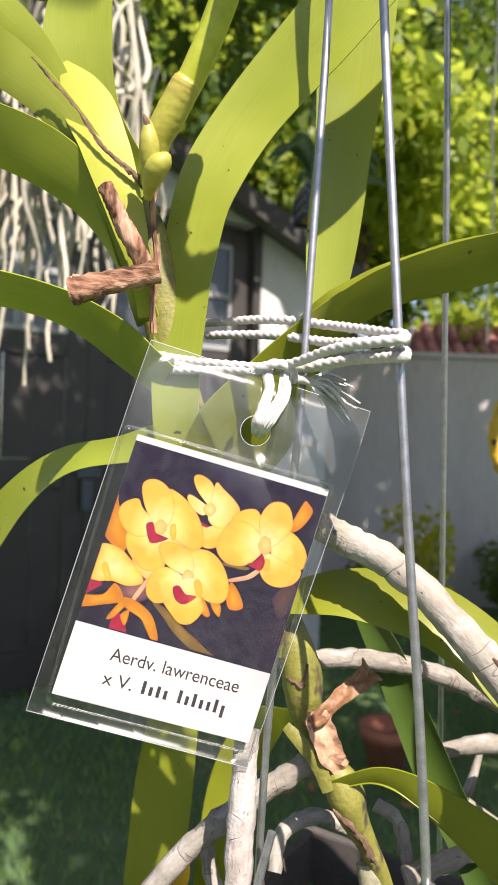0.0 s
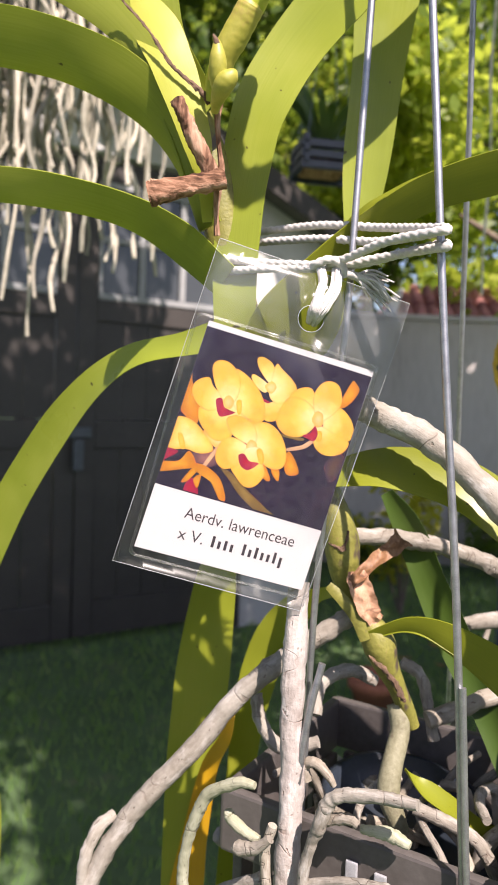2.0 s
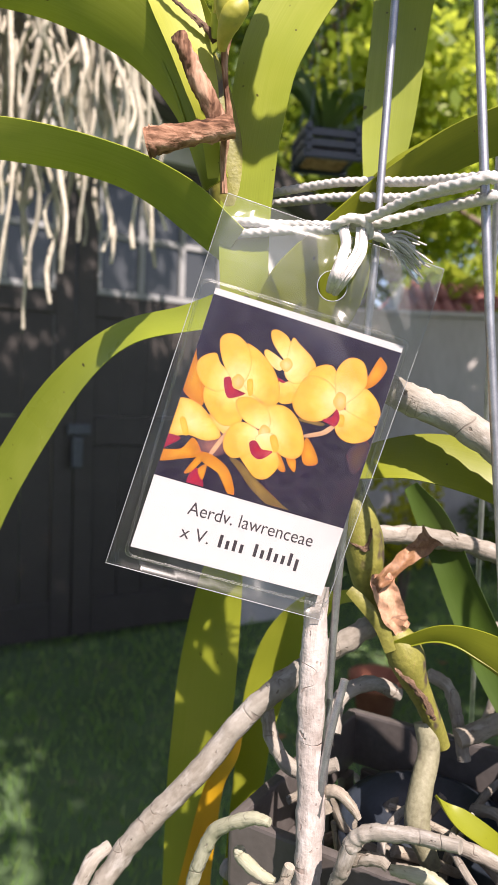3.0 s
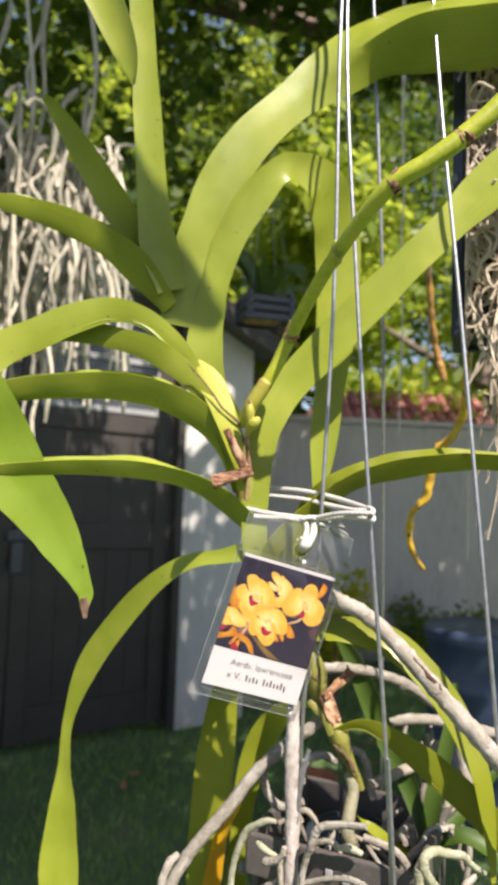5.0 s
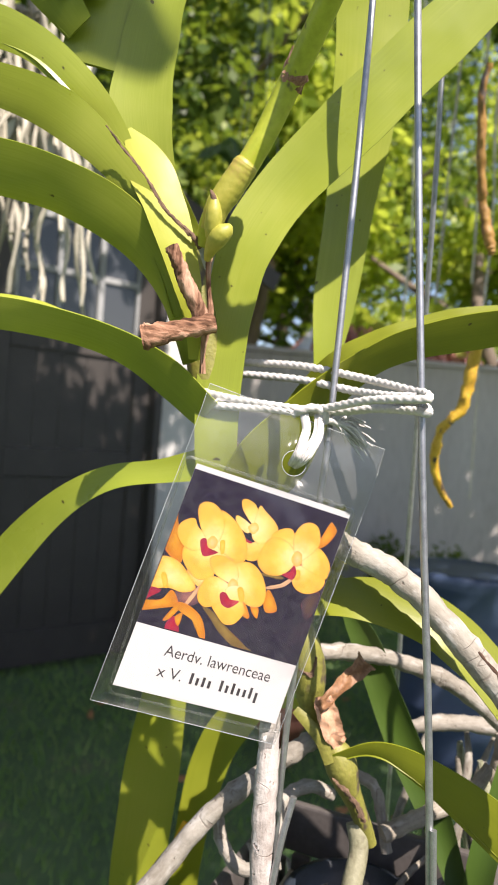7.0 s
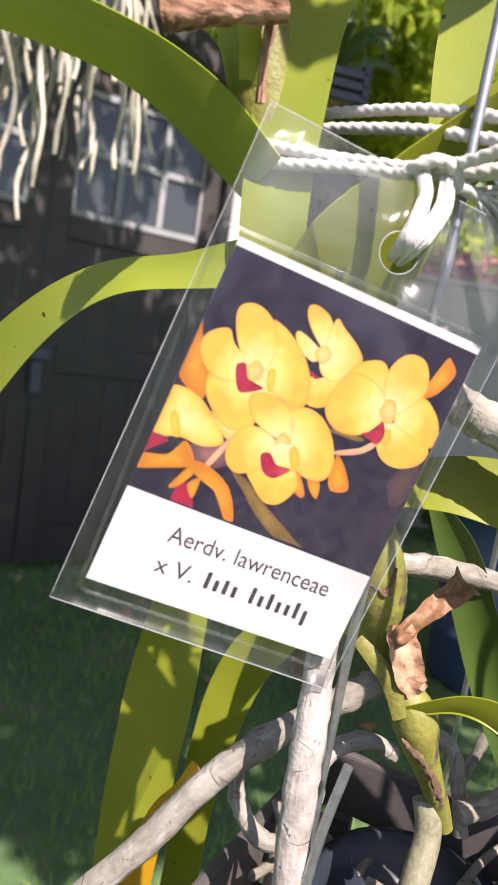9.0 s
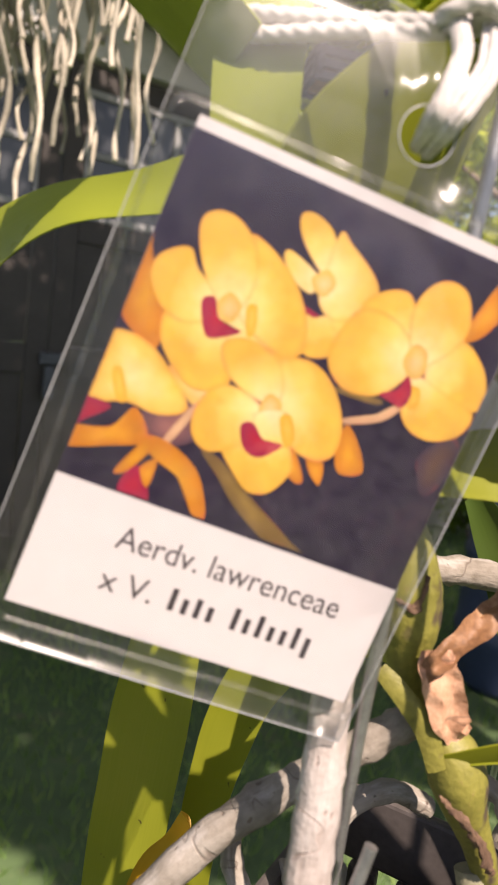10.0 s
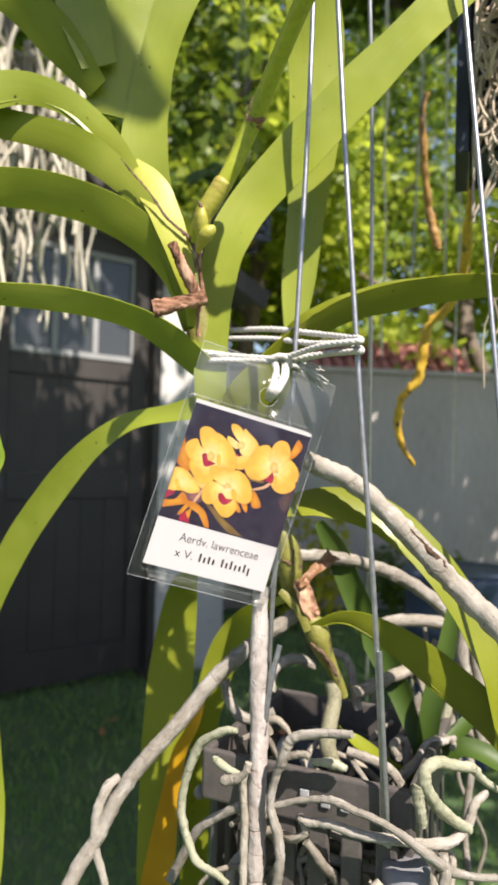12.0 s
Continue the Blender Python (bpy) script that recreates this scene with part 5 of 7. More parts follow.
def build_neighbour_roof():
    """A low hipped roof of half-round red tiles that looks over the wall, on the outbuilding behind it."""
    h = thing("outbuilding", "low outbuilding behind the garden wall with a red tiled hip roof", "outbuilding", (2.3, 7.3, 0))
    x0, x1, y0, y1, eave, ridge, run = -1.05, 1.0, -0.48, 0.62, 2.26, 2.63, 0.50
    bm = bmesh.new()
    box(bm, x0 + 0.08, x1 - 0.08, y0 + 0.06, y1, -0.1, eave, 0.01)
    part("wall", bm, STUCCO, h)
    xr = x0 + 0.30
    top = [(x0, y0, eave), (x1, y0, eave), (x1, y0 + run, ridge), (xr, y0 + run, ridge), (x0, y1, eave), (x1, y1, eave)]
    low = [(x, y, z - 0.03) for x, y, z in top]
    faces = [(0, 1, 2, 3), (0, 3, 4), (3, 2, 5, 4), (6, 9, 8, 7), (6, 10, 9), (9, 10, 11, 8), (0, 6, 7, 1), (0, 4, 10, 6), (4, 5, 11, 10), (1, 7, 8, 2), (2, 8, 11, 5)]
    roof = hang(mesh_object("roof", [(2.3 + x, 7.3 + y, z) for x, y, z in top + low], faces, TILE), h)
    # pale flashing along the hip
    a, b = Vector((2.3 + x0, 7.3 + y0, eave + 0.012)), Vector((2.3 + xr, 7.3 + y0 + run, ridge + 0.012))
    e = Vector((0.11, 0.0, 0.02))
    u = Vector((0, 0, 0.012))
    quad = [a, a + e * 1.6, b + e * 0.5, b]
    hang(mesh_object("flashing", [tuple(p) for p in quad] + [tuple(p + u) for p in quad], [(3, 2, 1, 0), (4, 5, 6, 7), (0, 1, 5, 4), (1, 2, 6, 5), (2, 3, 7, 6), (3, 0, 4, 7)], FLASHING), h, "pale weathered metal flashing")
    n, pitch, ln = 8, math.atan2(ridge - eave, run), math.hypot(run, ridge - eave) / 2
    verts, faces = [], []
    for y, rad in ((-0.02, 0.062), (ln + 0.03, 0.052)):
        for k in range(n + 1):
            q = math.pi * k / n
            for rr in (rad, rad - 0.012):
                verts.append((rr * math.cos(q), y, rr * math.sin(q)))
    m = 2 * (n + 1)
    for k in range(n):
        p = 2 * k
        faces += [(p, p + 2, m + p + 2, m + p), (p + 1, m + p + 1, m + p + 3, p + 3), (p, p + 1, p + 3, p + 2), (m + p, m + p + 2, m + p + 3, m + p + 1)]
    first, rng = mesh_object("tile", verts, faces, TILE), np.random.default_rng(5)
    first_used = False
    for r in range(2):
        for c in range(15):
            x = x0 + 0.20 + 0.126 * c
            if x < x0 + 0.22 + 0.17 * r:
                continue
            t = new("tile", first.data) if first_used else first
            first_used = True
            t.parent = h
            f = r * ln
            t.matrix_basis = pose(x, y0 + f * math.cos(pitch), eave + f * math.sin(pitch) + 0.004 + 0.008 * r, math.degrees(pitch) + rng.uniform(-1, 2), 0, rng.uniform(-2, 2))


build_garden_wall()
build_neighbour_roof()

GARAGE = Matrix.Translation((0.0, 4.47, 0.0)) @ pose(0, 0, 0, 0, 0, 30.5)


def build_garage():
    g = tagged(thing("garage", "pale stucco garage with tall dark double doors", "garage", matrix=GARAGE), kind="structure")
    eave, slope = 2.52, 0.42
    for x0, x1, z0, name in ((0.0, 0.55, -0.1, "wall"), (-4.6, -2.14, -0.1, "wall"), (-2.14, 0.0, 2.78, "gable")):
        bm = bmesh.new()
        xs = sorted({x0, x1, *([-2.02] if x0 < -2.02 < x1 else [])})
        top = [(x, eave + slope * min(0.55 - x, x + 4.6)) for x in xs]
        lo = [bm.verts.new((x, 0, z0)) for x in (x0, x1)]
        hi = [bm.verts.new((x, 0, z)) for x, z in reversed(top)]
        f = bm.faces.new(lo + hi)
        r = bmesh.ops.extrude_face_region(bm, geom=[f])
        bmesh.ops.translate(bm, verts=[q for q in r["geom"] if isinstance(q, bmesh.types.BMVert)], vec=(0, 0.2, 0))
        part(name, bm, STUCCO, g)
    bm = bmesh.new()
    box(bm, 0.35, 0.55, 0.203, 4.0, -0.1, eave - 0.004, 0.01)
    part("wall", bm, STUCCO, g)
    for sgn, x0 in ((1, 0.68), (-1, -4.73)):
        bm = bmesh.new()
        L = 2.70 / math.cos(math.atan(slope))
        box(bm, -L if sgn > 0 else 0, 0 if sgn > 0 else L, -0.22, 4.2, 0.008, 0.075, 0.01)
        roof = part("roof", bm, ROOF_M, g)
        roof.matrix_basis = pose(x0, 0, eave - slope * 0.13, 0, math.degrees(math.atan(slope)) * sgn, 0)
        bm = bmesh.new()
        box(bm, -L if sgn > 0 else 0, 0 if sgn > 0 else L, -0.245, -0.222, -0.06, 0.07, 0.005)
        under(bm_object("fascia", bm, DOOR_M), roof)
    bm = bmesh.new()
    box(bm, -0.055, -0.003, -0.03, 0.16, 0, 2.77, 0.006)
    part("door_frame", bm, DOOR_M, g)
    for x0, name in ((-1.07, "door"), (-2.13, "door")):
        w = 1.0 if x0 > -1.5 else 1.05
        bm = bmesh.new()
        box(bm, x0, x0 + 0.11, 0.03, 0.08, 0.06, 2.75, 0.004)
        box(bm, x0 + w - 0.11, x0 + w, 0.03, 0.08, 0.06, 2.75, 0.004)
        for z0, z1 in ((0.06, 0.26), (1.14, 1.30), (1.86, 1.98), (2.64, 2.75)):
            box(bm, x0 + 0.112, x0 + w - 0.112, 0.032, 0.078, z0, z1, 0.004)
        door = part(name, bm, DOOR_M, g, "tall dark painted garage door leaf")
        for z0, z1 in ((0.262, 1.138), (1.302, 1.858)):
            bm = bmesh.new()
            k = 5
            pw = (w - 0.228) / k
            for i in range(k):
                box(bm, x0 + 0.114 + i * pw + 0.002, x0 + 0.114 + (i + 1) * pw - 0.002, 0.05, 0.065, z0, z1, 0.003)
            part("panel", bm, DOOR_M, door)
        bm = bmesh.new()
        xa, xb = x0 + 0.114, x0 + w - 0.114
        for i in range(4):
            x = xa + (xb - xa) * i / 3
            box(bm, max(xa, x - 0.018), min(xb, x + 0.018), 0.022, 0.062, 2.018, 2.60, 0.003)
        for z in (1.982, 2.30, 2.602):
            box(bm, xa, xb, 0.024, 0.06, z, z + 0.034, 0.003)
        part("muntins", bm, FRAME_M, door, "grey-white window bars")
        for i in range(3):
            for z0, z1 in ((2.018, 2.298), (2.336, 2.60)):
                bm = bmesh.new()
                box(bm, xa + (xb - xa) * i / 3 + 0.019, xa + (xb - xa) * (i + 1) / 3 - 0.019, 0.042, 0.047, z0, z1)
                part("pane", bm, GLASS_M, door)
    bm = bmesh.new()
    box(bm, -1.12, -0.99, -0.005, 0.026, 1.20, 1.26, 0.006)
    box(bm, -1.10, -1.04, -0.03, -0.008, 1.02, 1.19, 0.008)
    part("latch", bm, LATCH_M, g, "grey steel door latch")


build_garage()


def build_drum(x, y):
    d = thing("plastic_drum", "dark blue plastic drum standing on the lawn", "drum", (x, y, 0))
    prof = [(0.0, 0.0), (0.27, 0.0), (0.285, 0.03), (0.288, 0.22), (0.296, 0.235), (0.296, 0.26), (0.288, 0.275), (0.288, 0.58), (0.296, 0.595), (0.296, 0.62), (0.288, 0.635), (0.288, 0.80), (0.30, 0.815), (0.30, 0.85), (0.288, 0.86)]
    lid = [(0.303, 0.835), (0.306, 0.85), (0.304, 0.875), (0.29, 0.885), (0.27, 0.875), (0.2, 0.872), (0.0, 0.876)]
    for name, p, lab in (("barrel", prof, ""), ("lid", lid, "slightly paler blue lid")):
        k = 48
        verts = [(r * math.cos(2 * math.pi * j / k), r * math.sin(2 * math.pi * j / k), z) for r, z in p for j in range(k)]
        faces = [(i * k + j, i * k + (j + 1) % k, (i + 1) * k + (j + 1) % k, (i + 1) * k + j) for i in range(len(p) - 1) for j in range(k)]
        under(mesh_object(name, verts, faces, DRUM_M), d, lab)


build_drum(1.52, 3.25)


def build_flowerpot(x, y):
    d = thing("flowerpot", "small terracotta flowerpot standing on the lawn", "pot", (x, y, 0))
    p = [(0.0, 0.0), (0.07, 0.0), (0.10, 0.17), (0.118, 0.17), (0.122, 0.22), (0.108, 0.222), (0.10, 0.19), (0.0, 0.18)]
    k = 28
    verts = [(r * math.cos(2 * math.pi * j / k), r * math.sin(2 * math.pi * j / k), z) for r, z in p for j in range(k)]
    faces = [(i * k + j, i * k + (j + 1) % k, (i + 1) * k + (j + 1) % k, (i + 1) * k + j) for i in range(len(p) - 1) for j in range(k)]
    under(mesh_object("pot_body", verts, faces, TERRA), d)


build_flowerpot(0.62, 3.1)


def build_tree(x, y, height, spread, leaves, seed, material=CANOPY, size=0.13, trunk=0.16, low=0.35, label="broad tree with a dense green sunlit crown"):
    rng = np.random.default_rng(seed)
    t = thing("tree", label, "tree", (x, y, 0))
    bend = rng.normal(0, 0.18, (5, 2))
    rows = [(bend[i, 0] * (i > 0), bend[i, 1] * (i > 0), -0.1 + height * 0.75 * i / 4, trunk * (1.25 - 0.22 * i)) for i in range(5)]
    under(tube("trunk", rows, TREE_BARK, sides=12, wobble=0.10, seed=seed), t)
    clumps = []
    for i in range(9):
        f = rng.uniform(low, 0.75)
        at = spline(rows, 40)[int(f / 0.78 * 39)]
        a = rng.uniform(0, 6.28)
        L = spread * rng.uniform(0.6, 1.0)
        end = at[:3] + np.array((math.cos(a) * L, math.sin(a) * L, L * rng.uniform(0.15, 0.7)))
        mid = (at[:3] + end) / 2 + rng.normal(0, 0.12, 3)
        under(tube("limb", [(*at[:3], trunk * 0.45), (*mid, trunk * 0.3), (*end, trunk * 0.1)], TREE_BARK, sides=8, wobble=0.1, seed=seed + i, steps=6), t)
        for q in range(4):
            c = mid + (end - mid) * rng.uniform(0.2, 1.15) + rng.normal(0, 0.3, 3) * spread * 0.35
            clumps.append((*c, spread * rng.uniform(0.16, 0.34)))
    for q in range(6):
        clumps.append((*(rng.normal(0, 0.4, 2) * spread), height * rng.uniform(0.7, 1.0), spread * rng.uniform(0.2, 0.4)))
    under(leaf_cloud("crown", clumps, leaves, size, material, seed), t)
    return t


build_tree(1.2, 9.6, 6.2, 2.6, 9000, 11, size=0.2)
build_tree(4.2, 9.0, 5.6, 2.5, 9000, 12, size=0.2)
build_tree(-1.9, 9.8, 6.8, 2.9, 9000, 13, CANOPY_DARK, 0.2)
build_tree(7.2, 10.2, 6.2, 2.9, 7000, 14, size=0.2)
build_tree(2.6, 12.6, 9.0, 3.6, 9000, 15, CANOPY_DARK, 0.17)
build_tree(-5.2, 11.0, 8.0, 3.4, 7000, 16, CANOPY_DARK, 0.16)
build_tree(-1.2, 14.0, 11.5, 4.6, 12000, 17, CANOPY, 0.2)
build_tree(2.4, 15.0, 12.0, 5.0, 12000, 19, CANOPY_DARK, 0.22)
build_tree(7.0, 16.0, 12.0, 5.0, 10000, 18, CANOPY, 0.22)
build_tree(-6.5, 16.0, 12.0, 5.0, 10000, 20, CANOPY_DARK, 0.22)
build_tree(-1.1, 12.8, 12.5, 4.2, 13000, 27, CANOPY_DARK, 0.2)
build_tree(-2.0, 11.2, 9.0, 3.2, 10000, 24, CANOPY_DARK, 0.18)
build_tree(-3.6, 12.5, 11.0, 4.2, 11000, 22, CANOPY, 0.18)
build_tree(0.4, 11.6, 9.5, 3.6, 10000, 23, CANOPY, 0.15)


def build_shade_tree():
    """The wide tree over the lawn: low boughs in view, most of the crown added unseen to keep door, lawn and wall in
    the shade.
    """
    x0, y0 = 4.3, 5.3
    t = thing("tree", "big shade tree with long bare limbs, its loose dark crown mostly unseen and added for shade", "tree", (x0, y0, 0))
    under(tube("trunk", [(0, 0, -0.1, 0.17), (-0.03, 0.02, 1.0, 0.135), (0.03, 0.0, 2.2, 0.12), (0.05, -0.1, 3.4, 0.11), (0.0, -0.2, 4.6, 0.09)], TREE_BARK, sides=14, wobble=0.1, seed=4), t)
    limbs = [
        [(0.02, -0.05, 3.3, 0.09), (-1.6, -0.2, 4.6, 0.085), (-3.2, -0.3, 5.1, 0.08), (-4.5, -0.4, 5.2, 0.07), (-6.0, -0.4, 5.4, 0.03)],
        [(0.0, -0.15, 4.2, 0.09), (-2.2, -1.4, 4.9, 0.07), (-3.0, -2.8, 4.8, 0.05), (-3.6, -4.0, 4.6, 0.03)],
        [(0.0, -0.15, 4.3, 0.08), (-1.4, -1.8, 4.9, 0.06), (-1.8, -3.4, 4.7, 0.045), (-2.2, -4.6, 4.5, 0.03)],
        [(0.0, -0.15, 4.3, 0.08), (-2.8, -0.6, 5.1, 0.06), (-4.5, -1.2, 5.2, 0.03)],
        [(0.0, -0.15, 4.4, 0.07), (-3.2, -1.6, 4.9, 0.05), (-5.0, -2.8, 4.7, 0.03)]]
    rng = np.random.default_rng(8)
    clumps = []
    for i, rows in enumerate(limbs):
        under(tube("limb", rows, TREE_BARK, sides=10, wobble=0.12, seed=40 + i, steps=8), t)
        s = spline(rows, 12)
        if i == 0:
            clumps += [(p[0] + rng.normal(0, 0.25), p[1] + rng.normal(0, 0.2), p[2] + rng.uniform(0.15, 0.6), rng.uniform(0.18, 0.34)) for p in s[3:]]
        else:
            clumps += [(p[0] + rng.normal(0, 0.35), p[1] + rng.normal(0, 0.35), p[2] + rng.normal(0.1, 0.2), rng.uniform(0.3, 0.55)) for p in s[3:] for _ in range(2)]
    # added crown above the lawn, kept out of view, from the door to just before the hung plants
    for q in range(310):
        wx, wy = rng.uniform(-1.9, 4.3), rng.uniform(-1.05, 5.0)
        if q > 270:
            wx, wy = rng.uniform(0.0, 2.6), rng.uniform(-1.05, 0.2)
        elif q > 200:
            wx, wy = rng.uniform(3.0, 5.8), rng.uniform(2.2, 4.6)
        if abs(wx - 0.52) < 0.5 and abs(wy + 0.91) < 0.38:   # gaps that let the sun on to the hung roots and the garage's corner
            continue
        if min(math.hypot(wx - 0.68, wy - 2.35), math.hypot(wx - 1.5, wy - 1.8), math.hypot(wx - 1.1, wy - 2.8)) < 0.5 and q % 6:
            continue
        if wy < -0.45 and not -0.2 < wx < 3.0:
            continue
        clumps.append((wx - x0, wy - y0, max(4.2, 1.75 + 0.74 * wy) + rng.uniform(0.1, 0.8), rng.uniform(0.3, 0.5)))
    for q in range(10):   # leaves added out of view to shade the wall beside the drum
        clumps.append((4.05 + rng.uniform(-0.5, 0.5) - x0, 3.9 + rng.uniform(-0.3, 0.4) - y0, rng.uniform(4.7, 5.3), rng.uniform(0.3, 0.45)))
    for q in range(30):
        clumps.append((rng.uniform(-1.1, 1.3) - x0, rng.uniform(-0.15, 1.3) - y0, rng.uniform(4.4, 5.0), rng.uniform(0.3, 0.45)))
    for q in range(10):   # leaves added out of view to keep the sun off the wall behind the plant
        clumps.append((rng.uniform(1.95, 3.05) - x0, rng.uniform(3.95, 4.55) - y0, rng.uniform(4.6, 5.0), rng.uniform(0.28, 0.4)))
    for q in range(16):   # the crown's front edge, added to shade the near lawn
        clumps.append((rng.uniform(0.8, 1.8) - x0, rng.uniform(-1.32, -1.2) - y0, rng.uniform(4.3, 4.5), rng.uniform(0.2, 0.28)))
    for q in range(16):
        clumps.append((rng.uniform(1.5, 2.4) - x0, rng.uniform(3.1, 4.0) - y0, rng.uniform(4.4, 5.0), rng.uniform(0.25, 0.4)))
    for q in range(18):   # boughs that hang low beyond the garage's corner
        wx, wy = rng.uniform(-1.9, 0.5), rng.uniform(3.5, 5.2)
        clumps.append((wx - x0, wy - y0, 1.5 + (wy + 0.2) * rng.uniform(0.46, 0.76), rng.uniform(0.18, 0.36)))
    for q in range(8):   # leaves added out of view to shade the lawn under the hung roots
        clumps.append((0.86 + 0.045 * (q % 4) - x0, -1.25 + 0.09 * q - y0, 4.36 + 0.03 * (q % 3), 0.17))
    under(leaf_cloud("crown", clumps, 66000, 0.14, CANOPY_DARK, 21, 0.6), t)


build_shade_tree()


def build_shrub(x, y, z_top, spread, seed, material, count=700, label="low yellow-green leafy shrub by the wall"):
    rng = np.random.default_rng(seed)
    t = thing("shrub", label, "shrub", (x, y, 0))
    cl = []
    for i in range(6):
        a, L = rng.uniform(0, 6.28), spread * rng.uniform(0.3, 0.8)
        e = (math.cos(a) * L, math.sin(a) * L, z_top * rng.uniform(0.6, 0.95))
        under(tube("twig", [(0, 0, -0.03, 0.012), (e[0] * 0.5, e[1] * 0.5, e[2] * 0.6, 0.009), (*e, 0.004)], TREE_BARK, sides=6, seed=seed + i, steps=4), t)
        cl.append((*e, spread * 0.35))
        cl.append((e[0] * 0.6, e[1] * 0.6, e[2] * 0.6, spread * 0.35))
    under(leaf_cloud("foliage", cl, count, 0.07, material, seed), t)


build_shrub(1.15, 4.9, 0.95, 0.42, 31, SHRUB)
build_shrub(2.3, 6.0, 0.55, 0.5, 32, CANOPY_DARK, 900, "low dark green shrub at the wall's foot")
build_shrub(1.2, 6.0, 0.45, 0.45, 33, CANOPY_DARK, 800, "low dark green shrub at the wall's foot")


def build_back_wall():
    """Unseen plain walls added to close the lawn; the south one darkens the pouch's reflection."""
    for name, x0, x1, y0, y1 in (("wall_south", -7, 7, -5.2, -5.0), ("wall_west", -7.2, -7.0, -5.2, 9), ("wall_east", 7.5, 7.7, -5.2, 6.4)):
        bm = bmesh.new()
        box(bm, x0, x1, y0, y1, -0.1, 2.1, 0.01)
        tagged(bm_object(name, bm, CONCRETE), "plain grey rendered wall added out of view round the lawn", "wall", kind="structure")


build_back_wall()


# ---- the tag ----
TAG = Matrix(((0.9650, 0.2494, 0.0806, -0.0130), (0.0910, -0.0306, -0.9954, 0.1845), (-0.2458, 0.9679, -0.0522, 1.4003), (0, 0, 0, 1)))
MM = 0.001


def rounded(x0, x1, y0, y1, r, n=5):
    out = []
    for cx, cy, a0 in ((x1 - r, y1 - r, 0), (x0 + r, y1 - r, 90), (x0 + r, y0 + r, 180), (x1 - r, y0 + r, 270)):
        out += [(cx + r * math.cos(radians(a0 + 90 * k / n)), cy + r * math.sin(radians(a0 + 90 * k / n))) for k in range(n + 1)]
    return out


def slab(bm, loops, z0, z1):
    """A flat plate with holes between two heights, from loops of (x, y)."""
    edges = []
    for lp in loops:
        vs = [bm.verts.new((x, y, z0)) for x, y in lp]
        edges += [bm.edges.new((vs[i], vs[(i + 1) % len(vs)])) for i in range(len(vs))]
    f = bmesh.ops.triangle_fill(bm, edges=edges, use_beauty=True)
    faces = [g for g in f["geom"] if isinstance(g, bmesh.types.BMFace)]
    r = bmesh.ops.extrude_face_region(bm, geom=faces)
    bmesh.ops.translate(bm, verts=[g for g in r["geom"] if isinstance(g, bmesh.types.BMVert)], vec=(0, 0, z1 - z0))
    return bm


def smooth_loop(points, n):
    """A closed smooth outline through corner points."""
    p = np.array(points, float)
    k = len(p)
    out = []
    for u in np.linspace(0, k, n, endpoint=False):
        i, f = int(u), u - int(u)
        a, b, c, d = p[(i - 1) % k], p[i % k], p[(i + 1) % k], p[(i + 2) % k]
        out.append(tuple(0.5 * (2 * b + (c - a) * f + (2 * a - 5 * b + 4 * c - d) * f * f + (3 * b - a - 3 * c + d) * f ** 3)))
    return out


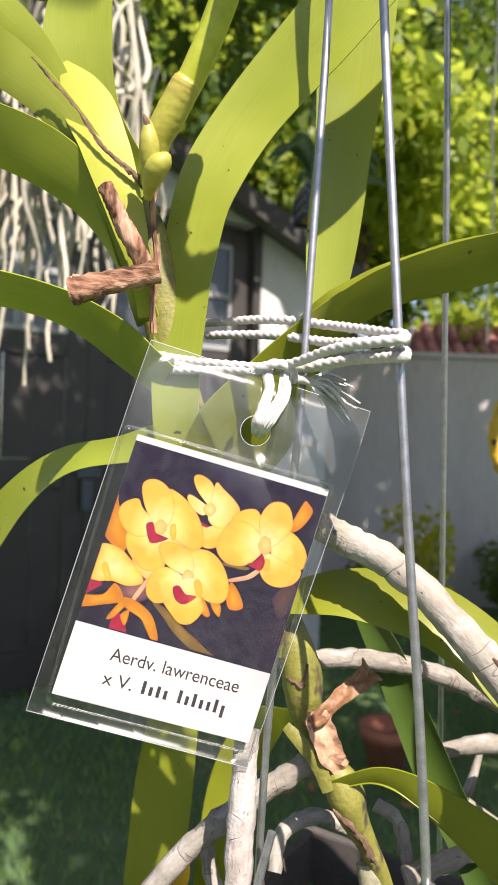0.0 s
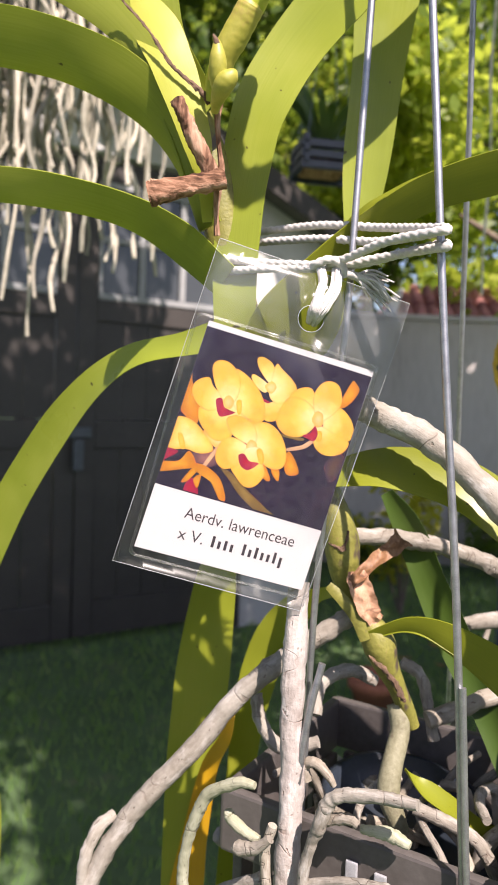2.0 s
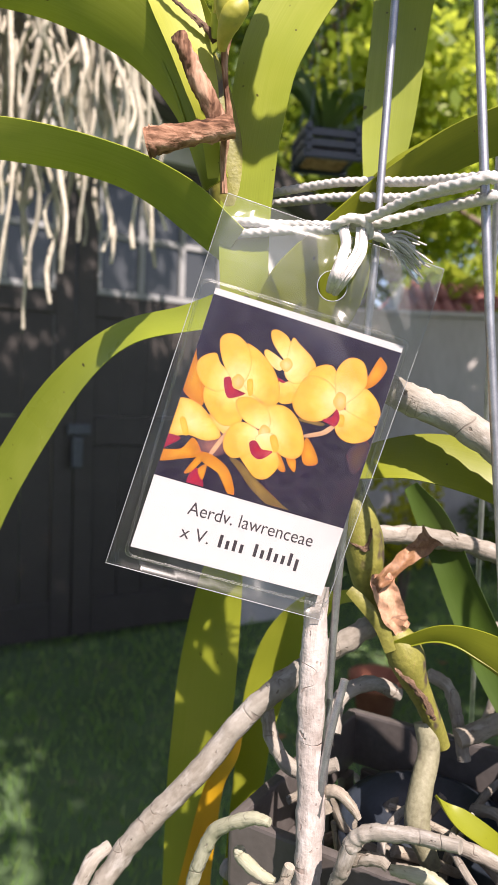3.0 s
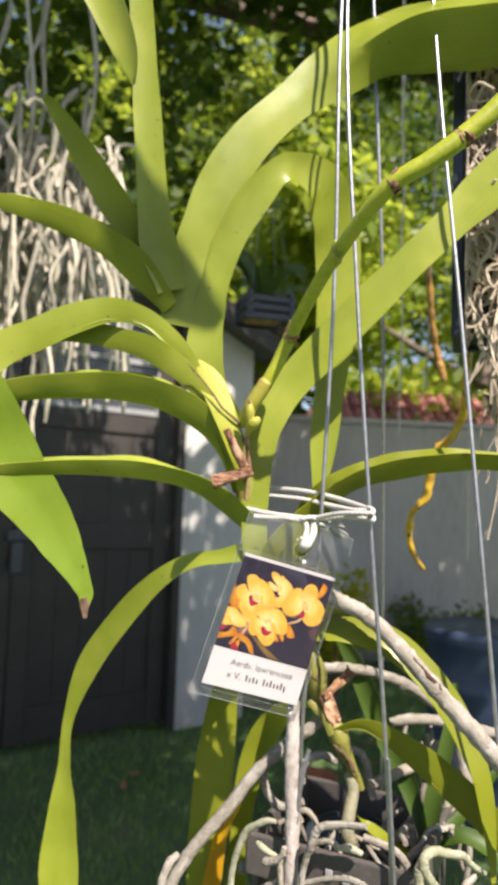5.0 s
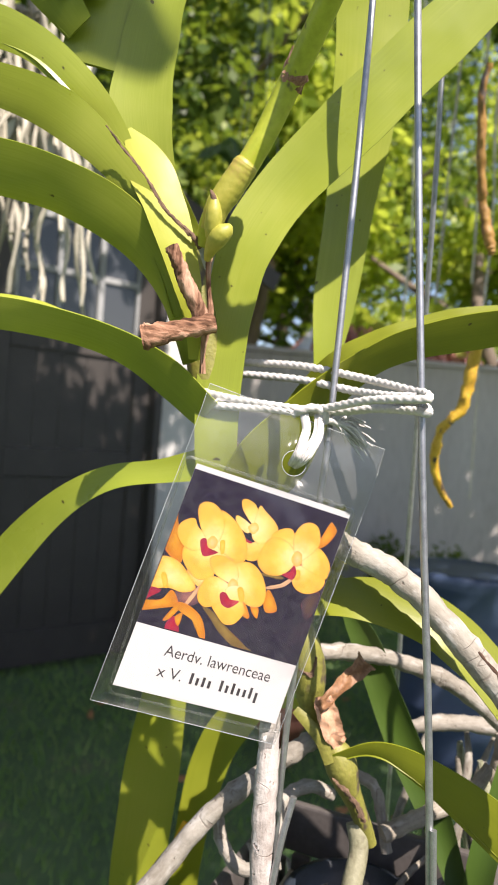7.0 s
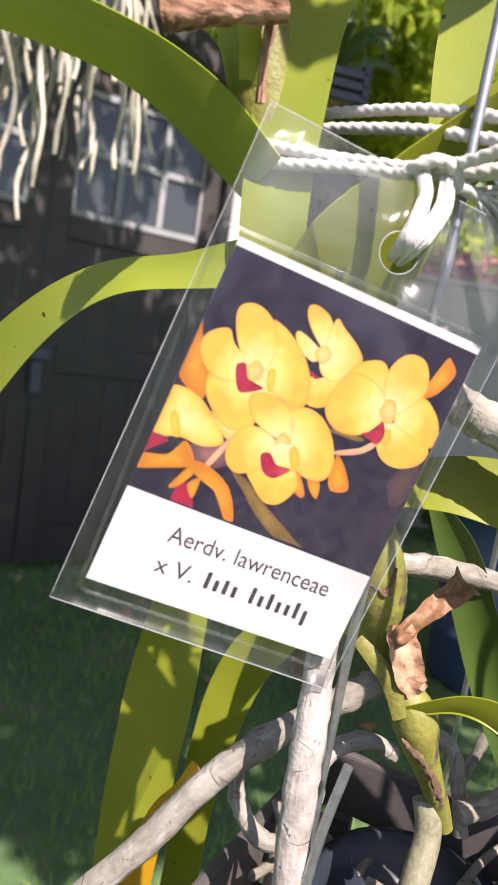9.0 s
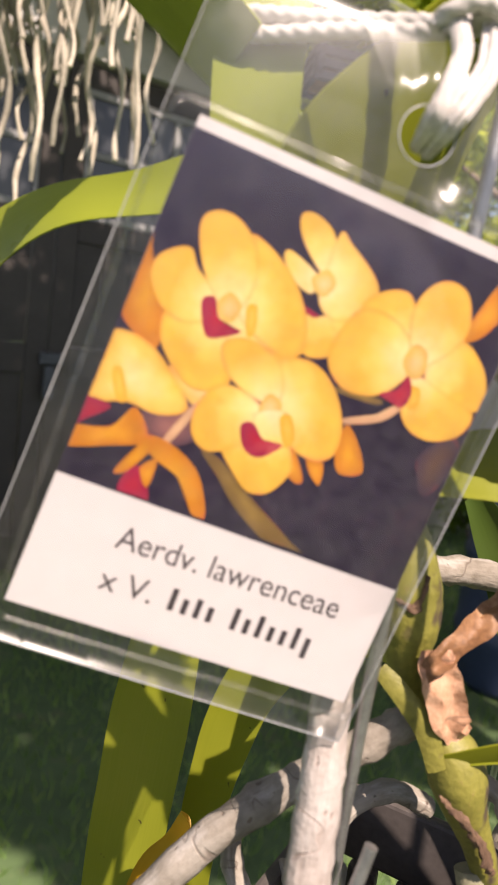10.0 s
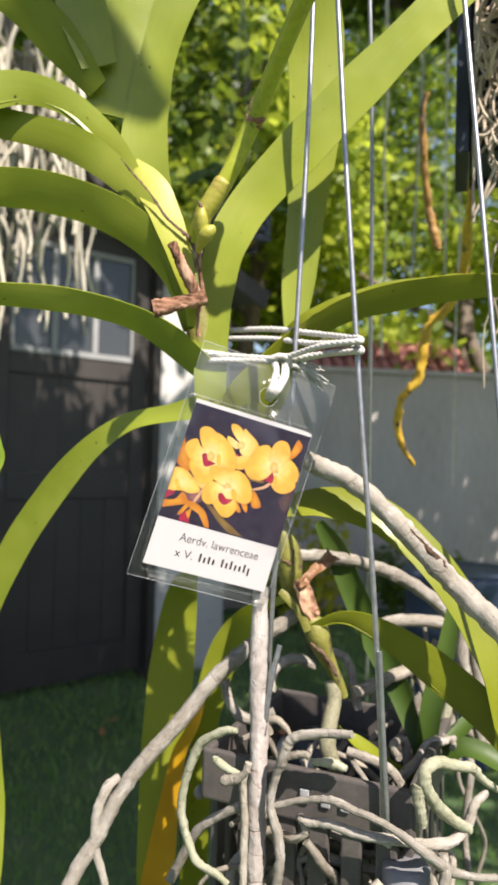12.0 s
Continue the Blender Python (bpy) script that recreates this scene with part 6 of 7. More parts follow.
def build_tag():
    tag = thing("plant_tag", "clear laminated tag with an orchid photo, hung from twine", "tag", matrix=TAG)
    hole = [(4.4 * MM + 4.1 * MM * math.cos(a), 46.8 * MM + 4.1 * MM * math.sin(a)) for a in np.linspace(0, 2 * math.pi, 33)[:-1]]
    bm = bmesh.new()
    outer = [(-34.0, -43.0), (28.8, -43.6), (33.7, 60.8), (-29.4, 62.4)]
    ring = []
    for i in range(4):
        (xa, ya), (xb, yb) = outer[i], outer[(i + 1) % 4]
        ring += [((xa + (xb - xa) * k / 12) * MM, (ya + (yb - ya) * k / 12) * MM) for k in range(12)]
    slab(bm, [ring, hole], 0.22 * MM, 0.36 * MM)
    bmesh.ops.subdivide_edges(bm, edges=[e for e in bm.edges if e.calc_length() > 0.012], cuts=2)
    for v in bm.verts:
        v.co.z -= max(0.0, v.co.y / MM - 40) ** 2 * 0.0068 * MM - 0.08 * MM * math.sin(v.co.x * 90 + 1) * math.sin(v.co.y * 60)
    pouch = part("pouch", bm, FILM, tag, "clear plastic laminating pouch with a punched hole", smooth=True)
    # bright cut edge of the film, and the pressed line round the card
    for k, (loop, rad, zz) in enumerate(((ring, 0.11, 0.29), (rounded(-29.6 * MM, 29.4 * MM, -39.4 * MM, 38.6 * MM, 2.2 * MM), 0.55, 0.34), (hole, 0.10, 0.36))):
        verts, faces = [], []
        n = len(loop)
        for i, (x, y) in enumerate(loop):
            cx, cy = (x - 0.0, y - (46.8 * MM if k == 2 else 0.0))
            L = math.hypot(cx - (4.4 * MM if k == 2 else 0), cy) or 1
            ox, oy = (cx - (4.4 * MM if k == 2 else 0)) / L * rad * MM, cy / L * rad * MM
            bend = max(0.0, y / MM - 40) ** 2 * 0.0068 * MM - 0.08 * MM * math.sin(x * 90 + 1) * math.sin(y * 60)
            z = zz * MM - bend
            verts += [(x + ox, y + oy, z), (x, y, z + 0.12 * MM), (x - ox, y - oy, z), (x, y, z - 0.12 * MM)]
        for i in range(n):
            j = (i + 1) % n
            faces += [(4 * i + q, 4 * j + q, 4 * j + (q + 1) % 4, 4 * i + (q + 1) % 4) for q in range(4)]
        under(mesh_object(("film_edge", "pressed_seam", "hole_edge")[k], verts, faces, FILM_EDGE if k != 1 else FILM), pouch)
    card_pts = [(-28.7, -36.9), (27.0, -36.9), (28.4, 37.0), (-25.7, 37.2)]
    def edge_x(y, right):
        f = (y + 36.9) / 73.8
        return (27.0 + 1.4 * f if right else -28.7 + 3.0 * f)
    bm = bmesh.new()
    slab(bm, [[(x * MM, y * MM) for x, y in card_pts]], -0.16 * MM, 0.0)
    card = part("photo_card", bm, PAPER, tag, "white card with a printed photo of yellow orchids")
    bm = bmesh.new()
    slab(bm, [[(edge_x(-16.2, 0) * MM, -15.8 * MM), (edge_x(-16.2, 1) * MM, -16.5 * MM), (28.3 * MM, 35.1 * MM), (-25.75 * MM, 35.5 * MM)]], 0.008 * MM, 0.012 * MM)
    part("photo", bm, PHOTO, card, "dark violet photo ground")
    inks = {"y": P_YELLOW, "w": P_PALE, "o": P_ORANGE, "r": P_RED, "p": P_MAUVE, "s": P_STALK, "b": P_BROWN, "x": P_DIM, "d": P_COLUMN}
    z = 0.02
    order = ("dim", "back", "left", "stalk", "bud", "edge", "top", "right", "front")
    hubs = {k: tuple(np.mean(o, axis=0)) for k, v in PRINTED.items() for kind, o in v if kind == "w" and k != "left"}
    for name in order:
        for kind, outline in PRINTED[name]:
            pts = smooth_loop(outline, 36)
            pts = [(min(max(x, edge_x(y, 0) + 0.2), edge_x(y, 1) - 0.2), max(y, -15.6)) for x, y in pts]
            cx2, cy2 = np.mean([p[0] for p in pts]), np.mean([p[1] for p in pts])
            hub = hubs.get(name)
            verts, uvs = [], []
            for f in (0.0, 0.35, 0.65, 0.86, 0.95, 1.0):
                for x, y in (pts if f else [(cx2, cy2)]):
                    px, py = cx2 + (x - cx2) * f, cy2 + (y - cy2) * f
                    verts.append((px * MM, py * MM, z * MM))
                    far = math.hypot(px - hub[0], py - hub[1]) / 11.0 if hub and kind == "y" else 0.15 + 0.6 * f
                    uvs.append((min(far, 0.85), 1.0 if f == 1.0 else (0.25 if f == 0.95 else 0.0)))
            n = len(pts)
            faces = [(0, 1 + i, 1 + (i + 1) % n) for i in range(n)]
            faces += [(1 + r * n + i, 1 + (r + 1) * n + i, 1 + (r + 1) * n + (i + 1) % n, 1 + r * n + (i + 1) % n) for r in range(4) for i in range(n)]
            under(mesh_object("printed_petal", verts, faces, inks[kind], uvs, smooth=False), card)
            z += 0.0025
    for i, outline in enumerate(PRINTED_LIPS):
        pts = smooth_loop(outline, 24)
        n = len(pts)
        cx, cy = np.mean([p[0] for p in pts]), np.mean([p[1] for p in pts])
        verts = [(cx * MM, cy * MM, z * MM)] + [(x * MM, y * MM, z * MM) for x, y in pts]
        under(mesh_object("printed_lip", verts, [(0, 1 + k, 1 + (k + 1) % n) for k in range(n)], P_RED, [(0.1, 0.0)] + [(0.8, 0.6)] * n, smooth=False), card, "dark red lip of a printed flower")
    # lettering
    def words(text, x0, x1, y, size):
        cu = bpy.data.curves.new("lettering", "FONT")
        cu.body, cu.size, cu.extrude = text, size * MM, 0.002 * MM
        tmp = bpy.data.objects.new("lettering", cu)
        scene.collection.objects.link(tmp)
        bpy.context.view_layer.update()
        me = bpy.data.meshes.new_from_object(tmp.evaluated_get(bpy.context.evaluated_depsgraph_get()))
        bpy.data.objects.remove(tmp)
        xs = [v.co.x for v in me.vertices]
        k = (x1 - x0) * MM / (max(xs) - min(xs))
        lo = min(xs)
        for v in me.vertices:
            v.co = ((v.co.x - lo) * k + x0 * MM, v.co.y + y * MM, v.co.z + 0.012 * MM)
        me.materials.clear()
        me.materials.append(INK)
        return under(new("lettering", me), card, "printed black lettering")
    words("Aerdv. lawrenceae", -16.3, 20.0, -24.0, 5.3)
    words("x V.", -16.6, -8.4, -30.9, 5.3)
    for word, x0, x1 in (((1, 0, 2, 0), -5.6, 2.6), ((1, 0, 1, 0, 0, 1, 3), 4.6, 18.9)):
        step = (x1 - x0) / len(word)
        for i, h in enumerate(word):
            bm = bmesh.new()
            tall = (2.5, 3.7, 3.2, 2.5)[h]
            xa = x0 + i * step
            slab(bm, [[(xa * MM, (-30.9 - (1.0 if h == 3 else 0)) * MM), ((xa + step * 0.46) * MM, (-30.9 - (1.0 if h == 3 else 0)) * MM), ((xa + step * 0.46) * MM, (-30.9 + tall) * MM), (xa * MM, (-30.9 + tall) * MM)]], 0.010 * MM, 0.014 * MM)
            part("ink_bar", bm, INK, card)
    return tag


build_tag()


# ---- twine ----
def build_twine():
    tw = thing("twine", "white cotton twine tied round stem and hanger wire", "string", TWINE[2][3])
    rng = np.random.default_rng(2)
    for k, rows in enumerate(TWINE):
        if k in (4, 5):   # the loop through the tag's hole, loose and thick
            hang(tube("loop", [(*r, 0.0015 if i < len(rows) - 1 else 0.0010) for i, r in enumerate(rows)], TWINE_LOOP, sides=20, wobble=0.13, seed=60 + k, flat=0.75, groove=True), tw)
            continue
        n = 10 * len(rows)
        c = spline(rows, n)
        t = tangents(c)
        ln = np.concatenate([[0], np.cumsum(np.linalg.norm(np.diff(c, axis=0), axis=1))])
        m = max(12, int(ln[-1] / 0.0006))
        cc = np.stack([np.interp(np.linspace(0, ln[-1], m), ln, c[:, i]) for i in range(3)], 1)
        t = tangents(cc)
        u = np.cross(t, (0.2, 0.3, 1.0))
        u /= np.linalg.norm(u, axis=1)[:, None]
        b = np.cross(t, u)
        verts, k2 = [], 18
        fuzz = rng.normal(0, 0.035, (m, k2))
        for i in range(m):
            a = 2 * math.pi * i * 0.0006 / 0.0080
            for j in range(k2):
                q = 2 * math.pi * j / k2
                rr = 0.00134 * (0.80 + 0.25 * abs(math.cos(1.5 * (q - a))) + fuzz[i, j])
                verts.append(cc[i] + (u[i] * math.cos(q) + b[i] * math.sin(q)) * rr)
        faces = [(i * k2 + j, i * k2 + (j + 1) % k2, (i + 1) * k2 + (j + 1) % k2, (i + 1) * k2 + j) for i in range(m - 1) for j in range(k2)]
        hang(mesh_object("strand", verts, faces, TWINE_M), tw)
    end = np.array(TWINE[-1][0])
    tip = np.array(TWINE[-1][-1])
    for i in range(26):
        d = tip - end
        start = end + d * rng.uniform(0.15, 0.4)
        fin = end + d * rng.uniform(0.75, 1.15) + rng.normal(0, 0.0028, 3) + (0, 0, -0.004 * rng.uniform(0, 1.6))
        mid = (start + fin) / 2 + rng.normal(0, 0.001, 3) + (0, 0, 0.001)
        hang(tube("frayed_fibre", [(*start, 0.0005), (*mid, 0.00045), (*fin, 0.0003)], TWINE_M, sides=5, seed=i, steps=4), tw)


build_twine()


# ---- hanger wires and basket ----
WIRES = [
    [(0.0070, 0.1960, 1.262), (0.0090, 0.1940, 1.3547), (0.0142, 0.1910, 1.4336), (0.0162, 0.1910, 1.4721), (0.0208, 0.1930, 1.6140), (0.0212, 0.1950, 1.7707), (0.0310, 0.2080, 2.02)],
    [(0.0510, 0.155, 1.262), (0.0455, 0.160, 1.36), (0.0385, 0.165, 1.45), (0.0285, 0.172, 1.60), (0.0215, 0.180, 1.76), (0.0310, 0.207, 2.02)],
    [(0.0980, 0.330, 1.22), (0.0860, 0.297, 1.35), (0.0770, 0.272, 1.45), (0.0640, 0.238, 1.60), (0.0530, 0.226, 1.75), (0.0350, 0.214, 2.02)],
    [(0.1080, 0.139, 1.25), (0.1040, 0.151, 1.35), (0.0990, 0.162, 1.45), (0.0920, 0.180, 1.60), (0.0830, 0.195, 1.75), (0.0700, 0.215, 2.02)]]


def build_hanger():
    h = thing("wire_hanger", "galvanised steel wire hanger carrying the orchid basket", "hanger", WIRES[1][0])
    for k, rows in enumerate(WIRES):
        hang(tube("wire", [(*r, 0.00115) for r in rows], WIRE, sides=10, wobble=0.01, seed=k), h)
    # doubled ends
    hang(tube("wire_end", [(0.0517, 0.1533, 1.2620, 0.0011), (0.0496, 0.1553, 1.298, 0.0011), (0.0474, 0.1573, 1.3395, 0.0011)], WIRE, sides=8, wobble=0.01), h, "twisted doubled end of the wire")
    hang(tube("wire_end", [(0.0030, 0.1825, 1.285, 0.0012), (0.0069, 0.184, 1.3165, 0.0012), (0.0111, 0.1855, 1.3350, 0.0012)], WIRE, sides=8, wobble=0.01), h, "cut end of the bent wire")


build_hanger()

CORNER, ALONG, DEEP, SIDE = Vector((0.062, 0.152, 0)), Vector((-0.85, 0.53, 0)).normalized(), Vector((0.53, 0.85, 0)).normalized(), 0.098
BASKET = Matrix(((ALONG.x, DEEP.x, 0, CORNER.x), (ALONG.y, DEEP.y, 0, CORNER.y), (0, 0, 1, 1.2), (0, 0, 0, 1)))


def build_basket():
    b = thing("orchid_basket", "grey plastic slatted orchid basket full of pale roots", "basket", matrix=BASKET)
    for k in range(4):
        bm = bmesh.new()
        box(bm, 0.001, SIDE - 0.001, 0, 0.004, 0.061, 0.0835, 0.0012)
        p = part("rim_band", bm, BASKET_M, b)
        turn = Matrix.Translation((SIDE / 2, SIDE / 2, 0)) @ pose(0, 0, 0, 0, 0, 90 * k) @ Matrix.Translation((-SIDE / 2, -SIDE / 2, 0))
        p.matrix_basis = turn
        for i in range(4 if k == 0 else 6):
            bm = bmesh.new()
            x = 0.012 + i * (SIDE - 0.024) / 5
            box(bm, x - 0.0045, x + 0.0045, 0.002, 0.006, -0.045, 0.0605, 0.001)
            s = part("slat", bm, BASKET_M, b)
            s.matrix_basis = turn
        bm = bmesh.new()
        box(bm, 0.001, SIDE - 0.001, 0, 0.005, -0.06, -0.046, 0.001)
        part("bottom_band", bm, BASKET_M, b).matrix_basis = turn
    for x, y in ((0.004, 0.004),):
        prof = [(0.0085, -0.07), (0.0092, 0.0), (0.0098, 0.052), (0.008, 0.0535), (0.0, 0.0535)]
        k = 20
        verts = [(x + r * math.cos(2 * math.pi * j / k), y + r * math.sin(2 * math.pi * j / k), z) for r, z in prof for j in range(k)]
        faces = [(i * k + j, i * k + (j + 1) % k, (i + 1) * k + (j + 1) % k, (i + 1) * k + j) for i in range(len(prof) - 1) for j in range(k)]
        under(mesh_object("corner_peg", verts, faces, PEG_M), b, "paler grey round corner peg")
    # worn white marks on the front band
    for i, x in enumerate((0.047, 0.0375, 0.029)):
        bm = bmesh.new()
        box(bm, x - 0.0020, x + 0.0020, -0.0014, -0.0002, 0.0700, 0.0758 - 0.0008 * i, 0.0005)
        part("marker_bar", bm, PAINT_WHITE, b, "worn white marker stroke")
    # inner pot
    prof = [(0.0, 0.0), (0.034, 0.0), (0.042, 0.10), (0.046, 0.10), (0.047, 0.112), (0.043, 0.113), (0.040, 0.098), (0.0, 0.09)]
    k = 32
    m = pose(0.060, 0.062, -0.015, 6, -10, 0) @ Matrix.Scale(0.74, 4)
    verts = [m @ Vector((r * math.cos(2 * math.pi * j / k), r * math.sin(2 * math.pi * j / k), z)) for r, z in prof for j in range(k)]
    faces = [(i * k + j, i * k + (j + 1) % k, (i + 1) * k + (j + 1) % k, (i + 1) * k + j) for i in range(len(prof) - 1) for j in range(k)]
    under(mesh_object("inner_pot", verts, faces, POT_M), b, "black plastic pot inside the basket")


build_basket()


# ---- the orchid ----
def build_orchid():
    o = thing("orchid_plant", "large strap-leaved orchid with pale aerial roots, no open flowers", "orchid", (0.03, 0.2, 1.27))
    mats = {"dead_leaf": DEAD, "dead_tip": DEAD_DARK, "torn_tip": SCAR, "fan_base": FAN_BASE, "husk": STEM, "yellow_old": LEAF_YELLOW, "dark_slim": LEAF_DARK, "young_up": LEAF_DARK, "young_right": LEAF_DARK, "young_right_b": LEAF_DARK, "young_left": LEAF_OLIVE, "right_droop": LEAF_OLIVE, "front_low": LEAF_OLIVE, "below_tag": LEAF_LOW_LIT, "below_tag_arch": LEAF_LOW_LIT, "big_left": LEAF_BRIGHT, "right_level": LEAF_OLIVE}
    labels = {"dead_leaf": "curled dry brown leaf", "torn_tip": "torn brown tip of a leaf", "dead_tip": "torn dark brown tip of the dry leaf", "fan_base": "yellow-green overlapping leaf bases", "husk_b": "old yellow-brown leaf base", "husk": "old yellow-brown leaf base", "yellow_old": "old leaf turning orange-yellow", "big_left": "broad bright green leaf with a torn brown tip", "back_drooper": "leaf folded over and hanging down"}
    troughs = {"low_left": 40.0, "mid_left": 38.0, "mid2_left": 20.0, "arching_left": 8.0, "upper_left": 24.0, "right_level": 36.0, "front_low": 20.0}
    for k, (name, (fold, rows)) in enumerate(LEAVES.items()):
        if name in troughs:
            rows = [(x, y, z, w * (0.72 if name == "front_low" else 1.0 + 0.42 * min(1.0, max(0.0, (x - 0.015) / 0.04)) if name == "right_level" else 1.0), a) for x, y, z, w, a in rows]
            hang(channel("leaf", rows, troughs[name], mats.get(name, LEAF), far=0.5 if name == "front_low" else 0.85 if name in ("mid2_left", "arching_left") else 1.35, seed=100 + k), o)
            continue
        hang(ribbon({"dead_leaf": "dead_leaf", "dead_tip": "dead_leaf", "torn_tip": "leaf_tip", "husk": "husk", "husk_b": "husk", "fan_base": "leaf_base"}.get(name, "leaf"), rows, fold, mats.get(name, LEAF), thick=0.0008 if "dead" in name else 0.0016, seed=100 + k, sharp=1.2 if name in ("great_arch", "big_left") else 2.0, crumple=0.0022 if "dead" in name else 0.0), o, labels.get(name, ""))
    smat = {"stem": STEM, "lower_stem": STEM, "lower_stem_b": STEM_OLD, "scar_line": SCAR, "node_scar": SCAR, "node_scar_b": SCAR, "bud_tip": SCAR, "flower_stem": FLOWER_STEM, "sheath": SHEATH, "bud": SHEATH, "bud_b": SHEATH, "stub": BARK, "stub_b": BARK_CROSS, "crust": BARK}
    nm = {"lower_stem": "stem", "lower_stem_b": "root", "node_scar": "leaf_scar", "node_scar_b": "leaf_scar", "scar_line": "leaf_scar", "bud_b": "bud", "stub": "dry_stub", "stub_b": "dry_stub", "crust": "dry_husk"}
    lb = {"stub": "broken brown leaf-base stub", "stub_b": "broken brown leaf-base stub", "flower_stem": "old green flower stem with brown nodes", "sheath": "yellowish papery bract"}
    for k, (name, rows) in enumerate(STEMS.items()):
        hang(tube(nm.get(name, name), rows, smat[name], sides=22 if "stub" in name else 16, wobble=0.075 if "stub" in name or name == "crust" else 0.3 if "scar" in name else 0.012, seed=200 + k, steps=9, flat=0.75 if name == "stem" else 0.85 if "stub" in name else 0.5 if "scar" in name else 1.0, groove=name == "crust", rings=0.012 if "stub" in name else 0.0), o, lb.get(name, ""))
    for k, rows in enumerate(ROOTS):
        hang(tube("root", rows, ROOT_PALE if k == 3 else ROOT_GREEN if k in (6, 7, 13, 14, 15) else ROOT_TAN if k in (8, 16, 18) else ROOT if k % 4 or k < 12 else ROOT_TAN, sides=12, wobble=0.07, seed=300 + k, steps=9, rings=0.04), o)
    # brown split in the skin of the long root
    hang(tube("root_split", [(0.0655, 0.1742, 1.3884, 0.0003), (0.0690, 0.1718, 1.3842, 0.0006), (0.0725, 0.1692, 1.3800, 0.0010), (0.0760, 0.1664, 1.3757, 0.0011), (0.0790, 0.1638, 1.3722, 0.0003)], ROOT_SPLIT, sides=10, wobble=0.35, seed=91, flat=0.6), o, "dark brown split in the root skin")
    # brown nodes on the flower stem
    fs = STEMS["flower_stem"]
    for i in (3, 5, 7, 9):
        x, y, z, r = fs[i]
        d = (Vector(fs[i + 1][:3]) - Vector(fs[i - 1][:3])).normalized()
        p0, p1, p2 = Vector((x, y, z)) - d * 0.003, Vector((x, y, z)) + d * 0.001, Vector((x, y, z)) + d * 0.006 + Vector((-0.0025, -0.001, 0.0028))
        hang(tube("bract", [(*p0, r * 1.0), (*p1, r * 1.07), (*p2, r * 0.3)], SHEATH if i == 5 else BARK, sides=12, wobble=0.08, seed=i), o, "dry brown bract on the flower stem")
    # tangle of old roots filling the basket
    rng = np.random.default_rng(77)
    for i in range(120):
        a = Vector((rng.uniform(0.006, SIDE - 0.006), rng.uniform(0.004, SIDE - 0.01), rng.uniform(-0.03, 0.07)))
        rows, p, d = [], a.copy(), Vector(rng.normal(0, 1, 3)).normalized()
        r0 = rng.uniform(0.0014, 0.0028)
        for s in range(6):
            q = BASKET @ p
            rows.append((q.x, q.y, q.z, r0 * (1 - 0.06 * s)))
            d = (d + Vector(rng.normal(0, 0.45, 3)) + Vector((0, 0, -0.05))).normalized()
            p = p + d * 0.013
            p.x, p.y, p.z = min(max(p.x, -0.006), SIDE + 0.006), min(max(p.y, -0.006), SIDE + 0.006), min(max(p.z, -0.09), 0.082)
        hang(tube("root", rows, ROOT if i % 3 == 0 else ROOT_TAN, sides=8, wobble=0.08, seed=500 + i, steps=4), o)
    # older roots that hang behind the basket's far corner
    for i in range(13):
        x, y, z = rng.uniform(0.085, 0.14), rng.uniform(0.24, 0.30), rng.uniform(1.26, 1.325)
        rows, r0 = [], rng.uniform(0.0016, 0.003)
        sway = rng.normal(0, 0.010, 2)
        for s in range(6):
            rows.append((x + sway[0] * s * 0.5 + rng.normal(0, 0.0025), y + sway[1] * s * 0.4 + rng.normal(0, 0.002), z - 0.019 * s, r0 * (1.05 - 0.07 * s) * (0.45 if s == 0 else 1.0)))
        hang(tube("root", rows, (ROOT, ROOT_TAN, ROOT_GREEN)[i % 3], sides=8, wobble=0.08, seed=700 + i, steps=4), o)


build_orchid()


# ---- the neighbouring hung baskets ----
def build_hanging_roots(name, label, base, count, spread, length, radius, seed, material, curl=0.25, start=0.0):
    """A hanging plant's root curtain: many wavy pale roots below a dark basket."""
    rng = np.random.default_rng(seed)
    t = thing(name, label, "hanging plant", base)
    bm = bmesh.new()
    box(bm, -spread[0] * 0.5, spread[0] * 0.5, -spread[1] * 0.5, spread[1] * 0.5, 0.06, 0.11, 0.004)
    part("basket_frame", bm, POT_M, t)
    for i in range(count):
        x, y = rng.uniform(-spread[0], spread[0]), rng.uniform(-spread[1], spread[1])
        L = length * rng.uniform(0.35, 1.0)
        rows, sway = [], rng.normal(0, curl, 2)
        n = 14
        ph, amp = rng.uniform(0, 6.28), curl * 0.10 * rng.uniform(0.3, 1.6)
        top = rng.uniform(-0.12, 0.06)
        if start and i % 16:   # most roots spring from lower down the old stem
            top -= start + rng.uniform(-0.10, 0.05)
            L = (length - start) * rng.uniform(0.15, 1.0) ** 0.8
        for s in range(n):
            f = s / (n - 1)
            wig = amp * math.sin(ph + f * 9.0 * length / 0.6) * (1 - 0.6 * f)
            rows.append((x + sway[0] * L * f * 0.5 + wig, y + sway[1] * L * f * 0.5 + amp * math.cos(ph * 2 + f * 7.0 * length / 0.6), top + 0.05 * math.sin(min(1.0, f * 3) * math.pi) - L * f, radius * rng.uniform(0.75, 1.35) * (1.08 - 0.4 * f)))
        under(tube("root", rows, material, sides=7, wobble=0.08, seed=seed + i, steps=4), t)
    return t


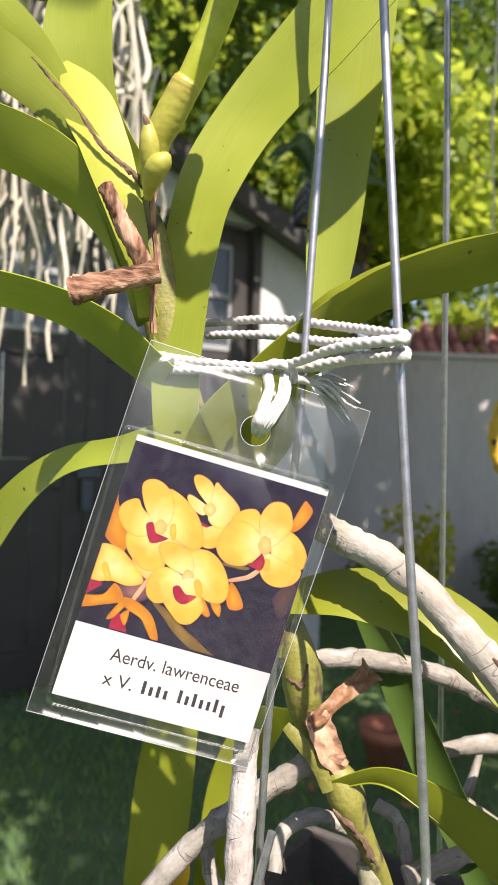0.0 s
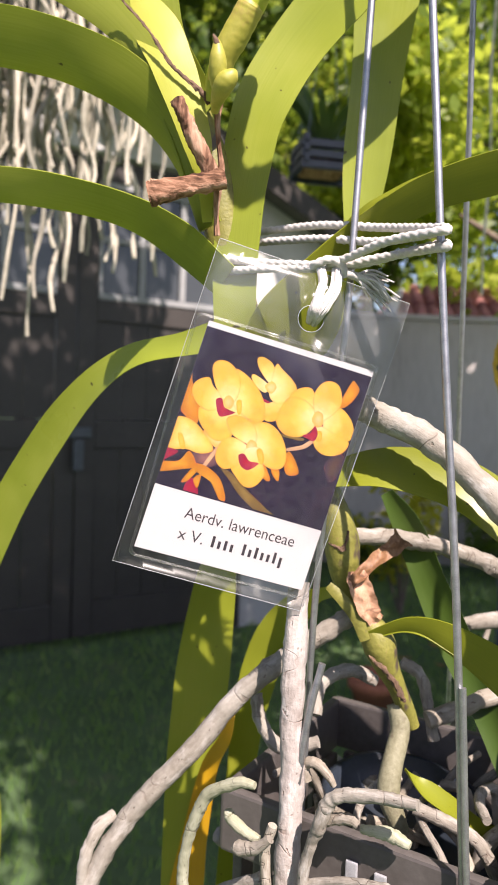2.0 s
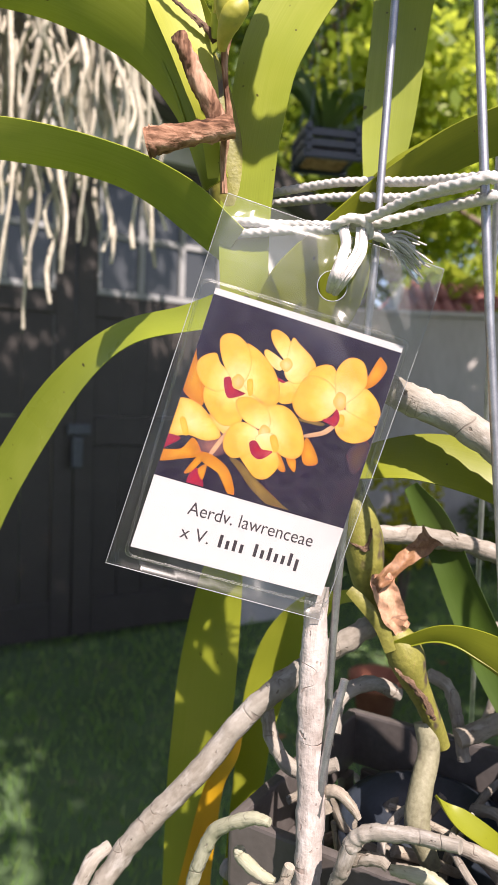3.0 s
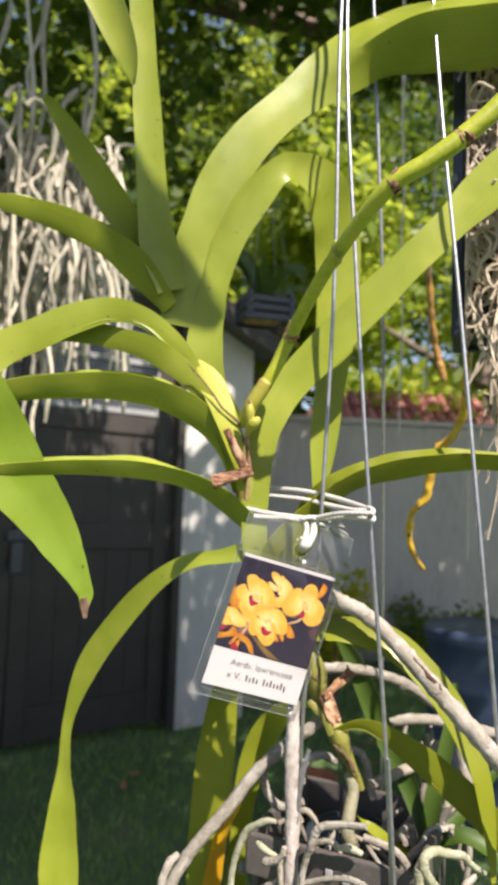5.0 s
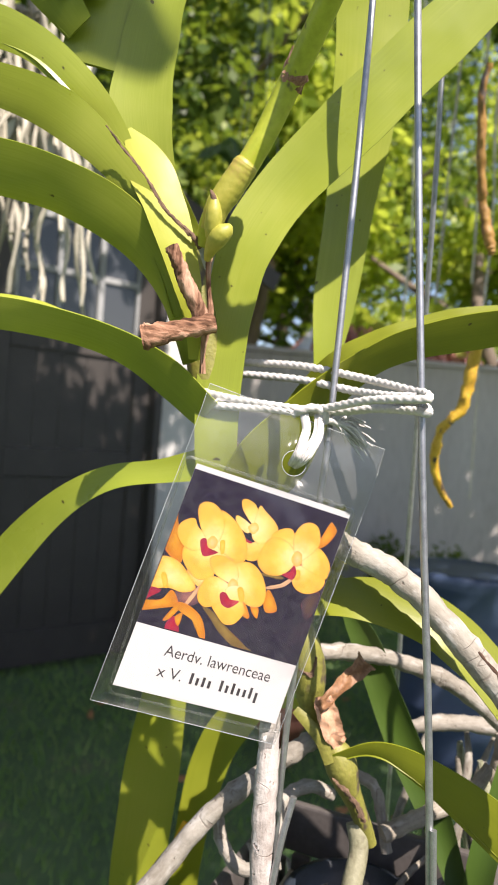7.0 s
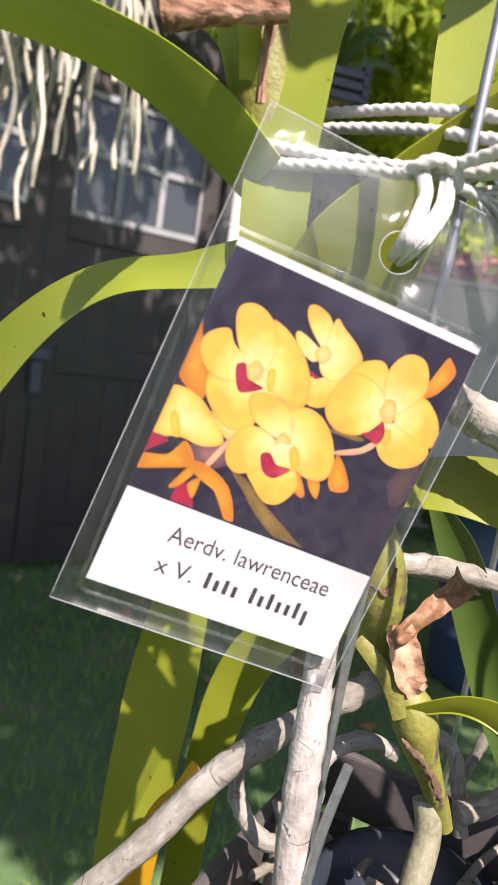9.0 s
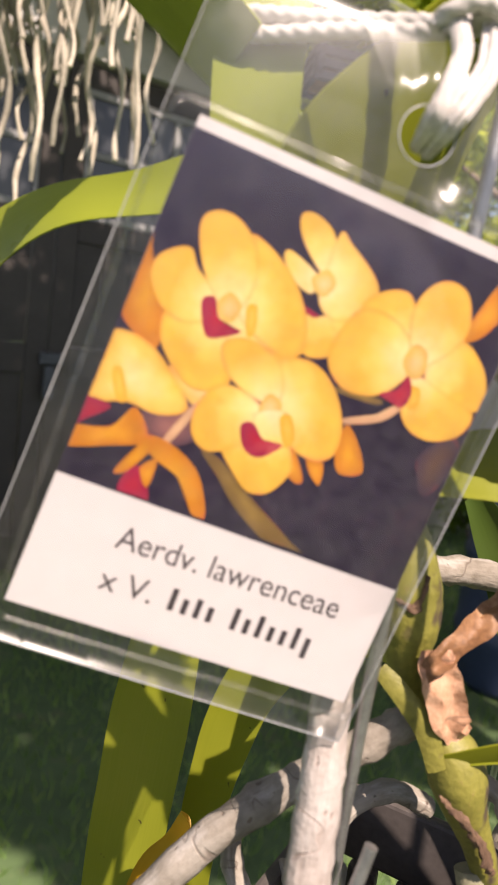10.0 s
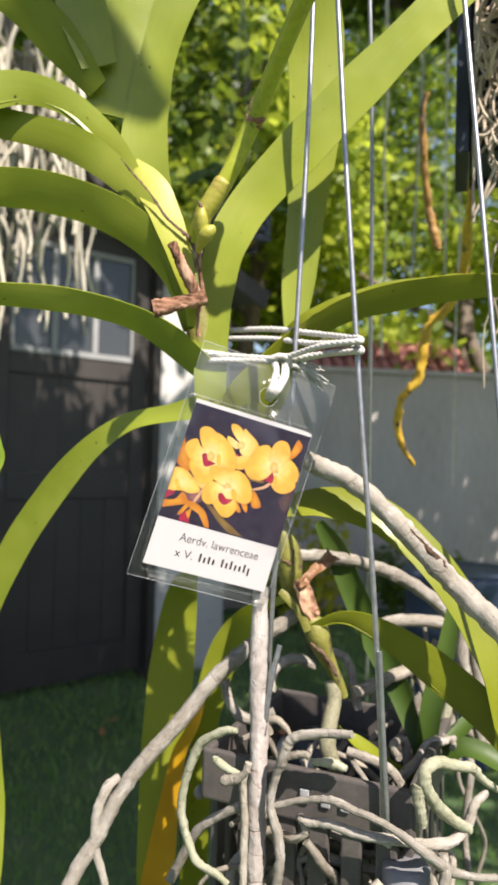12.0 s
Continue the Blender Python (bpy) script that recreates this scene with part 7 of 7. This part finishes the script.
def build_neighbours():
    c = build_hanging_roots("hanging_orchid", "hanging orchid with a curtain of sunlit grey roots", (-0.41, 1.08, 2.50), 190, (0.24, 0.12), 0.87, 0.0040, 900, MOSS, 0.14, 0.46)
    rng = np.random.default_rng(41)
    # the root-covered dark pot beside the orchid
    n = thing("hanging_pot", "dark hanging pot wrapped in fine pale roots", "hanging plant", matrix=pose(0.113, 0.243, 1.587, 0, 0, -24) @ Matrix.Translation((0.048, 0.03, 0)))
    for x0, x1, y0, y1, z0, z1 in ((-0.048, -0.040, -0.03, 0.03, 0, 0.2), (0.010, 0.018, -0.03, 0.03, 0, 0.2), (-0.0395, 0.0095, -0.028, -0.022, 0, 0.2), (-0.0395, 0.0095, 0.022, 0.028, 0, 0.2), (-0.0395, 0.0095, -0.0215, 0.0215, 0.004, 0.010)):
        bm = bmesh.new()
        box(bm, x0, x1, y0, y1, z0, z1, 0.001)
        part("pot_side" if z1 > 0.1 else "pot_floor", bm, POT_M, n)
    for i in range(420):
        p = np.array((rng.uniform(-0.036, 0.02), -0.034 + rng.normal(0, 0.004), rng.uniform(0.0, 0.19)))
        d = rng.normal(0, 1, 3) * (0.35, 0.2, 1.0)
        rows = []
        for s in range(6):
            rows.append((*p, 0.00075 * rng.uniform(0.6, 1.5)))
            d = d * 0.8 + rng.normal(0, 0.5, 3) * (0.5, 0.15, 0.8)
            p = p + d / np.linalg.norm(d) * 0.013
            p[0], p[1] = min(max(p[0], -0.038), 0.03), min(p[1], -0.032)
        under(tube("fine_root", rows, FINE_ROOT, sides=5, wobble=0.05, seed=1200 + i, steps=3), n)
    for i in range(22):
        x = rng.uniform(-0.03, 0.02)
        L = rng.uniform(0.05, 0.16)
        rows = [(x + rng.normal(0, 0.004) + 0.1 * L * f * rng.uniform(-1, 1.5), -0.03 + rng.normal(0, 0.003), 0.01 - L * f, 0.0007 * (1.1 - 0.5 * f)) for f in (0, 0.25, 0.5, 0.75, 1.0)]
        under(tube("fine_root", rows, FINE_ROOT, sides=6, wobble=0.05, seed=1400 + i, steps=4), n)
    for k, rows in enumerate(YELLOW_ROOTS):
        hang(tube("yellow_root", rows, ROOT_AMBER if k else ROOT_YELLOW, sides=10, wobble=0.16, seed=1500 + k, steps=8, rings=0.08), n, "brown-orange aerial root" if k else "thick orange-yellow aerial root")
    for k, rows in enumerate(([(0.150, 0.235, 1.60, 0.0008), (0.143, 0.24, 1.575, 0.0007), (0.146, 0.24, 1.555, 0.0007), (0.136, 0.24, 1.535, 0.0007), (0.134, 0.24, 1.515, 0.0007), (0.139, 0.24, 1.495, 0.0006), (0.137, 0.24, 1.488, 0.0005)], [(0.166, 0.235, 1.54, 0.0008), (0.160, 0.235, 1.515, 0.0007), (0.155, 0.235, 1.495, 0.0006), (0.149, 0.235, 1.476, 0.0004)])):
        hang(tube("fine_root", rows, FINE_ROOT, sides=6, wobble=0.1, seed=1560 + k, steps=6), n, "single thin curling pale root")
    # an unseen orchid added overhead; its longest leaf casts the shade on the fan
    u = thing("hanging_orchid", "unseen strap-leaved orchid added overhead, one long leaf shading the fan", "hanging plant", (-0.30, -0.12, 2.10))
    bm = bmesh.new()
    box(bm, -0.06, 0.06, -0.06, 0.06, -0.06, -0.01, 0.004)
    part("basket_frame", bm, POT_M, u)
    for i in range(4):
        under(tube("wire", [((-0.055, 0.055)[i % 2], (-0.055, 0.055)[i // 2], -0.02, 0.0011), (0, 0, 0.5, 0.0011)], WIRE, sides=6, wobble=0.0, steps=2), u)
    hang(ribbon("leaf", [(-0.300, -0.120, 2.095, 0.018, 0), (-0.235, -0.120, 2.165, 0.030, 0), (-0.1575, -0.120, 2.185, 0.036, 0), (-0.0575, -0.120, 2.150, 0.038, 0), (-0.0025, -0.120, 2.105, 0.040, 0), (0.0375, -0.120, 2.0525, 0.042, 0), (0.0725, -0.120, 2.0205, 0.038, 0), (0.0990, -0.120, 2.000, 0.010, 0)], 0.05, LEAF, seed=180), u)
    for i, (dx, dz) in enumerate(((-0.20, 0.10), (-0.16, 0.22), (-0.05, 0.28))):
        under(ribbon("leaf", [(0, 0, -0.02, 0.016, 0), (dx * 0.35, 0.01, dz * 0.7, 0.026, 0), (dx * 0.75, 0.015, dz, 0.026, 0), (dx * 1.1, 0.02, dz * 0.8, 0.005, 0)], 0.06, LEAF, seed=190 + i), u)
    # a strap-leaved orchid in a dark basket, further back
    f = thing("hanging_orchid", "strap-leaved orchid hung in a dark slatted basket", "hanging plant", matrix=pose(0.135, 1.47, 1.895, 0, 0, 10) @ Matrix.Scale(0.8, 4))
    for i in range(4):
        for z in (0.0, 0.026, 0.052):
            bm = bmesh.new()
            box(bm, -0.075, 0.075, -0.070, -0.056, z, z + 0.02, 0.002)
            p = part("slat", bm, POT_M, f)
            p.matrix_basis = pose(0, 0, 0.012 * (i % 2), 0, 0, 90 * i)
    bm = bmesh.new()
    box(bm, -0.055, 0.055, -0.055, 0.055, 0.01, 0.05, 0.004)
    part("bark_filling", bm, BARK, f)
    for i in range(13):
        a = 2 * math.pi * i / 13 + rng.uniform(-0.2, 0.2)
        L, h = rng.uniform(0.11, 0.19), rng.uniform(0.06, 0.15)
        rows = [(math.cos(a) * L * u, math.sin(a) * L * u, 0.055 + h * math.sin(u * 2.3) * 1.1, 0.020 * (0.6 + 0.6 * math.sin(u * 2.6)) if u < 1 else 0.003, rng.uniform(-12, 12)) for u in (0.04, 0.25, 0.5, 0.75, 1.0)]
        under(ribbon("leaf", rows, 0.10, LEAF_DARK, seed=1600 + i), f)
    for i, (x, y) in enumerate(((-0.06, -0.06), (0.06, -0.06), (0.06, 0.06), (-0.06, 0.06))):
        under(tube("wire", [(x, y, 0.07, 0.0006), (x * 0.4, y * 0.4, 0.40, 0.0006), (0, 0, 0.75, 0.0006)], WIRE, sides=6, wobble=0.0, steps=2), f)
    # pale roots of a further plant, hanging in front of the wall
    build_hanging_roots("hanging_orchid", "hanging orchid far behind with long thin pale roots", (0.46, 1.05, 2.50), 12, (0.16, 0.05), 1.35, 0.0024, 950, MOSS, 0.03)


build_neighbours()
